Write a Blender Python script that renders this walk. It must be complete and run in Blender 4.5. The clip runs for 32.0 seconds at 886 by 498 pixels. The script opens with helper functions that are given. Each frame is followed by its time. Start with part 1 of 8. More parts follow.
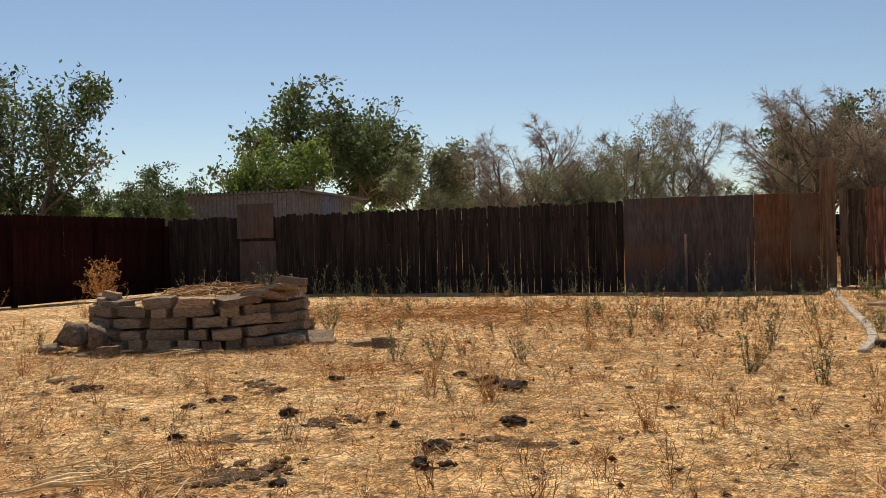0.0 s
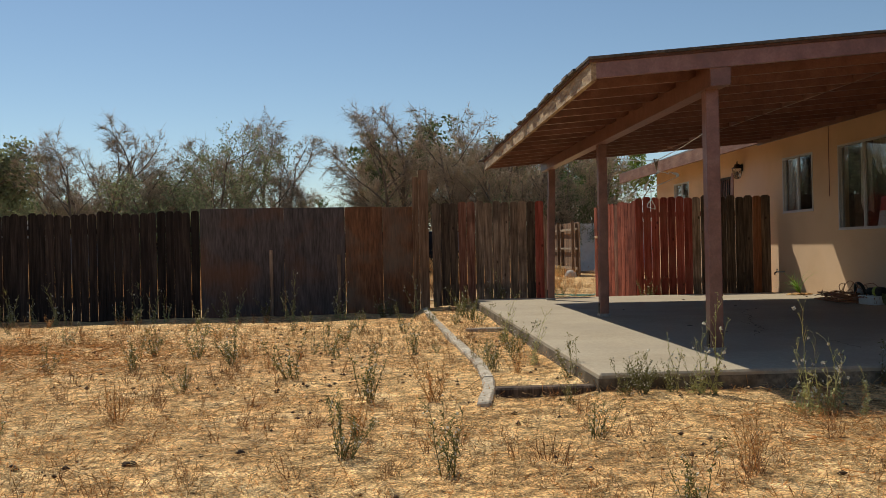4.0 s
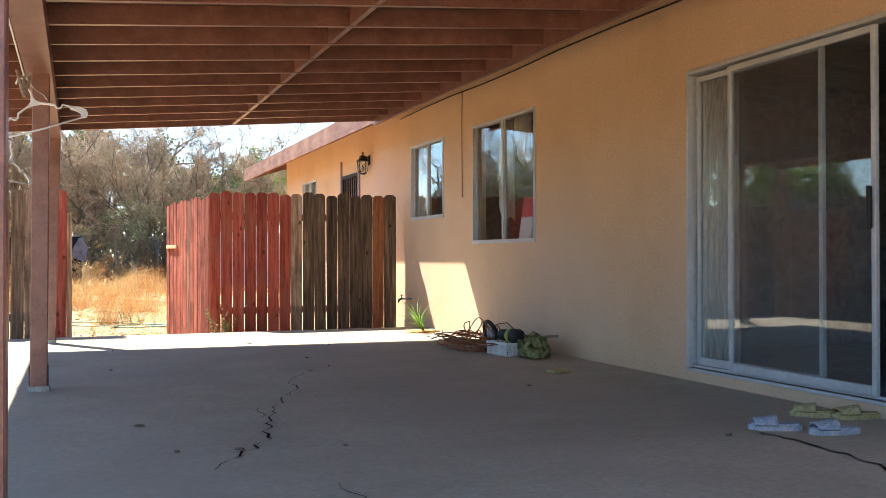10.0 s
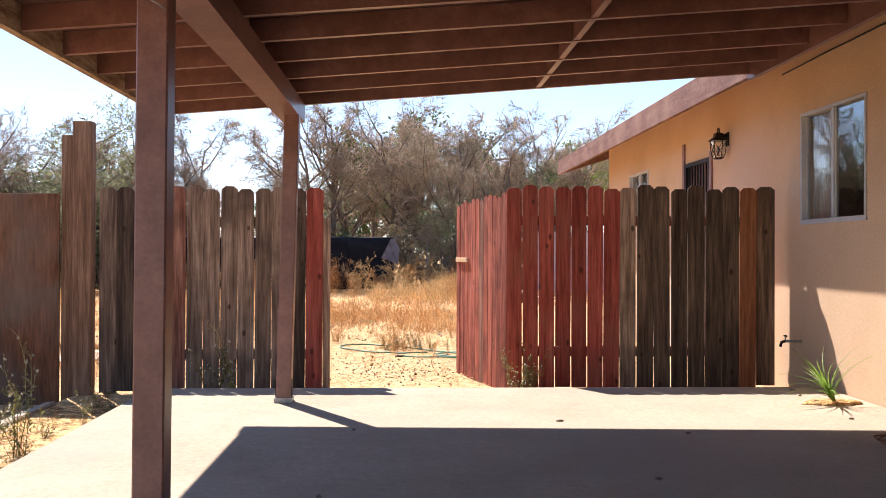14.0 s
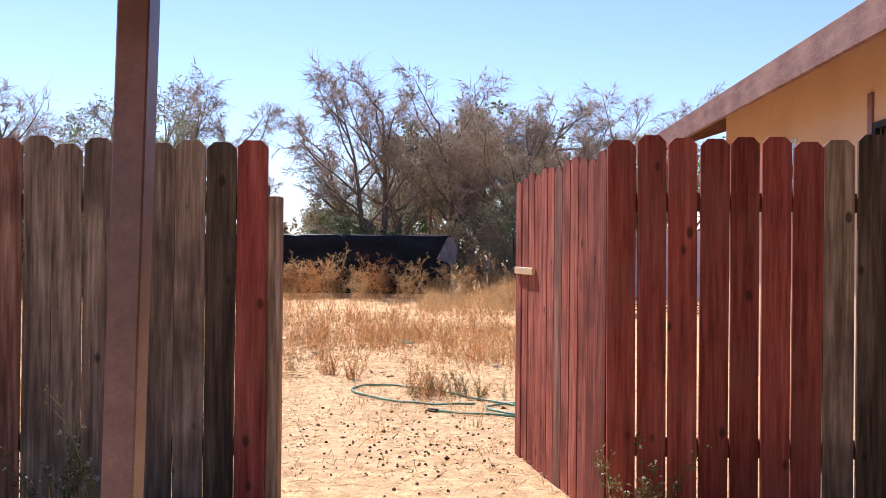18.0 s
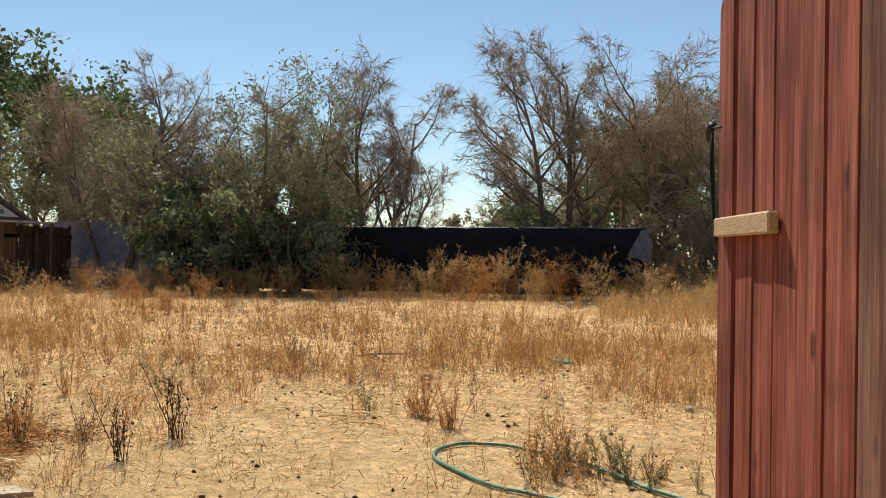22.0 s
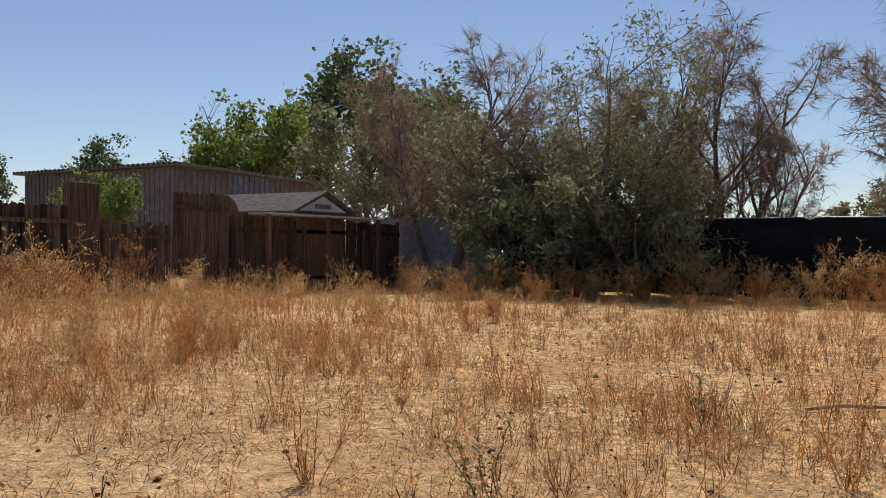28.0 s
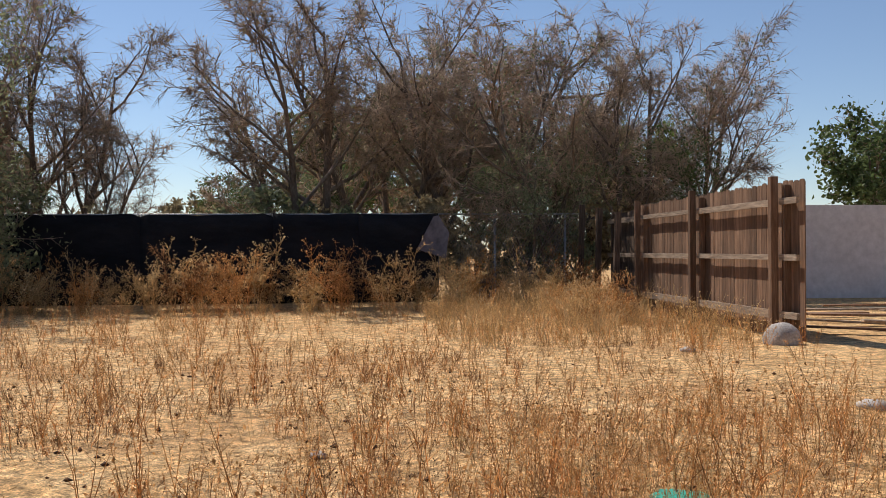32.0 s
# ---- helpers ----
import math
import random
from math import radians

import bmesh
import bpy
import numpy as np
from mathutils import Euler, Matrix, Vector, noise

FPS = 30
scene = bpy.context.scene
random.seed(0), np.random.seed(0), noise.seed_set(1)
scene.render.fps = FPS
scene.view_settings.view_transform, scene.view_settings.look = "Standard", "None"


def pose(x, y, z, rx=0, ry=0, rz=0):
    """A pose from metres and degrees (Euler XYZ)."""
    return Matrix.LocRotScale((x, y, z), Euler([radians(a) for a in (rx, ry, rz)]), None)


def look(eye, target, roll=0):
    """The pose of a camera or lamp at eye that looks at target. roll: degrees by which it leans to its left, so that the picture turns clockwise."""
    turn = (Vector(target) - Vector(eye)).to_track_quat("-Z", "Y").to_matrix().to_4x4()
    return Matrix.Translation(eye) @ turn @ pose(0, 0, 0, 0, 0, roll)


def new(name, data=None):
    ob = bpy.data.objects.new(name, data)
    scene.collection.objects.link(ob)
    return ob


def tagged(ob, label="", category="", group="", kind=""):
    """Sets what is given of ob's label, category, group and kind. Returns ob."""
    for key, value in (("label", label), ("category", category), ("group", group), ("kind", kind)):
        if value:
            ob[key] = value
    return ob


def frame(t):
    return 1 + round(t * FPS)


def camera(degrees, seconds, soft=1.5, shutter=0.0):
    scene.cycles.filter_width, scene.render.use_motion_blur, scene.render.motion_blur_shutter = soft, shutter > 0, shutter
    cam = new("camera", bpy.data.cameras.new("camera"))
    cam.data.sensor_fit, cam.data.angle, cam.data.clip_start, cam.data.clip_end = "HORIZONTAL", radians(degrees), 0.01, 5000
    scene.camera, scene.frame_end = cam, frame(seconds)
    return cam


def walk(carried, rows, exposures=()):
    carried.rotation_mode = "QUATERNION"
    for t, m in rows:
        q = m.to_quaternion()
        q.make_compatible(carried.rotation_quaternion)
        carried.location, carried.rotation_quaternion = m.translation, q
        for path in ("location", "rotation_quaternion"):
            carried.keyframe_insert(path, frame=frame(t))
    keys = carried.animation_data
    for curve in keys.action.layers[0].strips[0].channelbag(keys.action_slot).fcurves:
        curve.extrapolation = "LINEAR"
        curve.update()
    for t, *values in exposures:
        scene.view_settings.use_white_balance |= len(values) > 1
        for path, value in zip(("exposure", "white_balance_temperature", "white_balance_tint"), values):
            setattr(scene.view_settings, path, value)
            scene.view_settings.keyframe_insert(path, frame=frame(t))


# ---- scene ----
cam = camera(50.6, 32.0, soft=0.65)
PATH = [
    (0, (1.379, 0.596, 1.028), (0.652, 2.459, 1.014), -1.5),
    (0.5, (1.256, 0.972, 1.0), (0.55, 2.843, 0.991), -1.4),
    (1, (1.14, 1.315, 1.017), (0.593, 3.239, 1.009), -1.2),
    (1.5, (1.028, 1.587, 1.035), (0.699, 3.559, 1.026), -1.2),
    (2, (1.024, 1.886, 0.996), (0.81, 3.874, 0.99), -1.2),
    (2.5, (0.929, 2.202, 0.991), (0.699, 4.188, 0.989), -1.2),
    (3, (0.979, 2.513, 1.014), (0.747, 4.499, 1.015), -1.2),
    (3.5, (1.137, 2.859, 1.009), (1.044, 4.857, 1.009), -1.4),
    (4, (1.211, 3.207, 1.036), (1.32, 5.204, 1.035), -1.2),
    (4.5, (1.38, 3.496, 1.069), (1.817, 5.447, 1.064), -1.2),
    (6.5, (2.238, 4.933, 1.109), (3.041, 6.765, 1.103), -1.1),
    (7, (2.508, 5.351, 1.067), (3.312, 7.183, 1.064), -0.9),
    (7.5, (2.733, 5.764, 1.08), (3.541, 7.593, 1.076), -0.8),
    (8, (3.024, 6.144, 1.077), (3.834, 7.973, 1.074), -0.8),
    (8.5, (3.32, 6.567, 1.089), (4.13, 8.396, 1.09), -0.9),
    (9, (3.58, 6.938, 1.06), (4.397, 8.763, 1.065), -0.7),
    (9.5, (3.817, 7.318, 1.028), (4.596, 9.16, 1.042), -0.1),
    (10, (4.022, 7.758, 1.055), (4.751, 9.621, 1.071), -0.1),
    (10.5, (4.221, 8.174, 1.062), (4.798, 10.089, 1.078), 0.1),
    (11, (4.371, 8.579, 1.061), (4.687, 10.554, 1.073), 0.2),
    (11.5, (4.484, 8.995, 1.06), (4.772, 10.974, 1.073), 0.1),
    (12, (4.568, 9.469, 1.103), (4.734, 11.462, 1.118), 0.1),
    (12.5, (4.563, 9.945, 1.074), (4.707, 11.94, 1.089), 0.3),
    (13, (4.595, 10.435, 1.129), (4.718, 12.431, 1.144), 0.2),
    (13.5, (4.59, 10.853, 1.253), (4.683, 12.851, 1.262), 0.2),
    (14, (4.669, 11.299, 1.269), (4.746, 13.298, 1.277), 0.2),
    (14.5, (4.678, 11.757, 1.282), (4.728, 13.757, 1.29), 0.3),
    (15, (4.724, 12.219, 1.301), (4.757, 14.218, 1.31), 0.3),
    (15.5, (4.763, 12.724, 1.296), (4.776, 14.723, 1.304), 0.3),
    (17.5, (4.908, 14.73, 1.318), (4.856, 16.73, 1.321), 0.5),
    (18, (4.928, 15.207, 1.316), (4.862, 17.206, 1.321), 0.5),
    (18.5, (5.036, 15.702, 1.33), (4.947, 17.7, 1.334), 0.4),
    (19, (5.089, 16.205, 1.325), (4.947, 18.2, 1.33), 0.4),
    (19.5, (5.203, 16.681, 1.309), (5.046, 18.675, 1.314), 0.4),
    (20, (5.196, 17.149, 1.27), (5.007, 19.14, 1.276), 0.6),
    (20.5, (5.223, 17.577, 1.257), (4.979, 19.562, 1.264), 0.5),
    (21, (5.19, 18.089, 1.28), (4.77, 20.045, 1.285), 0.6),
    (21.5, (5.147, 18.561, 1.253), (4.707, 20.512, 1.257), 0.8),
    (22, (5.12, 19.056, 1.128), (4.629, 20.994, 1.133), 0.7),
    (22.5, (5.048, 19.434, 1.058), (4.532, 21.366, 1.063), 0.7),
    (23, (5.018, 19.72, 1.018), (4.458, 21.64, 1.024), 0.7),
    (23.5, (4.838, 20.017, 0.945), (4.135, 21.89, 0.954), 0.8),
    (24, (4.653, 20.298, 0.872), (3.71, 22.061, 0.879), 0.8),
    (24.5, (4.49, 20.546, 0.837), (3.2, 22.074, 0.845), 0.9),
    (25, (4.247, 20.789, 0.816), (2.794, 22.164, 0.823), 0.9),
    (25.5, (4.129, 21.012, 0.818), (2.564, 22.257, 0.822), 0.9),
    (27.5, (3.244, 22.307, 0.926), (1.847, 23.738, 0.929), 1.0),
    (28, (3.133, 22.531, 0.954), (2.013, 24.188, 0.959), 0.6),
    (28.5, (3.058, 22.759, 0.947), (2.176, 24.554, 0.953), 0.4),
    (29, (3.076, 23.01, 0.863), (2.501, 24.926, 0.876), 0.1),
    (29.5, (3.026, 23.31, 0.872), (2.689, 25.281, 0.882), -0.0),
    (30, (2.95, 23.666, 0.933), (2.819, 25.662, 0.943), -0.2),
    (30.5, (2.874, 24.003, 1.012), (2.925, 26.002, 1.02), -0.3),
    (31, (2.76, 24.389, 1.022), (2.809, 26.388, 1.029), -0.2),
    (31.5, (2.626, 24.822, 0.987), (2.687, 26.821, 0.995), -0.1),
    (32, (2.511, 25.146, 1.051), (2.694, 27.137, 1.053), -0.3),
]
EXPOSURES = [(0.0, 0.06, 7050, 11), (4.0, -0.03, 6650, 5), (5.5, 0.3, 6450, 10), (7.0, 0.6, 6250, 9), (8.0, 1.22, 6200, 9), (9.0, 1.9, 6150, 7), (10.3, 2.05, 6150, 7), (11.0, 1.75, 6300, 11), (12.0, 1.58, 6350, 17), (13.0, 1.5, 6350, 19), (15.0, 1.32, 6150, 20), (16.0, 1.22, 6050, 22), (18.0, 1.02, 5850, 25), (19.0, 0.93, 5950, 21), (20.0, 0.83, 6100, 14), (21.0, 0.93, 6350, 11), (22.0, 0.36, 6750, 5), (23.0, 0.24, 6700, 8), (25.0, -0.06, 6750, 13), (28.0, -0.04, 6550, 15), (30.0, 0.05, 6500, 14), (32.0, 0.15, 6450, 14)]
walk(cam, [(t, look(eye, target, roll)) for t, eye, target, roll in PATH], EXPOSURES)

# ---- daylight: clear sky, high sun ahead of the walker ----
SUN_TO = Vector((-0.41, 0.71, 1.0)).normalized()
world = bpy.data.worlds.new("sky")
scene.world = world
world.use_nodes = True
sky = world.node_tree.nodes.new("ShaderNodeTexSky")
sky.sky_type = "NISHITA"
sky.sun_disc = False
sky.sun_elevation = math.asin(SUN_TO.z)
sky.sun_rotation = math.atan2(SUN_TO.x, SUN_TO.y)
sky.air_density, sky.dust_density, sky.ozone_density = 0.9, 0.05, 2.2
world.node_tree.links.new(sky.outputs[0], world.node_tree.nodes["Background"].inputs[0])
world.node_tree.nodes["Background"].inputs[1].default_value = 0.09
sun = new("sun", bpy.data.lights.new("sun", "SUN"))
sun.data.energy, sun.data.angle, sun.data.color = 4.2, radians(0.55), (1.0, 0.93, 0.83)
sun.matrix_world = look(SUN_TO * 60, (0, 0, 0))


# ---- materials ----
def mat(name, cols, scale=6.0, stretch=(1, 1, 1), rough=0.8, bump=0.25, fine=7.0, fine_mix=0.35, stain=None, stain_scale=0.7, stain_amount=0.5,
        metal=0.0, vary=0.0, island=0.0, spec=0.3, dist=0.01, translucent=0.0, knots=0.0, clumps=0.0):
    """A procedural surface: a colour ramp over broad noise, fine grain over it, stains of a shape of their own, relief."""
    m = bpy.data.materials.new(name)
    m.use_nodes = True
    nt = m.node_tree
    n, link = nt.nodes, nt.links.new
    bsdf = n["Principled BSDF"]
    tc, info = n.new("ShaderNodeTexCoord"), n.new("ShaderNodeObjectInfo")
    off = n.new("ShaderNodeVectorMath")
    off.operation = "MULTIPLY_ADD"
    off.inputs[1].default_value = (13.0, 7.0, 29.0)
    mp = n.new("ShaderNodeMapping")
    mp.inputs["Scale"].default_value = stretch
    link(info.outputs["Random"], off.inputs[0])
    link(tc.outputs["Object"], off.inputs[2])
    link(off.outputs[0], mp.inputs["Vector"])
    a, b = n.new("ShaderNodeTexNoise"), n.new("ShaderNodeTexNoise")
    for node, sc, de in ((a, scale, 6.0), (b, scale * fine, 4.0)):
        node.inputs["Scale"].default_value, node.inputs["Detail"].default_value, node.inputs["Roughness"].default_value = sc, de, 0.62
        link(mp.outputs[0], node.inputs["Vector"])
    ramp = n.new("ShaderNodeValToRGB")
    while len(ramp.color_ramp.elements) < len(cols):
        ramp.color_ramp.elements.new(0.5)
    for k, c in enumerate(cols):
        ramp.color_ramp.elements[k].position = 0.3 + 0.4 * k / max(1, len(cols) - 1)
        ramp.color_ramp.elements[k].color = (*c, 1)
    link(a.outputs[0], ramp.inputs[0])
    grain = n.new("ShaderNodeMapRange")
    grain.inputs["From Min"].default_value, grain.inputs["From Max"].default_value = 0.3, 0.7
    grain.inputs["To Min"].default_value, grain.inputs["To Max"].default_value = 1 - fine_mix, 1 + fine_mix
    link(b.outputs[0], grain.inputs["Value"])
    mul = n.new("ShaderNodeVectorMath")
    mul.operation = "SCALE"
    link(ramp.outputs[0], mul.inputs[0])
    link(grain.outputs[0], mul.inputs["Scale"])
    out = mul.outputs[0]
    if vary or island:
        rnd = n.new("ShaderNodeMapRange")
        amount = vary or island
        rnd.inputs["To Min"].default_value, rnd.inputs["To Max"].default_value = 1 - amount, 1 + amount
        if island:
            geo = n.new("ShaderNodeNewGeometry")
            link(geo.outputs["Random Per Island"], rnd.inputs["Value"])
        else:
            link(info.outputs["Random"], rnd.inputs["Value"])
        sc = n.new("ShaderNodeVectorMath")
        sc.operation = "SCALE"
        link(out, sc.inputs[0])
        link(rnd.outputs[0], sc.inputs["Scale"])
        out = sc.outputs[0]
    if stain:
        s = n.new("ShaderNodeTexNoise")
        s.inputs["Scale"].default_value, s.inputs["Detail"].default_value = stain_scale, 5.0
        link(off.outputs[0], s.inputs["Vector"])
        sr = n.new("ShaderNodeMapRange")
        sr.inputs["From Min"].default_value, sr.inputs["From Max"].default_value = 0.48, 0.66
        sr.inputs["To Max"].default_value = stain_amount
        link(s.outputs[0], sr.inputs["Value"])
        mix = n.new("ShaderNodeMix")
        mix.data_type = "RGBA"
        link(sr.outputs[0], mix.inputs["Factor"])
        link(out, mix.inputs["A"])
        mix.inputs["B"].default_value = (*stain, 1)
        out = mix.outputs["Result"]
    if clumps:
        cl, cr, cs = n.new("ShaderNodeTexNoise"), n.new("ShaderNodeMapRange"), n.new("ShaderNodeVectorMath")
        cl.inputs["Scale"].default_value, cl.inputs["Detail"].default_value, cl.inputs["Roughness"].default_value = 11.0, 9.0, 0.78
        link(off.outputs[0], cl.inputs["Vector"])
        cr.inputs["From Min"].default_value, cr.inputs["From Max"].default_value = 0.38, 0.62
        cr.inputs["To Min"].default_value, cr.inputs["To Max"].default_value = 1 - clumps, 1 + 0.8 * clumps
        link(cl.outputs[0], cr.inputs["Value"])
        cs.operation = "SCALE"
        link(out, cs.inputs[0])
        link(cr.outputs[0], cs.inputs["Scale"])
        out = cs.outputs[0]
    if knots:
        km, kv, kr, kx = n.new("ShaderNodeMapping"), n.new("ShaderNodeTexVoronoi"), n.new("ShaderNodeMapRange"), n.new("ShaderNodeMix")
        km.inputs["Scale"].default_value = (1.0, 0.2, 0.55)
        link(off.outputs[0], km.inputs["Vector"])
        link(km.outputs[0], kv.inputs["Vector"])
        kv.inputs["Scale"].default_value = 6.5
        kr.inputs["From Min"].default_value, kr.inputs["From Max"].default_value = 0.07, 0.13
        kr.inputs["To Min"].default_value, kr.inputs["To Max"].default_value = knots, 0.0
        link(kv.outputs["Distance"], kr.inputs["Value"])
        kx.data_type = "RGBA"
        link(kr.outputs[0], kx.inputs["Factor"])
        link(out, kx.inputs["A"])
        kx.inputs["B"].default_value = (0.035, 0.02, 0.014, 1)
        out = kx.outputs["Result"]
    link(out, bsdf.inputs["Base Color"])
    bsdf.inputs["Roughness"].default_value, bsdf.inputs["Metallic"].default_value = rough, metal
    bsdf.inputs["Specular IOR Level"].default_value = spec
    if bump:
        add = n.new("ShaderNodeMath")
        add.operation = "MULTIPLY_ADD"
        add.inputs[1].default_value = 0.5
        link(b.outputs[0], add.inputs[0])
        link(a.outputs[0], add.inputs[2])
        bp = n.new("ShaderNodeBump")
        bp.inputs["Strength"].default_value, bp.inputs["Distance"].default_value = bump, dist
        link(add.outputs[0], bp.inputs["Height"])
        link(bp.outputs[0], bsdf.inputs["Normal"])
    if translucent:
        tr, ms = n.new("ShaderNodeBsdfTranslucent"), n.new("ShaderNodeMixShader")
        link(out, tr.inputs["Color"])
        ms.inputs[0].default_value = translucent
        link(bsdf.outputs[0], ms.inputs[1])
        link(tr.outputs[0], ms.inputs[2])
        link(ms.outputs[0], n["Material Output"].inputs["Surface"])
    return m


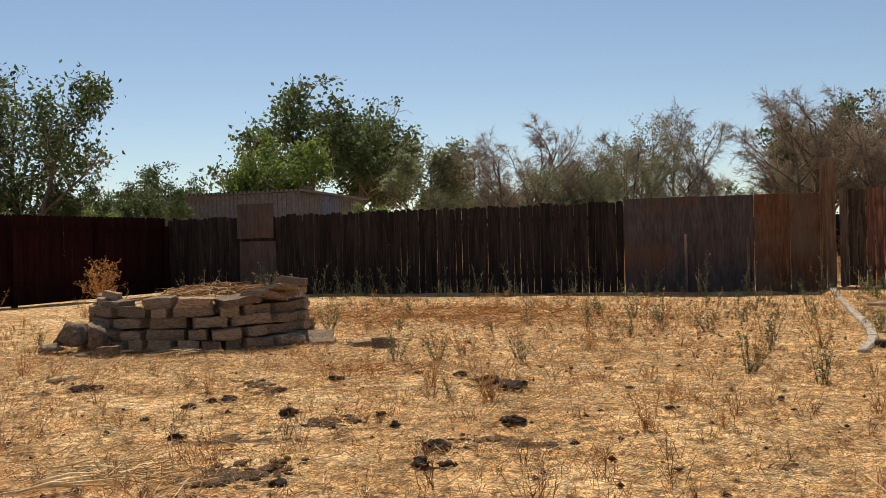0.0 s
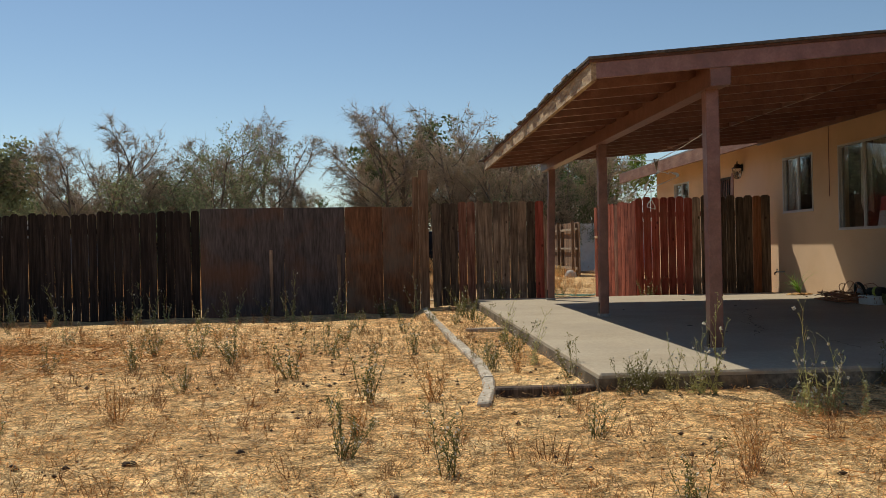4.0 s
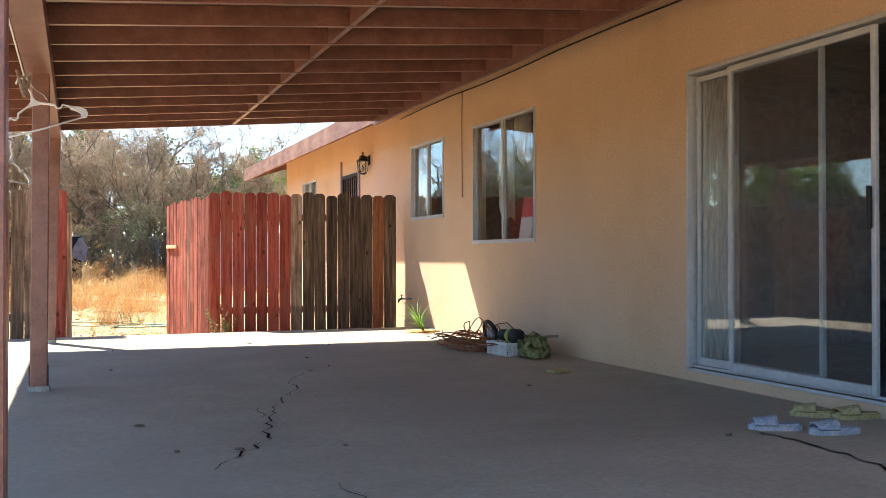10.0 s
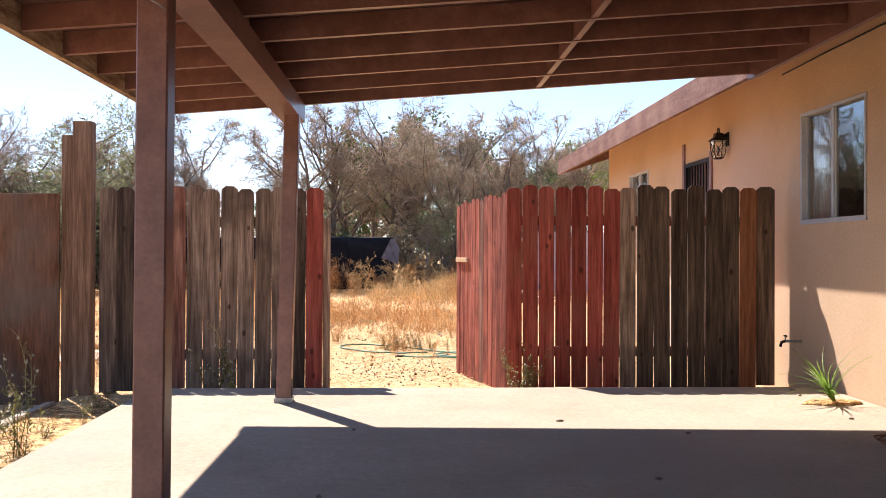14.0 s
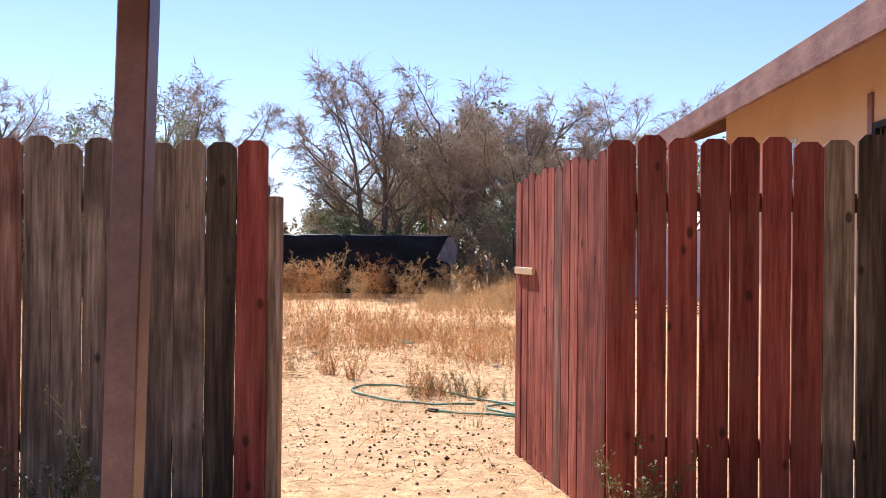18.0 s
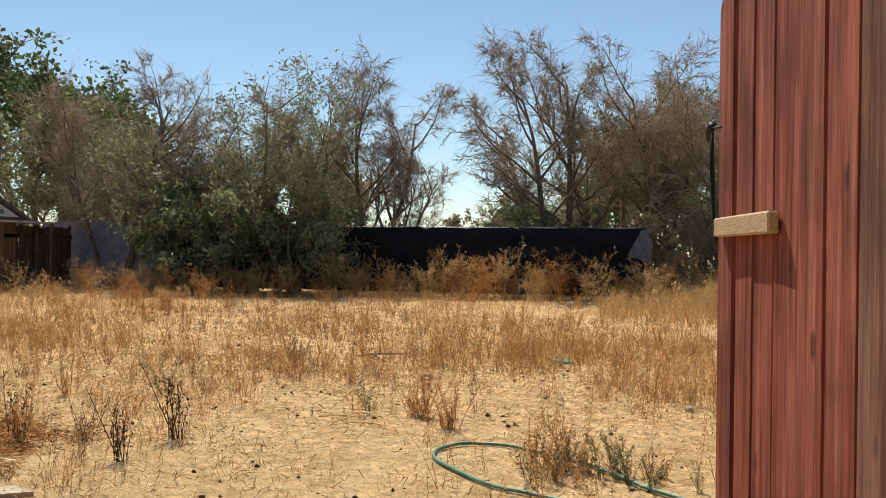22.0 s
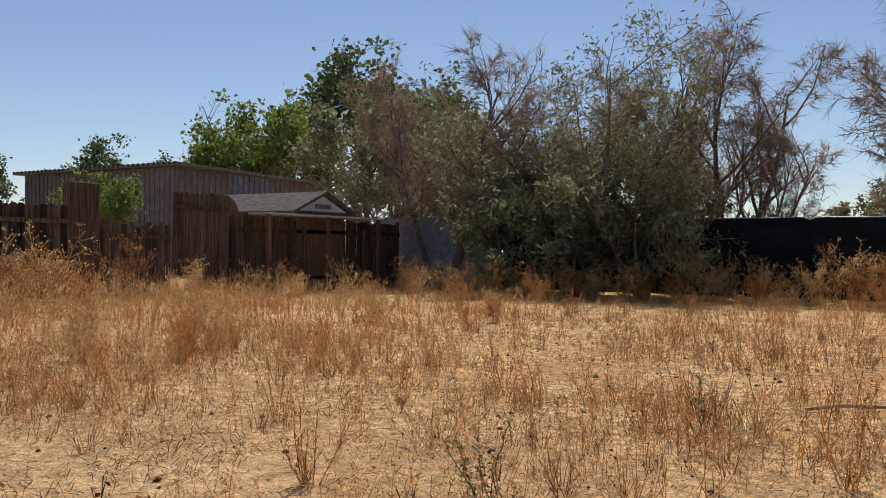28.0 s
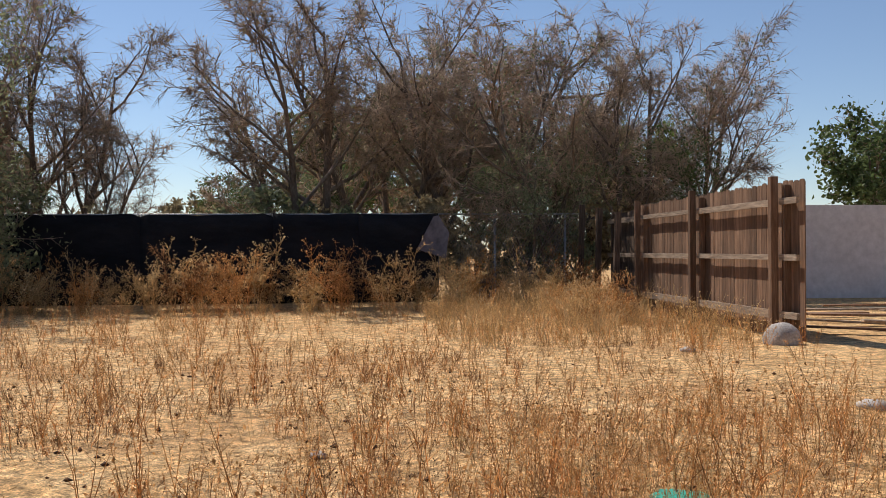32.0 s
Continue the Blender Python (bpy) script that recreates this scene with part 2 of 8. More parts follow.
UP = (16, 16, 0.9)      # grain of upright boards
ALONG_X, ALONG_Y = (0.9, 16, 16), (16, 0.9, 16)
M = {
    "dirt": mat("straw_ground", [(0.484, 0.27, 0.11), (0.77, 0.479, 0.209), (0.902, 0.638, 0.33)], 2.4, rough=0.95, bump=1.0, fine=32, fine_mix=0.8, clumps=0.8, stain=(0.5, 0.25, 0.095), stain_scale=0.5, dist=0.04, spec=0.1),
    "soil": mat("dark_soil", [(0.0473, 0.0351, 0.027), (0.115, 0.081, 0.0567), (0.203, 0.142, 0.0945)], 9, rough=0.95, bump=0.8, dist=0.03, spec=0.1),
    "loam": mat("crumbly_brown_loam", [(0.12, 0.075, 0.042), (0.235, 0.15, 0.085), (0.37, 0.245, 0.14)], 6, rough=0.95, bump=1.0, fine=12, fine_mix=0.6, dist=0.04, spec=0.08),
    "straw": mat("straw", [(0.5, 0.32, 0.14), (0.74, 0.53, 0.27), (0.82, 0.66, 0.4)], 3, rough=0.7, bump=0, island=0.35, spec=0.3),
    "concrete": mat("concrete", [(0.348, 0.283, 0.198), (0.396, 0.326, 0.234), (0.435, 0.365, 0.266)], 1.3, rough=0.9, bump=0.25, fine=26, fine_mix=0.12, stain=(0.34, 0.285, 0.22), stain_scale=0.55, stain_amount=0.55, dist=0.006),
    "stucco": mat("tan_stucco", [(0.567, 0.39, 0.245), (0.626, 0.435, 0.278), (0.66, 0.469, 0.314)], 1.1, rough=0.95, bump=0.22, fine=55, fine_mix=0.1, stain=(0.6, 0.45, 0.345), stain_scale=0.45, stain_amount=0.7, dist=0.006, spec=0.15),
    "brown": mat("brown_painted_wood", [(0.177, 0.081, 0.0653), (0.225, 0.106, 0.087), (0.274, 0.138, 0.115)], 2.2, (4, 4, 4), rough=0.36, spec=0.55, bump=0.15, fine_mix=0.14, vary=0.1, stain=(0.1, 0.045, 0.03), stain_scale=2.0, stain_amount=0.4),
    # the brown again, darkened: shade between the rafters is in the colour
    "deck": mat("shaded_brown_roof_deck", [(0.0808, 0.0374, 0.03), (0.114, 0.055, 0.045), (0.152, 0.0792, 0.0625)], 2.2, (4, 4, 4), rough=0.7, bump=0.2, fine_mix=0.2, vary=0.1, stain=(0.06, 0.03, 0.022), stain_scale=2.0, stain_amount=0.5),
    "fascia": mat("faded_brown_fascia", [(0.123, 0.0561, 0.0396), (0.164, 0.0785, 0.055), (0.213, 0.122, 0.0913)], 2.5, (1, 1, 5), rough=0.7, bump=0.2, stain=(0.32, 0.19, 0.13), stain_scale=1.6, stain_amount=0.5),
    "raw": mat("weathered_roof_edge", [(0.16, 0.075, 0.045), (0.36, 0.25, 0.15), (0.5, 0.38, 0.25)], 4, (4, 1, 6), rough=0.85, bump=0.4),
    "red": mat("red_stained_cedar", [(0.185, 0.0398, 0.028), (0.304, 0.0702, 0.0499), (0.4, 0.112, 0.0826)], 1.5, UP, rough=0.85, bump=0.5, fine=3, fine_mix=0.35, vary=0.28, knots=0.7, spec=0.12, stain=(0.32, 0.16, 0.11), stain_scale=3.0, stain_amount=0.25, dist=0.004),
    "gatered": mat("faded_red_gate_cedar", [(0.159, 0.0441, 0.0281), (0.267, 0.0794, 0.0507), (0.374, 0.135, 0.09)], 1.5, UP, rough=0.9, bump=0.6, fine=3, fine_mix=0.4, vary=0.3, knots=0.7, spec=0.1, stain=(0.07, 0.022, 0.016), stain_scale=2.5, stain_amount=0.6, dist=0.005),
    "grey": mat("weathered_grey_cedar", [(0.125, 0.0832, 0.0559), (0.297, 0.204, 0.143), (0.499, 0.369, 0.268)], 1.5, UP, rough=0.9, bump=0.6, fine=3, fine_mix=0.35, vary=0.3, knots=0.8, stain=(0.05, 0.037, 0.03), stain_scale=2.2, stain_amount=0.6, dist=0.005, spec=0.15),
    "faded": mat("faded_reddish_cedar", [(0.111, 0.0468, 0.0325), (0.221, 0.0975, 0.065), (0.338, 0.189, 0.13)], 1.5, UP, rough=0.9, bump=0.6, fine=3, fine_mix=0.35, vary=0.2, knots=0.8, stain=(0.06, 0.035, 0.026), stain_scale=2.2, stain_amount=0.5, dist=0.005, spec=0.12),
    # mildewed boards; also stands for tree shade on the far board fence
    "black": mat("mildewed_shaded_cedar", [(0.0389, 0.0281, 0.0216), (0.108, 0.0756, 0.054), (0.216, 0.151, 0.103)], 1.5, UP, rough=0.9, bump=0.6, fine=3, fine_mix=0.35, vary=0.3, knots=0.8, dist=0.005, spec=0.15),
    # darkest cedar; shade of the long fence's backlit face is put into it
    "dark": mat("backlit_dark_cedar", [(0.015, 0.011, 0.0095), (0.033, 0.024, 0.02), (0.07, 0.051, 0.04)], 1.5, UP, rough=0.9, bump=0.6, fine=3, fine_mix=0.35, vary=0.35, dist=0.005, spec=0.15),
    "orange": mat("orange_brown_cedar", [(0.16, 0.055, 0.022), (0.25, 0.095, 0.04), (0.31, 0.14, 0.07)], 1.5, UP, rough=0.8, bump=0.5, fine=3, vary=0.15, dist=0.004),
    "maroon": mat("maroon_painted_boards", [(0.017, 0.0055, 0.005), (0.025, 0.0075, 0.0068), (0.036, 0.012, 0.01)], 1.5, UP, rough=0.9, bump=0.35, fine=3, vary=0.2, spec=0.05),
    "cedar": mat("brown_cedar", [(0.115, 0.0644, 0.0368), (0.196, 0.113, 0.0667), (0.287, 0.184, 0.115)], 1.5, UP, rough=0.85, bump=0.45, fine=3, vary=0.38, dist=0.004),
    "rail": mat("weathered_rail", [(0.2, 0.145, 0.1), (0.31, 0.235, 0.165), (0.42, 0.335, 0.25)], 1.5, (9, 1, 12), rough=0.9, bump=0.4, fine=3, vary=0.15),
    "ply": mat("weathered_plywood", [(0.062, 0.05, 0.047), (0.088, 0.071, 0.068), (0.118, 0.097, 0.092)], 1.2, (8, 8, 0.9), rough=0.9, bump=0.3, fine=4, stain=(0.17, 0.075, 0.036), stain_scale=1.3, stain_amount=0.6),
    "plyo": mat("bare_orange_plywood", [(0.11, 0.046, 0.021), (0.165, 0.072, 0.034), (0.22, 0.104, 0.052)], 1.2, (8, 8, 0.9), rough=0.85, bump=0.3, fine=4, stain=(0.16, 0.13, 0.1), stain_scale=1.3, stain_amount=0.7),
    "blond": mat("bare_pine", [(0.5, 0.34, 0.18), (0.62, 0.45, 0.27)], 3, (2, 14, 14), rough=0.8, bump=0.2),
    "alu": mat("white_aluminium_frame", [(0.42, 0.42, 0.42), (0.54, 0.54, 0.54)], 4, rough=0.42, bump=0.05, fine_mix=0.08, spec=0.5),
    "white": mat("white_plastic", [(0.72, 0.72, 0.7), (0.8, 0.8, 0.78)], 4, rough=0.45, bump=0.05, fine_mix=0.06, spec=0.4),
    "iron": mat("black_iron", [(0.012, 0.011, 0.01), (0.025, 0.022, 0.02)], 8, rough=0.5, bump=0.15, metal=0.4),
    "shingle": mat("asphalt_shingle", [(0.055, 0.045, 0.04), (0.1, 0.085, 0.075), (0.15, 0.125, 0.11)], 6, rough=0.95, bump=0.6, vary=0.15),
    "stone": mat("broken_concrete_stone", [(0.24, 0.165, 0.105), (0.39, 0.28, 0.185), (0.54, 0.43, 0.32)], 5, rough=0.95, bump=0.8, vary=0.35, stain=(0.11, 0.075, 0.05), stain_scale=3, dist=0.02, spec=0.15),
    "rock": mat("pale_boulder", [(0.34, 0.31, 0.27), (0.46, 0.42, 0.37), (0.55, 0.51, 0.46)], 7, rough=0.95, bump=0.6, stain=(0.22, 0.18, 0.14), stain_scale=4, dist=0.015),
    "net": mat("black_shade_cloth", [(0.008, 0.008, 0.01), (0.014, 0.014, 0.017), (0.022, 0.022, 0.026)], 0.9, (1, 1, 3), rough=0.85, bump=0.5, fine=30, fine_mix=0.2, dist=0.05, spec=0.15),
    "steel": mat("galvanised_steel", [(0.28, 0.28, 0.28), (0.38, 0.38, 0.38)], 10, rough=0.45, bump=0.1, metal=0.7),
    # both barn metals are toned darker and bluer for its shaded walls
    "tin": mat("corrugated_grey_metal", [(0.155, 0.145, 0.15), (0.21, 0.2, 0.205)], 0.8, rough=0.6, bump=0.1, metal=0.1, stain=(0.2, 0.15, 0.12), stain_scale=0.5, stain_amount=0.4),
    "tan_tin": mat("shade_toned_metal_wall", [(0.148, 0.136, 0.15), (0.189, 0.175, 0.19)], 0.8, rough=0.7, bump=0.1),
    "blue_tin": mat("blue_tarp_panel", [(0.13, 0.17, 0.3), (0.19, 0.24, 0.38)], 1.0, rough=0.6, bump=0.2),
    "block": mat("painted_block_wall", [(0.26, 0.26, 0.3), (0.32, 0.32, 0.36)], 1.5, rough=0.9, bump=0.3, stain=(0.24, 0.23, 0.24), stain_scale=1.0),
    "wwall": mat("white_plaster_wall", [(0.55, 0.53, 0.53), (0.61, 0.585, 0.58)], 0.8, rough=0.9, bump=0.12, fine_mix=0.15, stain=(0.5, 0.47, 0.45), stain_scale=0.6, stain_amount=0.35),
    "hose": mat("green_garden_hose", [(0.07, 0.2, 0.125), (0.12, 0.3, 0.2)], 9, rough=0.45, bump=0.1, spec=0.4),
    "lid": mat("green_plastic_lid", [(0.04, 0.36, 0.25), (0.07, 0.46, 0.33)], 9, rough=0.5, bump=0.15),
    "dry": mat("dry_weed_stem", [(0.43, 0.2, 0.07), (0.62, 0.335, 0.125), (0.72, 0.46, 0.2)], 2, rough=0.8, bump=0, island=0.45, spec=0.15, translucent=0.45),
    "tuft": mat("reddish_dry_tuft", [(0.22, 0.1, 0.042), (0.37, 0.19, 0.08), (0.5, 0.28, 0.13)], 2, rough=0.8, bump=0, island=0.45, spec=0.15, translucent=0.3),
    "gold": mat("golden_dry_bush", [(0.5, 0.335, 0.15), (0.67, 0.48, 0.24), (0.79, 0.62, 0.37)], 2, rough=0.8, bump=0, island=0.35, spec=0.15, translucent=0.55),
    "brush": mat("dark_dead_stem", [(0.09, 0.05, 0.028), (0.16, 0.09, 0.05)], 3, rough=0.85, bump=0, island=0.3, spec=0.1),
    "weed": mat("grey_green_weed", [(0.128, 0.124, 0.0384), (0.208, 0.193, 0.068), (0.296, 0.269, 0.116)], 3, rough=0.7, bump=0, island=0.35, spec=0.2, translucent=0.5),
    "pale_weed": mat("pale_weed_stem", [(0.34, 0.33, 0.12), (0.5, 0.47, 0.2), (0.6, 0.56, 0.29)], 3, rough=0.7, bump=0, island=0.3, spec=0.2, translucent=0.4),
    "seed": mat("pale_seed_head", [(0.6, 0.56, 0.46), (0.78, 0.75, 0.66)], 6, rough=0.9, bump=0, island=0.2, translucent=0.3),
    "grass": mat("bright_grass_blade", [(0.2, 0.33, 0.05), (0.33, 0.47, 0.1)], 4, rough=0.5, bump=0, island=0.25, translucent=0.4),
    "bark": mat("grey_brown_bark", [(0.092, 0.0736, 0.0575), (0.178, 0.141, 0.112), (0.265, 0.213, 0.169)], 5, (1, 1, 0.4), rough=0.95, bump=0.5, dist=0.02, spec=0.1),
    "twig": mat("brown_twig", [(0.329, 0.25, 0.183), (0.525, 0.409, 0.311)], 3, rough=0.9, bump=0, island=0.3, spec=0.1, translucent=0.3),
    "leaf_olive": mat("grey_olive_leaf", [(0.15, 0.17, 0.085), (0.23, 0.255, 0.135), (0.31, 0.335, 0.19)], 3, rough=0.6, bump=0, island=0.4, spec=0.3, translucent=0.45),
    "leaf_dark": mat("dark_green_leaf", [(0.06, 0.088, 0.03), (0.1, 0.14, 0.05), (0.14, 0.19, 0.074)], 3, rough=0.55, bump=0, island=0.4, spec=0.3, translucent=0.45),
    "leaf_light": mat("light_green_leaf", [(0.115, 0.165, 0.03), (0.17, 0.235, 0.05), (0.24, 0.31, 0.08)], 3, rough=0.55, bump=0, island=0.35, spec=0.3, translucent=0.5),
    "leaf_brown": mat("dry_brown_leaf", [(0.293, 0.238, 0.134), (0.415, 0.336, 0.195), (0.512, 0.433, 0.256)], 3, rough=0.8, bump=0, island=0.4, spec=0.15, translucent=0.25),
    "curtain": mat("white_curtain", [(0.701, 0.678, 0.633), (0.836, 0.814, 0.768)], 3, (6, 6, 0.5), rough=0.9, bump=0.2, translucent=0.25),
    "room": mat("dim_room_paint", [(0.2, 0.19, 0.18), (0.24, 0.23, 0.22)], 2, rough=0.9, bump=0.05),
    "rubber": mat("black_rubber", [(0.012, 0.012, 0.012), (0.03, 0.03, 0.03)], 6, rough=0.6, bump=0.1),
    "cord": mat("orange_brown_cord", [(0.22, 0.085, 0.04), (0.34, 0.15, 0.075)], 8, rough=0.6, bump=0.1, vary=0.2),
    "olive": mat("olive_cloth", [(0.17, 0.168, 0.0675), (0.289, 0.28, 0.128)], 9, rough=0.9, bump=0.5, dist=0.02),
    "redcard": mat("red_card", [(0.55, 0.045, 0.03), (0.65, 0.07, 0.045)], 5, rough=0.5, bump=0.05),
    "tan_cloth": mat("tan_foam", [(0.33, 0.26, 0.12), (0.45, 0.37, 0.19)], 9, rough=0.85, bump=0.2),
    "blue_foam": mat("pale_blue_foam", [(0.27, 0.31, 0.38), (0.44, 0.45, 0.47)], 14, rough=0.8, bump=0.2, stain=(0.7, 0.55, 0.5), stain_scale=9),
    "kerb": mat("weathered_kerb", [(0.36, 0.3, 0.225), (0.47, 0.4, 0.31), (0.55, 0.48, 0.38)], 4, rough=0.9, bump=0.4, stain=(0.3, 0.24, 0.17), stain_scale=3),
    # soil stains over concrete darkened for the slab's shaded sides
    "skirt": mat("shaded_soiled_concrete", [(0.1, 0.08, 0.058), (0.19, 0.155, 0.112), (0.3, 0.25, 0.185)], 5, rough=0.95, bump=0.8, stain=(0.07, 0.052, 0.036), stain_scale=2.2, stain_amount=0.7, dist=0.012, spec=0.1),
    "lime": mat("lime_green_plastic", [(0.3, 0.36, 0.06), (0.38, 0.44, 0.1)], 9, rough=0.45, bump=0.05),
    "yellow": mat("yellow_fruit", [(0.6, 0.45, 0.03), (0.72, 0.56, 0.06)], 9, rough=0.5, bump=0.1),
    "pad": mat("dusty_concrete_pad", [(0.42, 0.33, 0.22), (0.53, 0.43, 0.3), (0.6, 0.5, 0.36)], 2.5, rough=0.95, bump=0.4, stain=(0.34, 0.24, 0.13), stain_scale=1.5, stain_amount=0.7),
    "crack": mat("crack_dirt", [(0.03, 0.026, 0.022), (0.06, 0.05, 0.042)], 12, rough=1, bump=0.3),
}
glass = bpy.data.materials.new("window_glass")
glass.use_nodes = True
gn, gl = glass.node_tree.nodes, glass.node_tree.links.new
gf, gp, gk, gm, gt, gg = gn.new("ShaderNodeLayerWeight"), gn.new("ShaderNodeMath"), gn.new("ShaderNodeMath"), gn.new("ShaderNodeMixShader"), gn.new("ShaderNodeBsdfTransparent"), gn.new("ShaderNodeBsdfGlossy")
gf.inputs["Blend"].default_value = 0.5
gp.operation, gk.operation = "POWER", "MULTIPLY_ADD"
gp.inputs[1].default_value, gk.inputs[1].default_value, gk.inputs[2].default_value = 3.0, 0.65, 0.06
gt.inputs["Color"].default_value = (0.93, 0.95, 0.95, 1)
gg.inputs["Roughness"].default_value = 0.01
gl(gf.outputs["Facing"], gp.inputs[0]), gl(gp.outputs[0], gk.inputs[0])
gl(gk.outputs[0], gm.inputs[0]), gl(gt.outputs[0], gm.inputs[1]), gl(gg.outputs[0], gm.inputs[2])
gl(gm.outputs[0], gn["Material Output"].inputs["Surface"])
M["glass"] = glass
dusty = glass.copy()
dusty.name = "dusty_glass"
dn, dl = dusty.node_tree.nodes, dusty.node_tree.links.new
dust, film_, speck, amount = dn.new("ShaderNodeBsdfDiffuse"), dn.new("ShaderNodeMixShader"), dn.new("ShaderNodeTexNoise"), dn.new("ShaderNodeMapRange")
dust.inputs["Color"].default_value = (0.42, 0.44, 0.44, 1)
speck.inputs["Scale"].default_value, speck.inputs["Detail"].default_value = 1.6, 6.0
amount.inputs["To Min"].default_value, amount.inputs["To Max"].default_value = 0.01, 0.07
dl(speck.outputs[0], amount.inputs["Value"]), dl(amount.outputs[0], film_.inputs[0])
dl(dn["Material Output"].inputs["Surface"].links[0].from_socket, film_.inputs[1]), dl(dust.outputs[0], film_.inputs[2])
dl(film_.outputs[0], dn["Material Output"].inputs["Surface"])
M["dusty"] = dusty


# ---- mesh helpers ----
def box(bm, x0, x1, y0, y1, z0, z1, bevel=0.0):
    vs = [bm.verts.new((x, y, z)) for z in (z0, z1) for y in (y0, y1) for x in (x0, x1)]
    fs = [bm.faces.new([vs[i] for i in q]) for q in ((0, 2, 3, 1), (4, 5, 7, 6), (0, 1, 5, 4), (2, 6, 7, 3), (0, 4, 6, 2), (1, 3, 7, 5))]
    if bevel:
        es = list({e for f in fs for e in f.edges})
        bmesh.ops.bevel(bm, geom=es, offset=bevel, segments=1, affect="EDGES", profile=0.5)
    return vs


def bx(*a, **k):
    bm = bmesh.new()
    box(bm, *a, **k)
    return bm


def prism(bm, outline, y0, y1, axis="y"):
    """An outline in the upright plane, drawn out along y (or x)."""
    def p(u, w, d):
        return (u, d, w) if axis == "y" else (d, u, w)
    a = [bm.verts.new(p(u, w, y0)) for u, w in outline]
    b = [bm.verts.new(p(u, w, y1)) for u, w in outline]
    bm.faces.new(a)
    bm.faces.new(b[::-1])
    for i in range(len(a)):
        j = (i + 1) % len(a)
        bm.faces.new((a[j], a[i], b[i], b[j]))
    bmesh.ops.recalc_face_normals(bm, faces=bm.faces)


def tube(bm, pts, radii, sides=6, caps=True):
    pts = [Vector(p) for p in pts]
    if not hasattr(radii, "__len__"):
        radii = [radii] * len(pts)
    rings = []
    for i, p in enumerate(pts):
        d = (pts[min(i + 1, len(pts) - 1)] - pts[max(i - 1, 0)]).normalized()
        u = d.orthogonal().normalized() if i == 0 else (u - d * u.dot(d)).normalized()
        v = d.cross(u)
        rings.append([bm.verts.new(p + (u * math.cos(k * math.tau / sides) + v * math.sin(k * math.tau / sides)) * radii[i]) for k in range(sides)])
    for a, b in zip(rings, rings[1:]):
        for k in range(sides):
            bm.faces.new((a[k], a[(k + 1) % sides], b[(k + 1) % sides], b[k])).smooth = True
    if caps:
        bm.faces.new(rings[0][::-1])
        bm.faces.new(rings[-1])


def tb(pts, radii, sides=6):
    bm = bmesh.new()
    tube(bm, pts, radii, sides)
    return bm


def mesh_of(name, bm, material):
    me = bpy.data.meshes.new(name)
    bm.to_mesh(me)
    bm.free()
    me.materials.append(material)
    return me


def tris_mesh(name, verts, faces, material):
    """A mesh from arrays of corners and triangles."""
    me = bpy.data.meshes.new(name)
    verts, faces = np.asarray(verts, dtype=np.float32), np.asarray(faces, dtype=np.int32)
    me.vertices.add(len(verts))
    me.vertices.foreach_set("co", verts.ravel())
    me.loops.add(faces.size)
    me.loops.foreach_set("vertex_index", faces.ravel())
    me.polygons.add(len(faces))
    me.polygons.foreach_set("loop_start", np.arange(0, faces.size, 3, dtype=np.int32))
    me.update(calc_edges=True)
    me.materials.append(material)
    return me


def part(name, bm, material, parent, label="", m=None):
    """Links a bmesh or mesh as one mesh object under a thing or a part."""
    me = bm if isinstance(bm, bpy.types.Mesh) else mesh_of(name, bm, material)
    ob = new(name, me)
    ob.parent = parent
    if m is not None:
        ob.matrix_basis = m
    return tagged(ob, label)


def thing(name, label, category, m=None, group="", kind=""):
    ob = new(name)
    ob.empty_display_size = 0.2
    if m is not None:
        ob.matrix_basis = m
    return tagged(ob, label, category, group, kind)


def solid(name, bm, material, label, category, kind="", group="", m=None):
    me = bm if isinstance(bm, bpy.types.Mesh) else mesh_of(name, bm, material)
    ob = new(name, me)
    if m is not None:
        ob.matrix_basis = m
    return tagged(ob, label, category, group, kind)


def rough_up(bm, amount, scale, seed=0.0):
    for v in bm.verts:
        v.co += noise.noise_vector(v.co * scale + Vector((seed, seed * 1.7, -seed))) * amount


# ---- ground: one sheet to the horizon ----
def ground_z(x, y):
    z = 0.028 * noise.noise(Vector((x * 0.9, y * 0.9, 0.0))) + 0.016 * noise.noise(Vector((x * 3.1, y * 3.1, 4.0))) + 0.01 * noise.noise(Vector((x * 7.3, y * 7.3, 9.0)))
    if y > 19.9:
        z = z * 0.6 - 0.05 * min(1.0, (y - 19.9) / 2) - 0.07 * max(0.0, min(1.0, (y - 34.0) / 9))
    elif x > 2.57 and y > 7.9:
        z += 0.035 * min(1.0, (y - 7.9) / 1.2)
    elif x < 1.6:
        z -= 0.09 * max(0.0, min(1.0, (y - 11.5) / 7))
    return z


def lines(lo, hi, step, far):
    out, d, a, b = list(np.arange(lo, hi + step / 2, step)), step, lo, hi
    while b < far:
        d *= 1.5
        a, b = a - d, b + d
        out = [a] + out + [b]
    return out


GX, GY = lines(-15.0, 10.0, 0.18, 2500.0), lines(-2.0, 44.0, 0.18, 2500.0)
gv = np.array([(x, y, ground_z(x, y) if -30 < x < 30 and -15 < y < 60 else 0.0) for y in GY for x in GX])
w, hgt = len(GX), len(GY)
idx = np.arange(w * hgt).reshape(hgt, w)
qa, qb, qc, qd = idx[:-1, :-1].ravel(), idx[:-1, 1:].ravel(), idx[1:, 1:].ravel(), idx[1:, :-1].ravel()
ground = solid("ground", tris_mesh("ground", gv, np.vstack((np.c_[qa, qb, qc], np.c_[qa, qc, qd])), M["dirt"]), None, "dry straw-covered yellow dirt ground of yard and field", "ground", "structure")
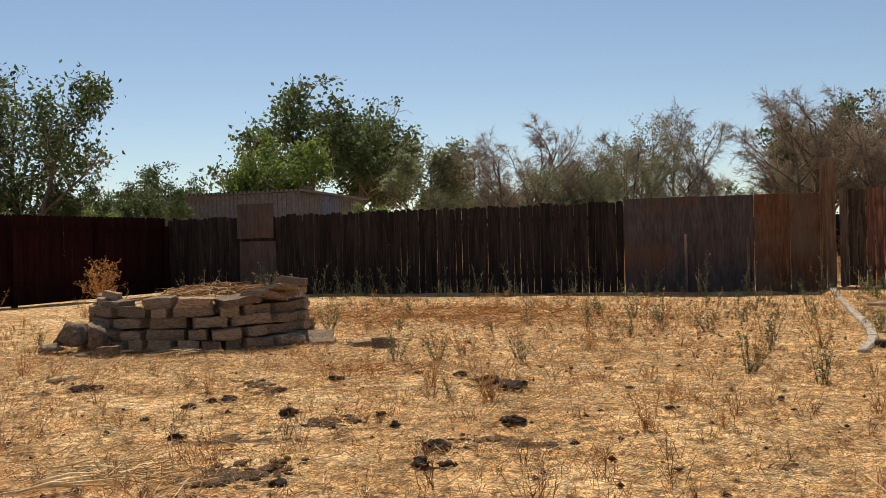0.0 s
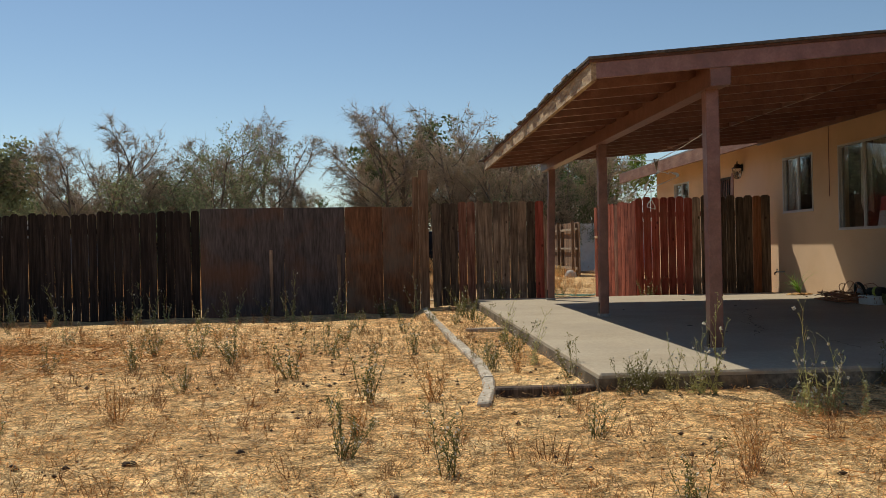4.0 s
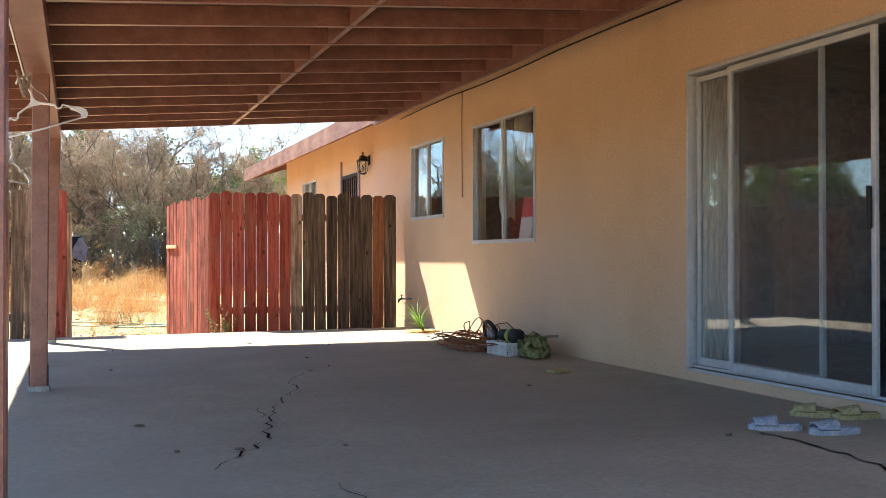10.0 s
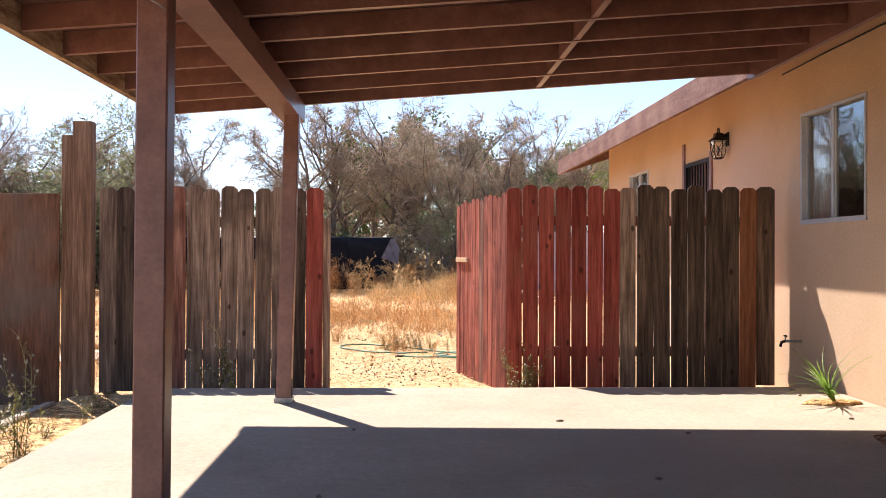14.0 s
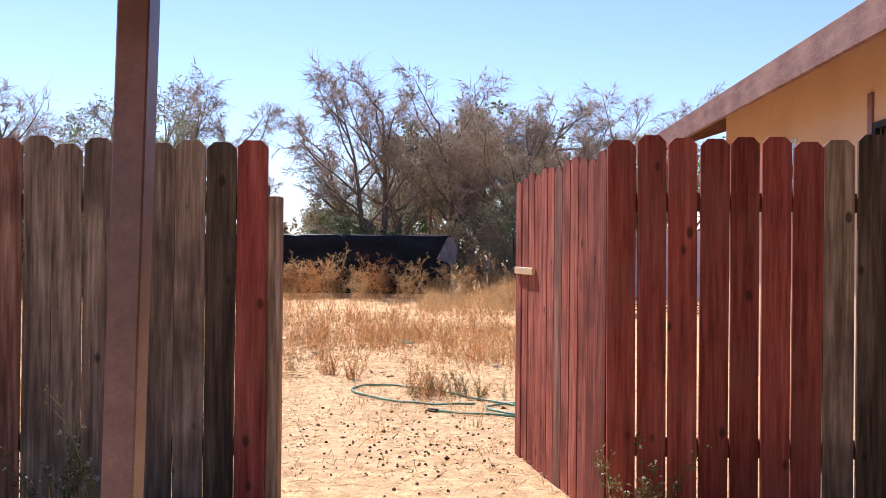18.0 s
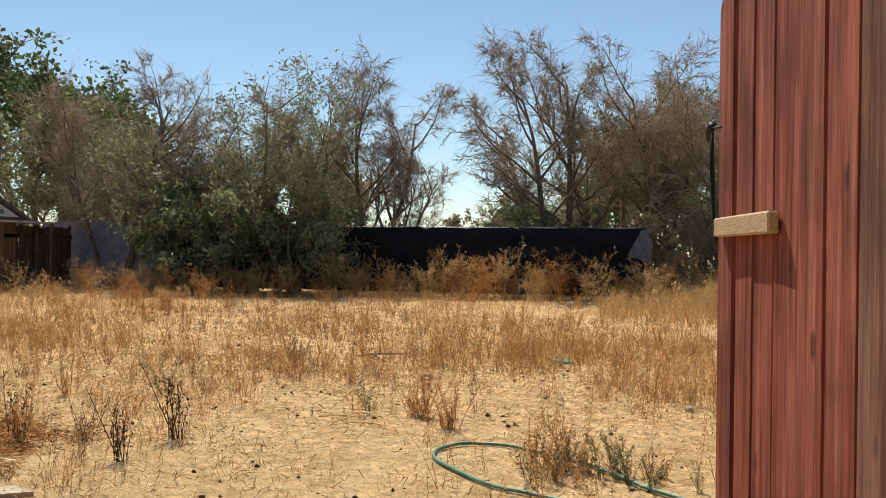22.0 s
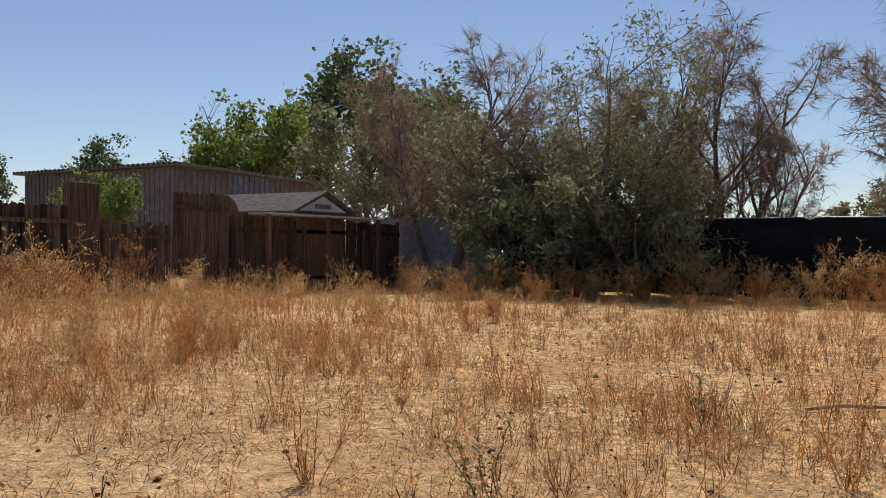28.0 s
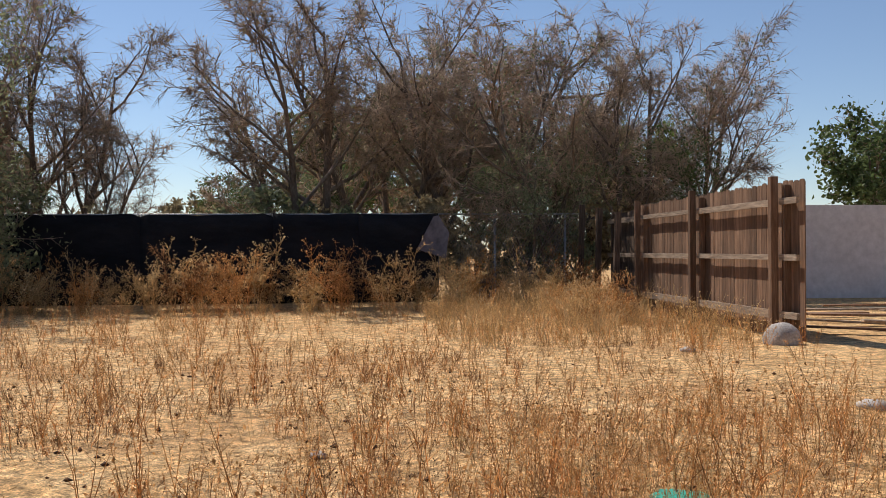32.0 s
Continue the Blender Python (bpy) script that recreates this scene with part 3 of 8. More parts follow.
for p in ground.data.polygons:
    p.use_smooth = True
SLAB = 0.165
nt = M["dirt"].node_tree
geo, sep, edge, wob, blend, sand = [nt.nodes.new(k) for k in ("ShaderNodeNewGeometry", "ShaderNodeSeparateXYZ", "ShaderNodeMapRange", "ShaderNodeTexNoise", "ShaderNodeMix", "ShaderNodeValToRGB")]
wob.inputs["Scale"].default_value, wob.inputs["Detail"].default_value, wob.inputs["Roughness"].default_value = 7.0, 11.0, 0.8
nt.links.new(geo.outputs["Position"], sep.inputs[0])
nt.links.new(geo.outputs["Position"], wob.inputs["Vector"])
edge.inputs["From Min"].default_value, edge.inputs["From Max"].default_value, edge.inputs["To Max"].default_value = 18.8, 20.4, 0.75
nt.links.new(sep.outputs["Y"], edge.inputs["Value"])
redder, both = nt.nodes.new("ShaderNodeMapRange"), nt.nodes.new("ShaderNodeMath")
redder.inputs["From Min"].default_value, redder.inputs["From Max"].default_value, redder.inputs["To Min"].default_value, redder.inputs["To Max"].default_value = 23.0, 29.0, 1.0, 0.3
both.operation = "MULTIPLY"
nt.links.new(sep.outputs["Y"], redder.inputs["Value"])
nt.links.new(edge.outputs[0], both.inputs[0])
nt.links.new(redder.outputs[0], both.inputs[1])
sand.color_ramp.elements[0].position, sand.color_ramp.elements[1].position = 0.36, 0.64
sand.color_ramp.elements[0].color, sand.color_ramp.elements[1].color = (0.43, 0.27, 0.125, 1), (0.88, 0.64, 0.36, 1)
nt.links.new(wob.outputs[0], sand.inputs[0])
blend.data_type = "RGBA"
shader = nt.nodes["Principled BSDF"]
old = shader.inputs["Base Color"].links[0].from_socket
nt.links.new(both.outputs[0], blend.inputs["Factor"])
nt.links.new(old, blend.inputs["A"])
nt.links.new(sand.outputs[0], blend.inputs["B"])
nt.links.new(blend.outputs["Result"], shader.inputs["Base Color"])

# ---- patio slab ----
bm = bx(2.6, 8.13, 9.5, 18.98, -0.15, SLAB, bevel=0.015)
slab = solid("patio_slab", bm, M["concrete"], "grey concrete patio slab beside the house", "patio", "structure")
# thin sheets over the slab's sides, their shade and soil both coloured in
bm = bx(2.59, 8.12, 9.493, 9.4999, -0.15, SLAB - 0.035)
box(bm, 2.592, 2.5999, 9.5, 18.96, -0.15, SLAB - 0.04)
solid("slab_trim", bm, M["skirt"], "rough soil-stained slab edge, darkened for its shaded side", "slab edge", "structure")

# ---- house ----
HX, H0, H1 = 8.14, -6.0, 27.3
OPEN = [  # y0, y1, z0, z1 of the openings in the west wall
    (11.03, 13.43, 0.255, 2.39), (15.83, 17.365, 1.205, 2.505), (18.245, 19.425, 1.54, 2.5), (21.9, 22.86, 0.17, 2.38), (24.65, 25.8, 1.72, 2.48)]


def wall_with_openings(x0, x1, y0, y1, z0, z1, holes):
    bm = bmesh.new()
    y = y0
    for a, b, c, d in holes:
        box(bm, x0, x1, y, a, z0, z1)
        box(bm, x0, x1, a, b, z0, c)
        box(bm, x0, x1, a, b, d, z1)
        y = b
    box(bm, x0, x1, y, y1, z0, z1)
    return bm


solid("wall_west", wall_with_openings(HX, HX + 0.16, H0, H1, -0.1, 3.1, OPEN), M["stucco"], "tan stucco house wall with windows and sliding door", "wall", "structure")
solid("wall_north", bx(HX + 0.16, 17.8, H1 - 0.16, H1, -0.1, 3.1), M["stucco"], "tan stucco end wall of the house", "wall", "structure")
solid("wall_south", bx(HX + 0.16, 17.8, H0, H0 + 0.16, -0.1, 3.1), M["stucco"], "tan stucco end wall of the house", "wall", "structure")
solid("wall_east", bx(17.8, 17.96, H0, H1, -0.1, 3.1), M["stucco"], "tan stucco rear wall of the house", "wall", "structure")
solid("floor", bx(HX + 0.16, 17.8, H0 + 0.16, H1 - 0.16, 0.1, 0.23), M["room"], "dim grey floor inside the house", "floor", "structure")
solid("ceiling", bx(HX + 0.16, 17.8, H0 + 0.16, H1 - 0.16, 2.62, 2.72), M["room"], "dim grey ceiling inside the house", "ceiling", "structure")
for k, y in enumerate((9.6, 14.6, 17.7, 20.6, 23.5)):
    solid("wall_inner_%d" % (k + 1), bx(HX + 0.16, 13.0, y, y + 0.12, 0.23, 2.62), M["room"], "plain inner wall between dim rooms", "wall", "structure")
solid("wall_inner_6", bx(13.0, 13.12, H0 + 0.16, H1 - 0.16, 0.23, 2.62), M["room"], "plain inner wall behind dim rooms", "wall", "structure")
# roof: two slopes, eave boards
EX = 7.43
bm = bmesh.new()
prism(bm, [(EX + 0.046, 2.945), (13.0, 4.75), (18.6, 2.93), (18.6, 3.0), (13.0, 4.79), (EX + 0.046, 2.975)], H0 - 0.6, H1 + 1.05)
roof = solid("house_roof", bm, M["shingle"], "low dark shingle roof of the house", "roof", "structure")
bm = bmesh.new()
prism(bm, [(HX + 0.1, 3.08), (13.0, 4.6), (17.8, 3.08)], H1 - 0.16, H1)
prism(bm, [(HX + 0.1, 3.08), (13.0, 4.6), (17.8, 3.08)], H0, H0 + 0.16)
solid("wall_gables", bm, M["stucco"], "tan stucco gable above the end walls", "wall", "structure")
soffit = bmesh.new()
prism(soffit, [(EX + 0.05, 2.88), (EX + 0.05, 2.91), (HX, 3.105), (HX, 3.075)], H0 - 0.6, H1 + 1.05)
solid("eave_soffit", soffit, M["brown"], "brown wooden soffit under the eave", "soffit", "structure")
solid("eave_fascia", bx(EX, EX + 0.045, H0 - 0.6, H1 + 1.05, 2.7, 2.955, bevel=0.004), M["fascia"], "faded brown eave fascia board", "fascia", "structure")
bm = bmesh.new()
prism(bm, [(EX, 2.7), (EX, 2.955), (13.0, 4.78), (18.6, 2.97), (18.6, 2.67), (13.0, 4.5)], H1 + 1.05, H1 + 1.09)
solid("rake_fascia", bm, M["fascia"], "faded brown rake board at the roof end", "fascia", "structure")

# ---- patio cover ----
RX0, RY0, RY1 = 2.77, 10.34, 18.69


def roof_z(x, y):
    return 2.335 + 0.08 * (x - RX0) - 0.002 * (RY1 - y)


cover = thing("patio_cover", "brown-painted wooden patio cover on three posts", "patio cover", pose(3.79, 14.5, SLAB))
CO = Vector((3.79, 14.5, SLAB))


def local(bm, origin):
    for v in bm.verts:
        v.co -= origin
    return bm


def sloped(x0, x1, y0, y1, low, high):
    """A board whose underside and top follow the cover's slope."""
    bm = bmesh.new()
    vs = [bm.verts.new((x, y, roof_z(x, y) + d)) for d in (low, high) for y in (y0, y1) for x in (x0, x1)]
    for q in ((0, 2, 3, 1), (4, 5, 7, 6), (0, 1, 5, 4), (2, 6, 7, 3), (0, 4, 6, 2), (1, 3, 7, 5)):
        bm.faces.new([vs[i] for i in q])
    return bm


for k, (y, lean) in enumerate(((10.61, 0.0), (14.57, 0.012), (18.27, 0.05))):
    z1 = roof_z(3.79, y) - 0.13
    bm = bx(-0.054, 0.054, -0.054, 0.054, 0.015, z1 - SLAB, bevel=0.006)
    for v in bm.verts:
        v.co.x += lean * v.co.z / 2.0
    post = part("post", bm, M["brown"], cover, m=Matrix.Translation(Vector((3.79 if k < 2 else 3.765, y, SLAB)) - CO))
    part("post_base", bx(-0.066, 0.066, -0.066, 0.066, 0.0, 0.035), M["steel"], post, "rusty steel post base")
    for s in (-1, 1):
        part("base_strap", bx(s * 0.057 - 0.003, s * 0.057 + 0.003, -0.03, 0.03, 0.03, 0.17), M["iron"], post)
bm = sloped(3.71, 3.87, 10.36, 18.66, -0.14, 0.002)
part("beam", local(bm, CO), M["brown"], cover, "heavy brown beam on the posts")
n_raft = 16
for k in range(n_raft):
    y = RY0 + 0.02 + (RY1 - RY0 - 0.04) * k / (n_raft - 1)
    part("rafter", local(sloped(RX0 + 0.04, EX - 0.045, y - 0.02, y + 0.02, 0.0, 0.122), CO), M["brown"], cover)
for k in range(n_raft - 1):
    y = RY0 + 0.02 + (RY1 - RY0 - 0.04) * k / (n_raft - 1)
    step = (RY1 - RY0 - 0.04) / (n_raft - 1)
    for x in (3.79, 5.7):
        part("blocking", local(sloped(x - 0.02, x + 0.02, y + 0.021, y + step - 0.021, 0.005, 0.12), CO), M["brown"], cover)
part("ledger", local(bx(EX - 0.043, EX - 0.002, RY0, RY1, 2.66, 2.94), CO), M["brown"], cover, "brown ledger board along the eave")
part("west_fascia", local(sloped(RX0, RX0 + 0.04, RY0, RY1, -0.02, 0.142), CO), M["raw"], cover, "weathered bare-edged fascia board")
# deck colour holds the shade under the cover
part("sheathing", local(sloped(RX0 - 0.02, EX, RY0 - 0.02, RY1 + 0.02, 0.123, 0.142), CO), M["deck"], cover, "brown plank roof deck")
for k in range(36):
    y0 = RY0 - 0.05 + k * 0.24
    d = random.uniform(-0.03, 0.03)
    bm = bmesh.new()
    vs = [bm.verts.new((x, y, roof_z(x, y) + 0.143 + e)) for e in (0.0, 0.02) for y in (y0, y0 + 0.235) for x in (RX0 - 0.05 + d, EX + 0.3)]
    for q in ((0, 2, 3, 1), (4, 5, 7, 6), (0, 1, 5, 4), (2, 6, 7, 3), (0, 4, 6, 2), (1, 3, 7, 5)):
        bm.faces.new([vs[i] for i in q])
    part("shingle_strip", local(bm, CO), M["shingle"], cover)

# ---- fences ----
def picket_mesh(name, width, height, material, thick=0.016, foot=0.0):
    bm = bmesh.new()
    c = 0.032
    h = width / 2
    prism(bm, [(-h, -foot), (h, -foot), (h, height - c), (h - c, height), (-h + c, height), (-h, height - c)], -thick / 2, thick / 2)
    return mesh_of(name, bm, material)


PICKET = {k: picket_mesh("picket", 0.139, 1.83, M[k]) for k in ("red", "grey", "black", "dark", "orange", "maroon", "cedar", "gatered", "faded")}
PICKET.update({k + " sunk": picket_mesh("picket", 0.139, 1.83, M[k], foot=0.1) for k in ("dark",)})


def fence_run(label, start, end, kinds, base=0.04, pitch=0.147, name="picket_fence", category="fence", rails=(0.33, 1.52), post_every=2.4, rail_side=1, post_top=1.62, rail_mat="black", tops=0.02, kind="", drop=(), first=None, close=0.147):
    """A run of upright pickets from start to end, with rails and posts behind them."""
    a, b = Vector((*start, 0)), Vector((*end, 0))
    run = b - a
    length, ang = run.length, math.degrees(math.atan2(run.y, run.x))
    th = thing(name, label, category, pose(a.x, a.y, 0, 0, 0, ang), kind=kind)
    count = max(1, round(length / pitch))
    step = length / count
    rng = random.Random(int(a.x * 100 + a.y * 10))
    edges = [step * i for i in range(count + 1)]
    if first:  # the first boards are narrower than the rest
        edges = [first[1] * i / first[0] if i <= first[0] else first[1] + (length - first[1]) * (i - first[0]) / (count - first[0]) for i in range(count + 1)]
    for i in range(count):
        if i in drop:
            continue
        k = kinds(i, count) if callable(kinds) else kinds
        wide = edges[i + 1] - edges[i]
        m = pose((edges[i] + edges[i + 1]) / 2, rng.uniform(-0.003, 0.003), base + rng.uniform(-0.5, 0.5) * tops, 0, rng.uniform(-0.35, 0.35), rng.uniform(-1.5, 1.5))
        part("picket", PICKET[k], None, th, m=m @ Matrix.Diagonal((wide / close * rng.uniform(0.96, 1.03), 1, 1 + rng.uniform(-0.5, 0.5) * tops, 1)))
    for z in rails:
        part("rail", bx(0.01, length - 0.01, 0.012 * rail_side, 0.05 * rail_side, base + z - 0.045, base + z + 0.045), M[rail_mat], th)
    if post_every:
        for k in range(int(length / post_every) + 1):
            x = min(k * post_every + 0.06, length - 0.06)
            part("fence_post", bx(x - 0.045, x + 0.045, 0.052 * rail_side, 0.142 * rail_side, -0.3, base + post_top), M[rail_mat], th)
    return th


FY = 19.77


def left_kinds(i, n):
    return "red" if i == n - 1 else ("faded" if i in (3, 4) else ("black" if i in (0, 1, 2, n - 2) else "grey"))


def right_kinds(i, n):
    return "red" if i < 7 else ("orange" if i == n - 1 else ("grey" if i == 7 else "black"))


fence_run("weathered grey wooden picket fence with one red board by the gateway", (1.93, FY), (3.91, FY), left_kinds, base=0.02, post_every=1.9, pitch=0.1525, close=0.1455)
fence_run("red-stained and mildewed wooden picket fence by the house", (5.572, FY), (7.865, FY), right_kinds, base=0.045, post_every=2.2, pitch=0.153, rail_mat="red", first=(7, 1.03), close=0.1455)
fence_run("narrow dark picket closing the gap beside the house", (7.885, FY + 0.05), (8.06, FY + 0.05), "black", base=0.05, post_every=0)
gate = fence_run("open red-stained wooden picket gate", (5.222, 21.53), (5.578, FY + 0.012), lambda i, n: "faded" if i == 6 else "gatered", base=-0.03, rail_mat="gatered", name="picket_gate", category="gate", pitch=0.146, post_every=0, rail_side=1, tops=0.03)
part("latch_block", bx(0.05, 0.5, -0.034, -0.01, 1.172, 1.218, bevel=0.004), M["blond"], gate, "bare pine latch block")
part("gate_brace", bx(0.0, 0.05, 0.015, 0.055, 0.15, 1.75), M["gatered"], gate)
part("nail", tb([(0.03, -0.008, 1.449), (-0.07, -0.014, 1.457)], 0.003, 5), M["iron"], gate)
for k, pts in enumerate(([(-0.06, -0.014, 1.457), (-0.072, -0.01, 1.4), (-0.066, -0.008, 1.3), (-0.07, -0.006, 1.22)], [(-0.055, -0.014, 1.457), (-0.06, -0.016, 1.36), (-0.058, -0.01, 1.26), (-0.03, -0.012, 1.18), (0.0, -0.012, 1.165)])):
    part("gate_string", tb(pts, 0.0045, 5), M["rubber"], gate, "black cord hanging from a nail")
part("cord_knot", tb([(-0.1, -0.014, 1.43), (-0.085, -0.014, 1.455), (-0.062, -0.014, 1.465), (-0.05, -0.014, 1.45)], [0.006, 0.012, 0.011, 0.006], 6), M["rubber"], gate, "black knotted cord")
solid("gate_post", bx(3.912, 3.975, FY + 0.01, FY + 0.1, -0.3, 1.58, bevel=0.004), M["grey"], "weathered grey wooden gate post", "post")
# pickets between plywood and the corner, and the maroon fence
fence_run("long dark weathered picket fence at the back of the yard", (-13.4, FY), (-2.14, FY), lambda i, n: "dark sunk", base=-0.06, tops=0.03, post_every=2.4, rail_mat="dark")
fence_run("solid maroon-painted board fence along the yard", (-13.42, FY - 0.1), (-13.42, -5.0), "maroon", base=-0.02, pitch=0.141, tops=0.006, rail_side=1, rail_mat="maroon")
# tall posts by the plywood
for x0, x1, y0, y1, z in ((1.7, 1.865, FY - 0.03, FY + 0.09, 2.43), (1.59, 1.695, FY + 0.01, FY + 0.05, 2.31)):
    bm = bx(x0, x1, y0, y1, -0.2, z, bevel=0.004)
    solid("tall_post", local(bm, Vector((x0, y0, 0))), M["cedar"], "tall weathered grey timber post beside the plywood", "post", m=pose(x0, y0, 0))
# plywood sheets standing on the fence line
for x0, x1, z0, z1, key, lab in ((-2.12, -0.675, -0.16, 1.81, "ply", "weathered grey plywood sheet with orange patches"), (-0.67, 0.39, -0.16, 1.8, "ply", "weathered grey plywood sheet with orange patches"),
                                 (0.4, 1.05, -0.16, 1.8, "plyo", "bare orange plywood sheet"), (1.055, 1.585, -0.16, 1.785, "plyo", "bare orange plywood sheet weathered to grey")):
    bm = bx(0, x1 - x0, 0, 0.018, 0, z1 - z0, bevel=0.003)
    solid("plywood_sheet", bm, M[key], lab + " in the back fence", "plywood", m=pose(x0, FY - 0.02, z0, random.uniform(-0.6, 0.3)), group="plywood sheets in the fence")
for x, z in ((-0.9, 1.15), (0.28, 1.05)):
    solid("prop_stake", bx(-0.03, 0.03, -0.02, 0.02, 0, z, bevel=0.004), M["grey"], "weathered wooden stake propping the plywood", "stake", m=pose(x, FY - 0.06, -0.08, -2))
solid("plywood_sheet", bx(0, 1.0, 0, 0.018, 0, 1.15), M["ply"], "weathered plywood patch on the dark fence", "plywood", m=pose(-11.3, FY - 0.05, 0.02), group="plywood sheets in the fence")
solid("plywood_sheet", bx(0, 1.0, 0, 0.018, 0, 0.82), M["ply"], "weathered plywood patch standing above the dark fence", "plywood", m=pose(-11.35, FY - 0.07, 1.24), group="plywood sheets in the fence")
# field: west fence, tall timbers, far wooden fence
fence_run("dark weathered board fence along the field", (-13.4, FY + 0.2), (-13.3, 33.65), lambda i, n: "black" if i % 3 else "dark", base=-0.05, pitch=0.15, tops=0.04, rail_side=-1, close=0.141)
fence_run("low broken dark board fence along the field", (-13.3, 34.4), (-13.2, 36.1), lambda i, n: "black", base=-0.32, pitch=0.15, tops=0.1, rail_side=-1)
fence_run("dark tall boards at the end of the field fence", (-13.2, 36.15), (-13.2, 37.8), lambda i, n: "black", base=0.36, pitch=0.15, tops=0.03, post_every=0, rail_side=-1)
fence_run("dark board fence below the small shed", (-13.2, 37.8), (-13.2, 44.4), lambda i, n: "black", base=-0.1, pitch=0.15, tops=0.05, rail_side=-1)
solid("tall_post", bx(-13.55, -13.25, 33.7, 34.36, -0.2, 2.26, bevel=0.02), M["black"], "thick dark timber stump in the field fence", "post")
WX = 7.75
wf = thing("board_fence", "brown cedar board fence with rails and posts facing the field", "fence", pose(WX, 35.85, -0.12))
for i in range(1, 58):
    # from board 46 on, the dark cedar paints in the trees' shade
    part("picket", PICKET["cedar" if i < 46 else "black"], None, wf, m=pose(0.07 + random.uniform(-0.004, 0.004), -0.09 + i * 0.15, 0.06 + random.uniform(-0.02, 0.02) - (0.1 if i > 45 else 0), 0, 0, 90) @ Matrix.Diagonal((random.uniform(0.98, 1.05), 1, 1.06, 1)))
for k in range(4):
    y = 0.5 + k * 2.83
    part("fence_post", bx(-0.14, -0.05, y - 0.045, y + 0.045, -0.3, 2.06), M["cedar"], wf)
    if k < 3:
        part("post_stud", bx(-0.02, 0.055, y - 0.16, y - 0.1, 0.0, 1.95), M["cedar"], wf)
for y0, y1 in ((-0.02, 0.44), (0.56, 3.28), (3.38, 6.11), (6.21, 8.4)):
    for z in (0.35, 1.05, 1.74):
        part("rail", bx(-0.05, -0.01, y0, y1, z - 0.045 + random.uniform(-0.02, 0.02), z + 0.045), M["rail"], wf)
for k in range(3):
    solid("fence_stub_post", bx(-0.05, 0.05, -0.05, 0.05, -0.2, 1.75 + 0.1 * k), M["black"], "dark timber post at the field corner", "post", m=pose(7.4 - 0.2 * k, 42.6 + 0.6 * k, 0, 0, 2))
# shade-cloth fence
NY = 44.58
net = thing("shade_cloth_fence", "black shade-cloth fence across the end of the field", "fence", pose(0, NY, -0.03))
xs = [-9.8, -7.2, -4.5, -1.85, 0.8, 2.55, 4.2]
for a, b in zip(xs, xs[1:]):
    bm = bmesh.new()
    n, mrows = 14, 6
    grid = []
    for j in range(mrows + 1):
        row = []
        for i in range(n + 1):
            u, w_ = i / n, j / mrows
            x = a + (b - a) * u
            sag = 0.035 * math.sin(u * math.pi) + 0.02 * noise.noise(Vector((x * 2.1, 3, 1))) + (0.07 if (i in (0, n) and a < -1 < b + 1.2) else 0)
            row.append(bm.verts.new((x, 0.05 * noise.noise(Vector((x * 1.3, w_ * 2.0, 2.0))), w_ * (1.85 - sag))))
        grid.append(row)
    for r0, r1 in zip(grid, grid[1:]):
        for i in range(n):
            bm.faces.new((r0[i], r0[i + 1], r1[i + 1], r1[i])).smooth = True
    ex = bmesh.ops.extrude_face_region(bm, geom=bm.faces[:])
    for v in [g for g in ex["geom"] if isinstance(g, bmesh.types.BMVert)]:
        v.co.y += 0.006
    part("cloth_panel", bm, M["net"], net)
for x in xs + [5.4, 6.9]:
    part("fence_post", tb([(x, 0.1, -0.3), (x, 0.1, 1.83)], 0.025, 8), M["steel"], net)
part("top_rail", tb([(-9.8, 0.1, 1.83), (7.4, 0.1, 1.83)], 0.018, 6), M["steel"], net)
bm = bmesh.new()
for k in range(90):
    x = 4.2 + k * 0.06
    for s in (-1, 1):
        p0, p1 = Vector((x if s > 0 else x + 0.9, 0.09, 0.0)), Vector((x + 0.9 if s > 0 else x, 0.09, 1.82))
        if p1.x < 7.6 and p0.x < 7.6:
            tube(bm, [p0, p1], 0.003, 3, False)
part("chain_link", bm, M["steel"], net, "grey chain-link mesh")
bm = bmesh.new()
prism(bm, [(3.75, 1.1), (4.35, 0.9), (4.42, 1.45), (4.2, 1.8), (4.1, 1.78)], -0.06, -0.05)
part("torn_flap", bm, M["tan_tin"], net, "pale torn flap of cloth")
solid("wall_field", bx(-14.2, -9.9, NY - 0.1, NY + 0.1, -0.2, 1.9), M["block"], "grey painted block wall at the end of the field", "wall", "structure")
solid("wall_white", bx(9.3, 22.0, 46.0, 46.2, -0.2, 2.05), M["wwall"], "stained white plaster wall beyond the field", "wall", "structure")

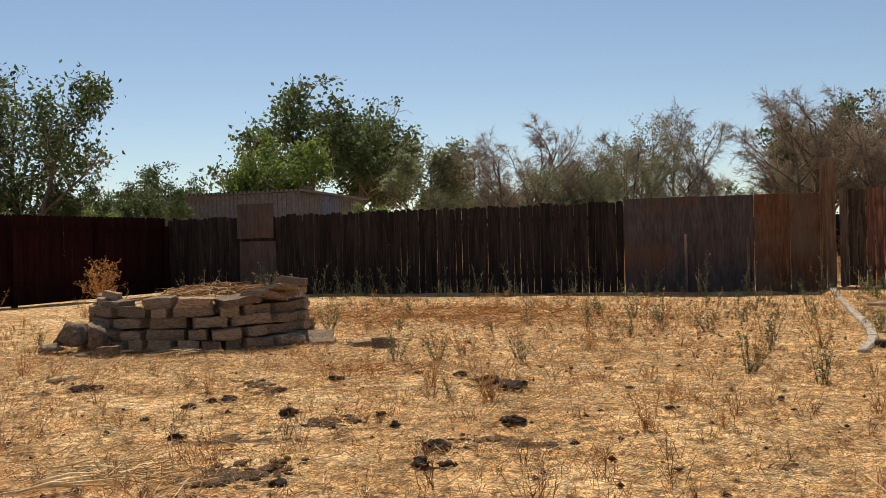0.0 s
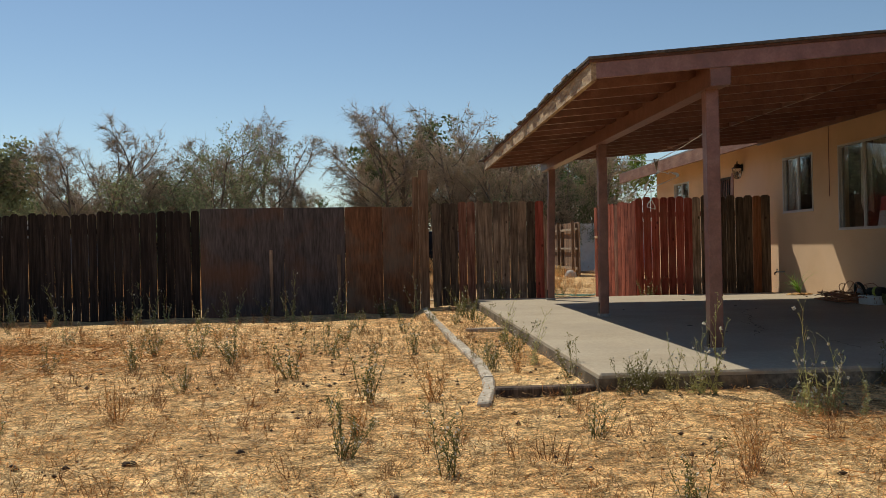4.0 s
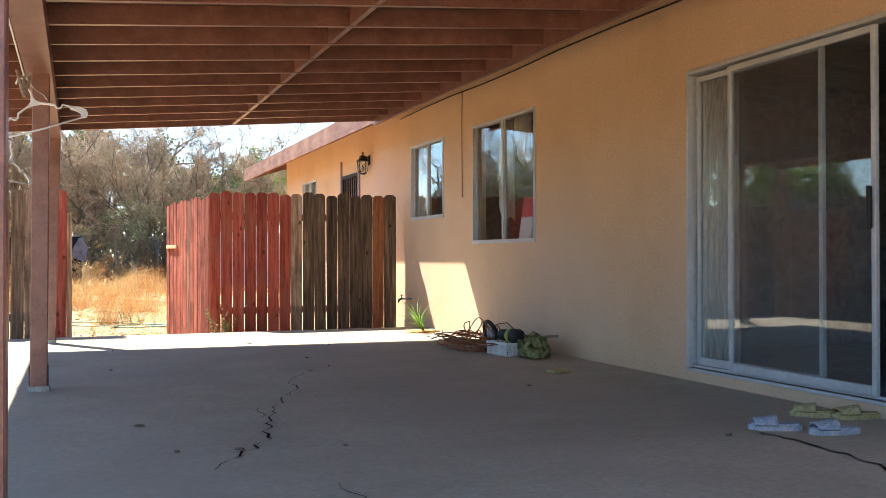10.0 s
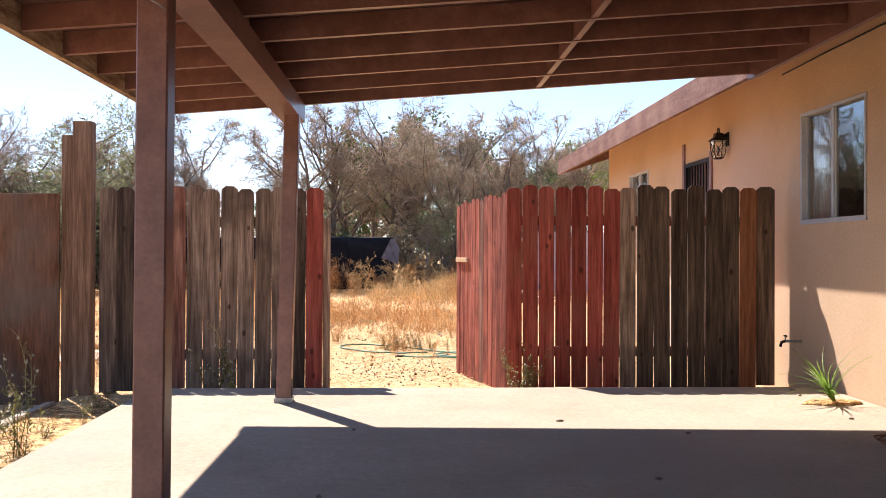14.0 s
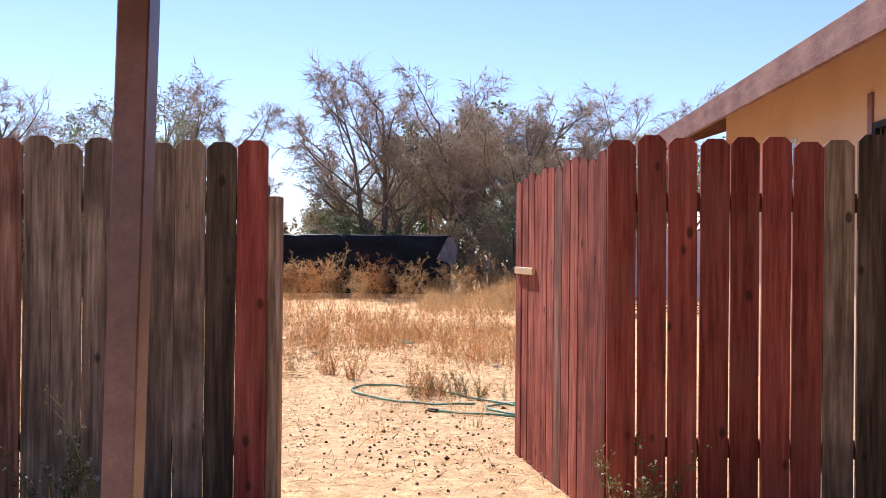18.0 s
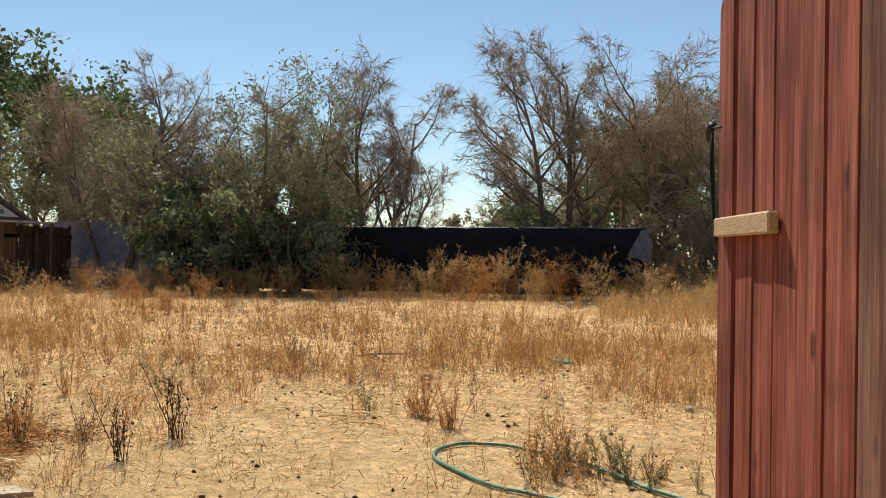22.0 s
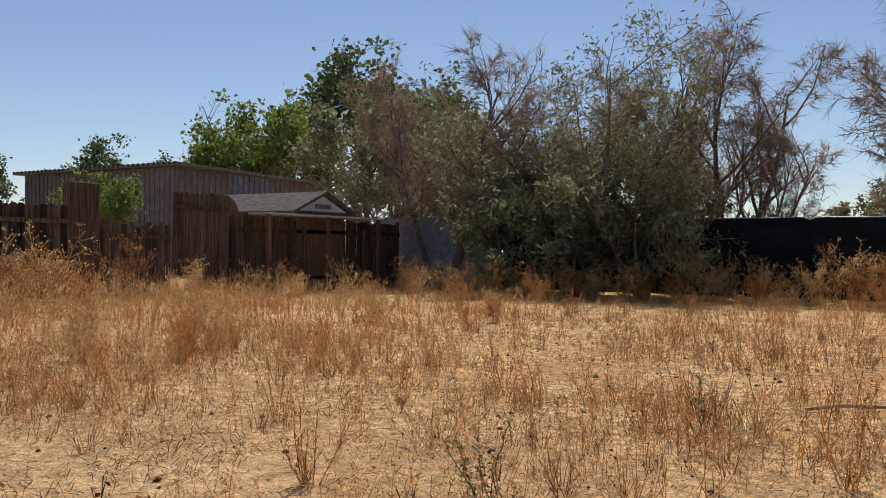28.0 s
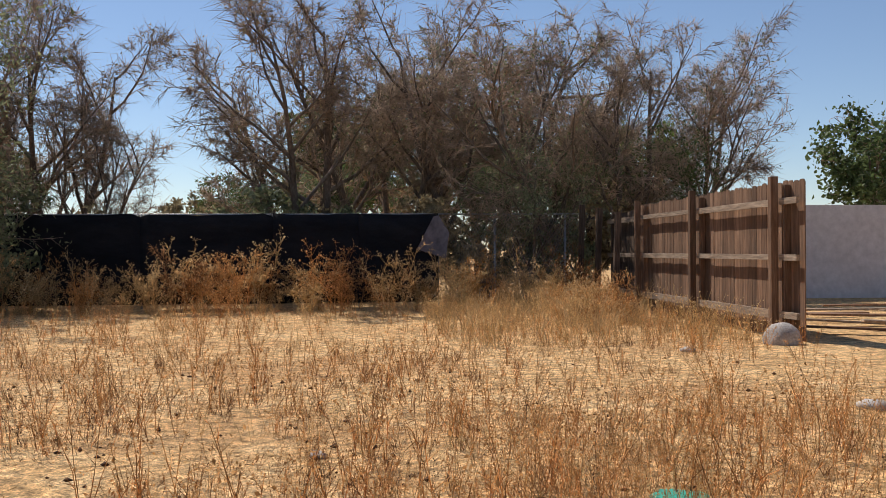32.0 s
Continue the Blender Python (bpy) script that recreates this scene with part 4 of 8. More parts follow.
# ---- windows and doors of the house ----
def sliding_window(k, y0, y1, z0, z1, curtain=True):
    cy = (y0 + y1) / 2
    w_, h_ = y1 - y0, z1 - z0
    win = thing("window_%d" % k, "white aluminium sliding window in the stucco wall", "window", pose(HX, cy, z0), kind="structure")
    f = 0.028
    for nm, b in (("window_frame", (-0.012, 0.07, -w_ / 2, w_ / 2, 0, f)), ("window_frame", (-0.012, 0.07, -w_ / 2, w_ / 2, h_ - f, h_)),
                  ("window_frame", (-0.012, 0.07, -w_ / 2, -w_ / 2 + f, f, h_ - f)), ("window_frame", (-0.012, 0.07, w_ / 2 - f, w_ / 2, f, h_ - f))):
        part(nm, bx(*b, bevel=0.003), M["alu"], win)
    part("meeting_stile", bx(0.005, 0.05, -0.02, 0.02, f, h_ - f), M["alu"], win)
    for s in (-1, 1):
        x = 0.025 if s < 0 else 0.04
        a, b = (-w_ / 2 + f, -0.02) if s < 0 else (0.02, w_ / 2 - f)
        p = part("pane", bx(x, x + 0.004, a, b, f, h_ - f), M["glass"], win)
        p.visible_shadow = False
        for e in (a, b - 0.016):
            part("sash", bx(x - 0.008, x + 0.012, e, e + 0.016, f, h_ - f), M["alu"], win)
    part("window_sill", bx(-0.014, 0.0, -w_ / 2 - 0.01, w_ / 2 + 0.01, -0.012, 0.004), M["alu"], win)
    return win


sliding_window(1, *OPEN[1])
sliding_window(2, *OPEN[2])
sliding_window(3, *OPEN[4])


def drape(name, label, x, y0, y1, z0, z1, folds, depth, material, torn=0.0):
    bm = bmesh.new()
    n = folds * 8
    cols = []
    for i in range(n + 1):
        u = i / n
        y = y0 + (y1 - y0) * u
        dx = depth * math.sin(u * folds * math.tau) + 0.3 * depth * noise.noise(Vector((u * 9, y0, 0)))
        bot = z0 + torn * (0.5 + 0.5 * noise.noise(Vector((u * 6.0, 7.0, y0))))
        cols.append([bm.verts.new((x + dx * (1.1 - 0.4 * w_), y, bot + (z1 - bot) * w_)) for w_ in (0, 0.33, 0.66, 1)])
    for a, b in zip(cols, cols[1:]):
        for j in range(3):
            bm.faces.new((a[j], b[j], b[j + 1], a[j + 1])).smooth = True
    ex = bmesh.ops.extrude_face_region(bm, geom=bm.faces[:])
    for v in [g for g in ex["geom"] if isinstance(g, bmesh.types.BMVert)]:
        v.co.x += 0.004
    return solid(name, bm, material, label, "curtain")


drape("curtain", "torn white curtain hanging behind the window", 8.235, 16.53, 16.83, 1.28, 2.48, 3, 0.03, M["curtain"], 0.5)
drape("curtain", "torn white curtain hanging behind the window", 8.235, 16.13, 16.47, 1.73, 2.48, 4, 0.03, M["curtain"], 0.7)
drape("curtain", "white curtain drawn aside behind the window", 8.24, 18.98, 19.36, 1.57, 2.47, 4, 0.03, M["curtain"])
drape("vertical_blind", "white vertical blind drawn aside behind the sliding door", 8.245, 13.0, 13.37, 0.29, 2.33, 5, 0.025, M["curtain"])
# card leaning in the window
card = thing("cardboard_box", "red and white box leaning in the window", "box", pose(8.2, 16.2, 1.235, 0, 8, 0))
part("red_panel", bx(0, 0.05, -0.13, 0.13, 0.22, 0.42, bevel=0.004), M["redcard"], card, "red top of the box")
part("white_panel", bx(0, 0.05, -0.13, 0.13, 0, 0.219, bevel=0.004), M["white"], card, "white face of the box")
solid("window_shelf", bx(8.305, 8.6, 15.83, 17.365, 1.125, 1.175), M["room"], "plain shelf inside the window", "shelf")

# sliding door, half open
y0, y1, z0, z1 = OPEN[0]
sd = thing("door_1", "white-framed sliding glass door standing half open", "door", pose(HX, y0, z0), kind="structure")
wd, hd = y1 - y0, z1 - z0
for b in ((-0.012, 0.1, 0, wd, hd - 0.03, hd), (-0.012, 0.1, 0, 0.025, 0, hd - 0.03), (-0.012, 0.03, wd - 0.025, wd, 0, hd - 0.03), (0.031, 0.1, wd - 0.02, wd, 0, hd - 0.03), (-0.02, 0.1, 0, wd, -0.02, 0.0), (0.03, 0.05, 0, wd, 0.0, 0.02)):
    part("door_frame", bx(*b, bevel=0.003), M["alu"], sd)


def door_leaf(name, x, a, b, label):
    leaf = part(name, bx(x, x + 0.004, a + 0.03, b - 0.03, 0.06, hd - 0.08), M["dusty"], sd, label)
    leaf.visible_shadow = False
    for q in ((a, a + 0.032, 0.02, hd - 0.045), (b - 0.032, b, 0.02, hd - 0.045), (a + 0.032, b - 0.032, 0.02, 0.075), (a + 0.032, b - 0.032, hd - 0.085, hd - 0.045)):
        part("stile", bx(x - 0.014, x + 0.018, *q, bevel=0.003), M["alu"], leaf)
    return leaf


door_leaf("fixed_leaf", 0.07, 1.14, wd - 0.035, "fixed glass leaf")
leaf = door_leaf("screen_leaf", 0.02, 0.69, 1.955, "sliding glass leaf pushed half open")
part("door_handle", bx(-0.03, 0.0, 0.7, 0.725, 0.95, 1.19, bevel=0.005), M["rubber"], leaf, "black door handle")
# barred back door further on
y0, y1, z0, z1 = OPEN[3]
bd = thing("door_2", "dark barred security door in the stucco wall", "door", pose(HX, y0, z0), kind="structure")
part("door_leaf", bx(0.06, 0.1, 0, y1 - y0, 0, z1 - z0), M["brown"], bd)
for k in range(9):
    part("bar", bx(0.0, 0.018, 0.06 + k * 0.108, 0.08 + k * 0.108, 0.04, z1 - z0 - 0.04), M["iron"], bd)
for q in ((0, y1 - y0, 0, 0.05), (0, y1 - y0, z1 - z0 - 0.05, z1 - z0), (0, 0.05, 0.05, z1 - z0 - 0.05), (y1 - y0 - 0.05, y1 - y0, 0.05, z1 - z0 - 0.05)):
    part("bar_frame", bx(-0.012, 0.025, *q), M["iron"], bd)
part("door_trim", bx(-0.02, 0.0, -0.09, -0.001, -0.05, z1 - z0 + 0.06), M["brown"], bd)
part("door_trim", bx(-0.02, 0.0, y1 - y0 + 0.001, y1 - y0 + 0.09, -0.05, z1 - z0 + 0.25), M["brown"], bd)


# wall lanterns
def lantern(y, z, label, big=1.0):
    th = thing("wall_lantern", label, "lantern", pose(HX, y, z) @ Matrix.Diagonal((1.15 * big, 1.15 * big, 1.1 * big, 1)))
    cx, rings = -0.14, ((-0.25, 0.058), (-0.2, 0.072), (-0.09, 0.086), (0.0, 0.09))

    def frustum(z0, r0, z1, r1):
        bm = bmesh.new()
        lo, hi = [[bm.verts.new((cx + a * r, b * r, z_)) for a, b in ((-1, -1), (1, -1), (1, 1), (-1, 1))] for z_, r in ((z0, r0), (z1, r1))]
        for k in range(4):
            bm.faces.new((lo[k], lo[(k + 1) % 4], hi[(k + 1) % 4], hi[k]))
        bm.faces.new(lo[::-1])
        bm.faces.new(hi)
        return bm

    part("backplate", bx(-0.02, 0.0, -0.06, 0.06, -0.08, 0.13, bevel=0.008), M["iron"], th)
    part("arm", bx(cx, -0.015, -0.02, 0.02, 0.06, 0.1, bevel=0.006), M["iron"], th)
    part("cap", frustum(0.0, 0.118, 0.05, 0.07), M["iron"], th, "black peaked cap")
    part("cap_neck", frustum(0.051, 0.062, 0.115, 0.05), M["iron"], th)
    part("ring", tb([(cx, 0.042 * math.cos(a), 0.15 + 0.042 * math.sin(a)) for a in [k * math.tau / 14 for k in range(15)]], 0.008, 6), M["iron"], th)
    pane = part("shade", frustum(-0.25, 0.055, -0.002, 0.086), M["glass"], th, "clear bevelled glass shade")
    pane.visible_shadow = False
    for a, b in ((-1, -1), (1, -1), (1, 1), (-1, 1)):
        part("cage_bar", tb([(cx + a * r, b * r, z_) for z_, r in rings], 0.006, 4), M["iron"], th)
    for a, b in (((-1, -1), (1, -1)), ((-1, 1), (-1, -1)), ((1, 1), (-1, 1))):
        for p, q in ((a, b), (b, a)):
            part("cross_bar", tb([(cx + p[0] * 0.06, p[1] * 0.06, -0.245), (cx + q[0] * 0.092, q[1] * 0.092, -0.005)], 0.004, 4), M["iron"], th)
    part("base", frustum(-0.275, 0.04, -0.251, 0.066), M["iron"], th)
    part("bulb", tb([(cx, 0, -0.22), (cx, 0, -0.16), (cx, 0, -0.11), (cx, 0, -0.08)], [0.012, 0.022, 0.026, 0.012], 8), M["room"], th)
    return th


lantern(10.56, 2.45, "black iron wall lantern beside the sliding door", 0.92)
lantern(21.32, 2.49, "black iron wall lantern beside the barred door", 0.66)
# wire, outlet, faint marks on the wall
solid("hanging_wire", tb([(HX - 0.012, 17.64, 2.95), (HX - 0.02, 17.635, 2.6), (HX - 0.012, 17.65, 2.1), (HX - 0.014, 17.64, 1.735)], 0.006, 5), M["brown"], "thin painted wire hanging down the stucco wall", "wire")
solid("eave_cable", tb([(HX - 0.02, 10.8 + k * 0.9, 2.93 + 0.012 * math.sin(k * 1.7)) for k in range(11)], 0.008, 5), M["rubber"], "black cable under the eave", "cable")
out = thing("wall_outlet", "tan outdoor outlet cover on the stucco wall", "outlet", pose(HX, 10.58, 0.645))
part("plate", bx(-0.008, 0, -0.04, 0.04, -0.06, 0.06, bevel=0.003), M["stucco"], out)
for dz in (-0.025, 0.025):
    part("socket", bx(-0.013, -0.008, -0.017, 0.017, dz - 0.014, dz + 0.014, bevel=0.002), M["tan_tin"], out)
tap = thing("garden_tap", "small metal garden tap by the end of the fence", "tap", pose(8.1, 19.42, 0.5))
part("tap_pipe", tb([(0.04, 0, 0.0), (-0.05, 0.02, 0.0), (-0.09, 0.03, 0.0)], 0.012, 8), M["steel"], tap)
part("tap_spout", tb([(-0.09, 0.03, 0.0), (-0.12, 0.04, -0.01), (-0.13, 0.045, -0.05)], 0.013, 8), M["iron"], tap)
part("tap_handle", tb([(-0.09, 0.0, 0.045), (-0.09, 0.03, 0.05), (-0.09, 0.06, 0.045)], 0.007, 6), M["iron"], tap)
part("tap_stem", tb([(-0.09, 0.03, 0.0), (-0.09, 0.03, 0.048)], 0.007, 6), M["steel"], tap)
turbine = thing("turbine_vent", "round galvanised turbine ventilator on the roof", "vent", pose(8.6, 13.1, 3.42))
part("vent_pipe", tb([(0, 0, -0.55), (0, 0, -0.02), (0, 0, 0.0), (0, 0, 0.03)], [0.15, 0.15, 0.165, 0.165], 16), M["tin"], turbine)
part("crown_cap", tb([(0, 0, 0.27), (0, 0, 0.3), (0, 0, 0.325), (0, 0, 0.34)], [0.12, 0.11, 0.06, 0.015], 14), M["tin"], turbine)
bm = bmesh.new()
prev = None
for k in range(9):
    e = radians(-52 + 110 * k / 8)
    r_, z_ = 0.055 + 0.15 * math.cos(e), 0.15 + 0.165 * math.sin(e)
    cur = [bm.verts.new((r_, -0.026, z_)), bm.verts.new((r_ + 0.012, 0.026, z_))]
    if prev:
        bm.faces.new((prev[0], prev[1], cur[1], cur[0]))
    prev = cur
bmesh.ops.solidify(bm, geom=bm.faces[:], thickness=0.004)
VANE = mesh_of("vane", bm, M["tin"])
for k in range(20):
    part("vane", VANE, None, turbine, m=pose(0, 0, 0, 0, 0, 18 * k))

# ---- hangers on a string under the cover ----
def hanger(name, label, m):
    th = thing(name, label, "hanger", m, group="hangers on the string")
    part("hook", tb([(0, 0, 0), (0.004, 0, 0.05), (-0.012, 0, 0.085), (-0.002, 0, 0.115), (-0.028, 0, 0.122), (-0.046, 0, 0.1)], 0.005, 6), M["white"], th)
    bm = bmesh.new()
    prism(bm, [(-0.045, -0.02), (-0.012, 0.006), (0.0, 0.035), (0.012, 0.006), (0.045, -0.02), (0.0, -0.016)], -0.004, 0.004)
    part("neck", bm, M["white"], th)
    for sx in (-1, 1):
        part("shoulder_arm", tb([(sx * 0.02, 0, -0.008), (sx * 0.085, 0, -0.034), (sx * 0.09, 0, -0.05), (sx * 0.105, 0, -0.057), (sx * 0.118, 0, -0.05), (sx * 0.12, 0, -0.042), (sx * 0.17, 0, -0.07)], 0.0055, 6), M["white"], th)
        bm = bmesh.new()
        prism(bm, [(sx * x, z) for x, z in ((0.15, -0.058), (0.195, -0.072), (0.22, -0.092), (0.222, -0.118), (0.205, -0.132), (0.184, -0.126), (0.19, -0.106), (0.178, -0.092), (0.15, -0.074))][::sx], -0.004, 0.004)
        part("hanger_end", bm, M["white"], th)
    part("crossbar", tb([(-0.19, 0, -0.124), (0, 0, -0.128), (0.19, 0, -0.124)], 0.0045, 6), M["white"], th)
    return th


solid("string", tb([(3.79, 10.66, 1.95), (3.8, 11.4, 1.89), (3.808, 12.23, 1.85), (3.82, 13.0, 1.92), (3.835, 14.0, 2.05), (3.84, 14.52, 2.1)], 0.004, 5), M["white"], "white string tied between the patio posts", "string")
hanger("coat_hanger", "white plastic coat hanger hanging askew on a string", pose(3.844, 12.307, 1.745, 0, -20, 15) @ Matrix.Scale(0.95, 4))
hanger("coat_hanger", "white plastic coat hanger hooked below another", pose(3.756, 12.257, 1.477, 0, 2, 60) @ Matrix.Scale(0.7, 4))
peg = thing("clothes_peg", "weathered wooden clothes peg clipped on the string", "clothes peg", pose(3.808, 12.24, 1.85, 0, 0, 15))
for a in (-14, 0, 14):
    part("peg_leg", bx(-0.006, 0.006, -0.005, 0.005, -0.095, 0.02, bevel=0.002), M["rail"], peg, m=pose(0.002 * a, 0.001 * a, 0, 0, a, 0))

# ---- things on the patio ----
ec = thing("extension_cord", "tangled orange-brown extension cord on the patio", "cord", pose(7.56, 16.0, SLAB))
rng = random.Random(5)
for k in range(9):
    pts = []
    ph, ex_ = rng.uniform(0, 6), rng.uniform(0.8, 1.5)
    for i in range(34):
        a = ph + i * 0.36
        r = 0.17 + 0.09 * math.sin(i * 0.7 + k) + 0.02 * k
        pts.append((r * 0.7 * math.cos(a) + 0.05 * math.sin(i * 0.31), r * ex_ * math.sin(a) + 0.1 * math.sin(k), 0.012 + 0.014 * k + 0.1 * abs(math.sin(i * 0.21 + k)) * (k > 2)))
    part("cord_loop", tb([(x * 1.1 + 0.06 * noise.noise(Vector((x * 7, y * 7, k * 3.1))), y * 1.35 + 0.12 + 0.12 * noise.noise(Vector((x * 5, y * 5, 9 + k * 2.3))), 0.007 + z * 0.8 * (0.6 + 0.6 * abs(noise.noise(Vector((x * 6, y * 6, k)))))) for x, y, z in pts], 0.0055, 5), M["cord"], ec)
for k in range(9):  # loops of the cord standing up
    a, r, x0, y0 = rng.uniform(-0.7, 0.7), rng.uniform(0.08, 0.17), rng.uniform(-0.05, 0.18), rng.uniform(-0.5, 0.2)
    part("cord_loop", tb([(x0 + r * math.cos(b) * math.sin(a) + 0.02 * math.sin(3 * b + k), y0 + 1.25 * r * math.cos(b) * math.cos(a), max(0.008, r * (0.75 + math.sin(b)) * rng.uniform(0.95, 1.05))) for b in [i * math.tau / 16 for i in range(17)]], 0.0055, 5), M["cord"], ec)
hoop = thing("fan_hoop", "black round fan guard with a shiny hub in the tangled cord", "fan guard", pose(7.66, 15.82, SLAB + 0.15, 0, -14, 0))
part("rim", tb([(0, 0.13 * math.cos(k * math.tau / 20), 0.13 * math.sin(k * math.tau / 20)) for k in range(21)], 0.02, 8), M["rubber"], hoop)
part("hub", tb([(-0.03, 0, 0), (-0.02, 0, 0), (0.03, 0, 0)], [0.02, 0.05, 0.055], 12), M["steel"], hoop, "shiny metal hub")
for k in range(7):
    b = k * math.tau / 7
    part("spoke", tb([(0, 0.05 * math.cos(b), 0.05 * math.sin(b)), (0, 0.125 * math.cos(b), 0.125 * math.sin(b))], 0.004, 5), M["steel"], hoop)
bk = thing("plastic_basket", "small white plastic basket by the house wall", "basket", pose(7.66, 15.47, SLAB, 0, 0, 8))
for x0, x1, y0, y1, z0, z1 in ((-0.1, 0.1, -0.16, 0.16, 0, 0.008), (-0.115, -0.1, -0.17, 0.17, 0.1, 0.12), (0.1, 0.115, -0.17, 0.17, 0.1, 0.12), (-0.1, 0.1, -0.175, -0.16, 0.1, 0.12), (-0.1, 0.1, 0.16, 0.175, 0.1, 0.12)):
    part("rim", bx(x0, x1, y0, y1, z0, z1, bevel=0.002), M["white"], bk)
for k in range(16):
    y = -0.157 + k * 0.0205
    for x in (-0.106, 0.106):
        part("slat", bx(x - 0.004, x + 0.004, y, y + 0.011, 0.008, 0.1), M["white"], bk)
for k in range(9):
    x = -0.092 + k * 0.0215
    for y in (-0.166, 0.166):
        part("slat", bx(x, x + 0.011, y - 0.004, y + 0.004, 0.008, 0.1), M["white"], bk)


def lump_mesh(name, sx, sy, sz, material, seed, amount=0.3, scale=2.2, cuts=3):
    bm = bmesh.new()
    bmesh.ops.create_icosphere(bm, subdivisions=cuts, radius=1.0)
    rough_up(bm, amount, scale, seed)
    rough_up(bm, amount * 0.35, scale * 3.1, seed + 5)
    for v in bm.verts:
        v.co = Vector((v.co.x * sx, v.co.y * sy, max(-0.25, v.co.z) * sz))
    for f in bm.faces:
        f.smooth = True
    return mesh_of(name, bm, material)


solid("crumpled_cloth", lump_mesh("crumpled_cloth", 0.11, 0.14, 0.15, M["olive"], 3.0, 0.6, 3.6, 4), None, "crumpled olive-green cloth bundle beside the basket", "cloth", m=pose(7.76, 15.1, SLAB + 0.05))
lamp = thing("work_lamp", "lime and black cordless lamp lying in the basket", "lamp", pose(7.68, 15.42, SLAB + 0.175, 0, 0, 12))
part("lamp_body", tb([(0, 0.17, 0), (0, 0.14, 0), (0, 0.03, 0)], [0.035, 0.05, 0.055], 12), M["rubber"], lamp)
part("lamp_collar", tb([(0, 0.029, 0), (0, 0.02, 0), (0, -0.03, 0)], [0.056, 0.064, 0.066], 14), M["lime"], lamp, "lime-green collar")
part("lamp_head", tb([(0, -0.031, 0), (0, -0.04, 0), (0, -0.12, 0), (0, -0.14, 0)], [0.06, 0.068, 0.064, 0.05], 14), M["rubber"], lamp)
solid("broom_handle", tb([(7.9, 14.95, SLAB + 0.2), (7.94, 15.75, SLAB + 0.12)], 0.011, 6), M["rail"], "pale wooden stick lying against the wall", "stick")
solid("sponge", bx(-0.09, 0.09, -0.06, 0.06, 0, 0.03, bevel=0.01), M["tan_cloth"], "dirty tan sponge on the patio", "sponge", m=pose(7.46, 14.12, SLAB, 0, 0, 20))


def slipper(m, key, label):
    th = thing("slipper", label, "slipper", m, group="slippers at the sliding door")
    for nm, z0, z1, f, mk in (("sole", 0.0, 0.028, 1.0, key), ("footbed", 0.028, 0.036, 0.9, key)):
        bm = bmesh.new()
        ring = []
        for k in range(20):
            a = k * math.tau / 20
            ring.append((0.135 * math.cos(a) * f, (0.05 + 0.009 * math.cos(a)) * math.sin(a) * f))
        lo, hi = [bm.verts.new((x, y, z0)) for x, y in ring], [bm.verts.new((x, y, z1)) for x, y in ring]
        bm.faces.new(lo[::-1]), bm.faces.new(hi)
        for i in range(20):
            bm.faces.new((lo[i], lo[(i + 1) % 20], hi[(i + 1) % 20], hi[i]))
        part(nm, bm, M[mk], th)
    bm = bmesh.new()
    rows = []
    for i in range(7):
        x = -0.005 + 0.115 * i / 6
        rows.append([bm.verts.new((x, 0.055 * math.cos(b), 0.026 + (0.042 - 0.018 * i / 6) * math.sin(b))) for b in [math.pi * k / 8 for k in range(9)]])
    for a, b in zip(rows, rows[1:]):
        for k in range(8):
            bm.faces.new((a[k], a[k + 1], b[k + 1], b[k])).smooth = True
    ex = bmesh.ops.extrude_face_region(bm, geom=bm.faces[:])
    for v in [g for g in ex["geom"] if isinstance(g, bmesh.types.BMVert)]:
        v.co.z += 0.008
    part("strap", bm, M[key], th)


slipper(pose(7.36, 11.62, SLAB, 0, 0, 150), "blue_foam", "pale blue and pink slide slipper on the patio")
slipper(pose(7.56, 11.42, SLAB, 0, 0, 165), "blue_foam", "pale blue slide slipper on the patio")
slipper(pose(7.84, 11.86, SLAB, 0, 0, 140), "tan_cloth", "tan slide slipper on the patio")
slipper(pose(8.0, 11.72, SLAB, 0, 0, 160), "tan_cloth", "tan slide slipper on the patio")


# cracks and leaf litter on the slab
def crack(pts, wide, name="slab_crack", key="crack", label="dark crack running through the concrete slab"):
    bm = bmesh.new()
    rng = random.Random(int(pts[0][0] * 100))
    line = []
    for (xa, ya), (xb, yb) in zip(pts, pts[1:]):
        for k in range(6):
            t = k / 6
            line.append((xa + (xb - xa) * t + rng.uniform(-0.03, 0.03), ya + (yb - ya) * t + rng.uniform(-0.02, 0.02)))
    prev = None
    for x, y in line:
        wv = wide * rng.uniform(0.3, 1.2)
        cur = [bm.verts.new((x - wv, y, SLAB + 0.004)), bm.verts.new((x + wv, y + wv, SLAB + 0.004))]
        if prev:
            bm.faces.new((prev[0], prev[1], cur[1], cur[0]))
        prev = cur
    bmesh.ops.solidify(bm, geom=bm.faces[:], thickness=0.003)
    return solid(name, bm, M[key], label, "crack", "structure")


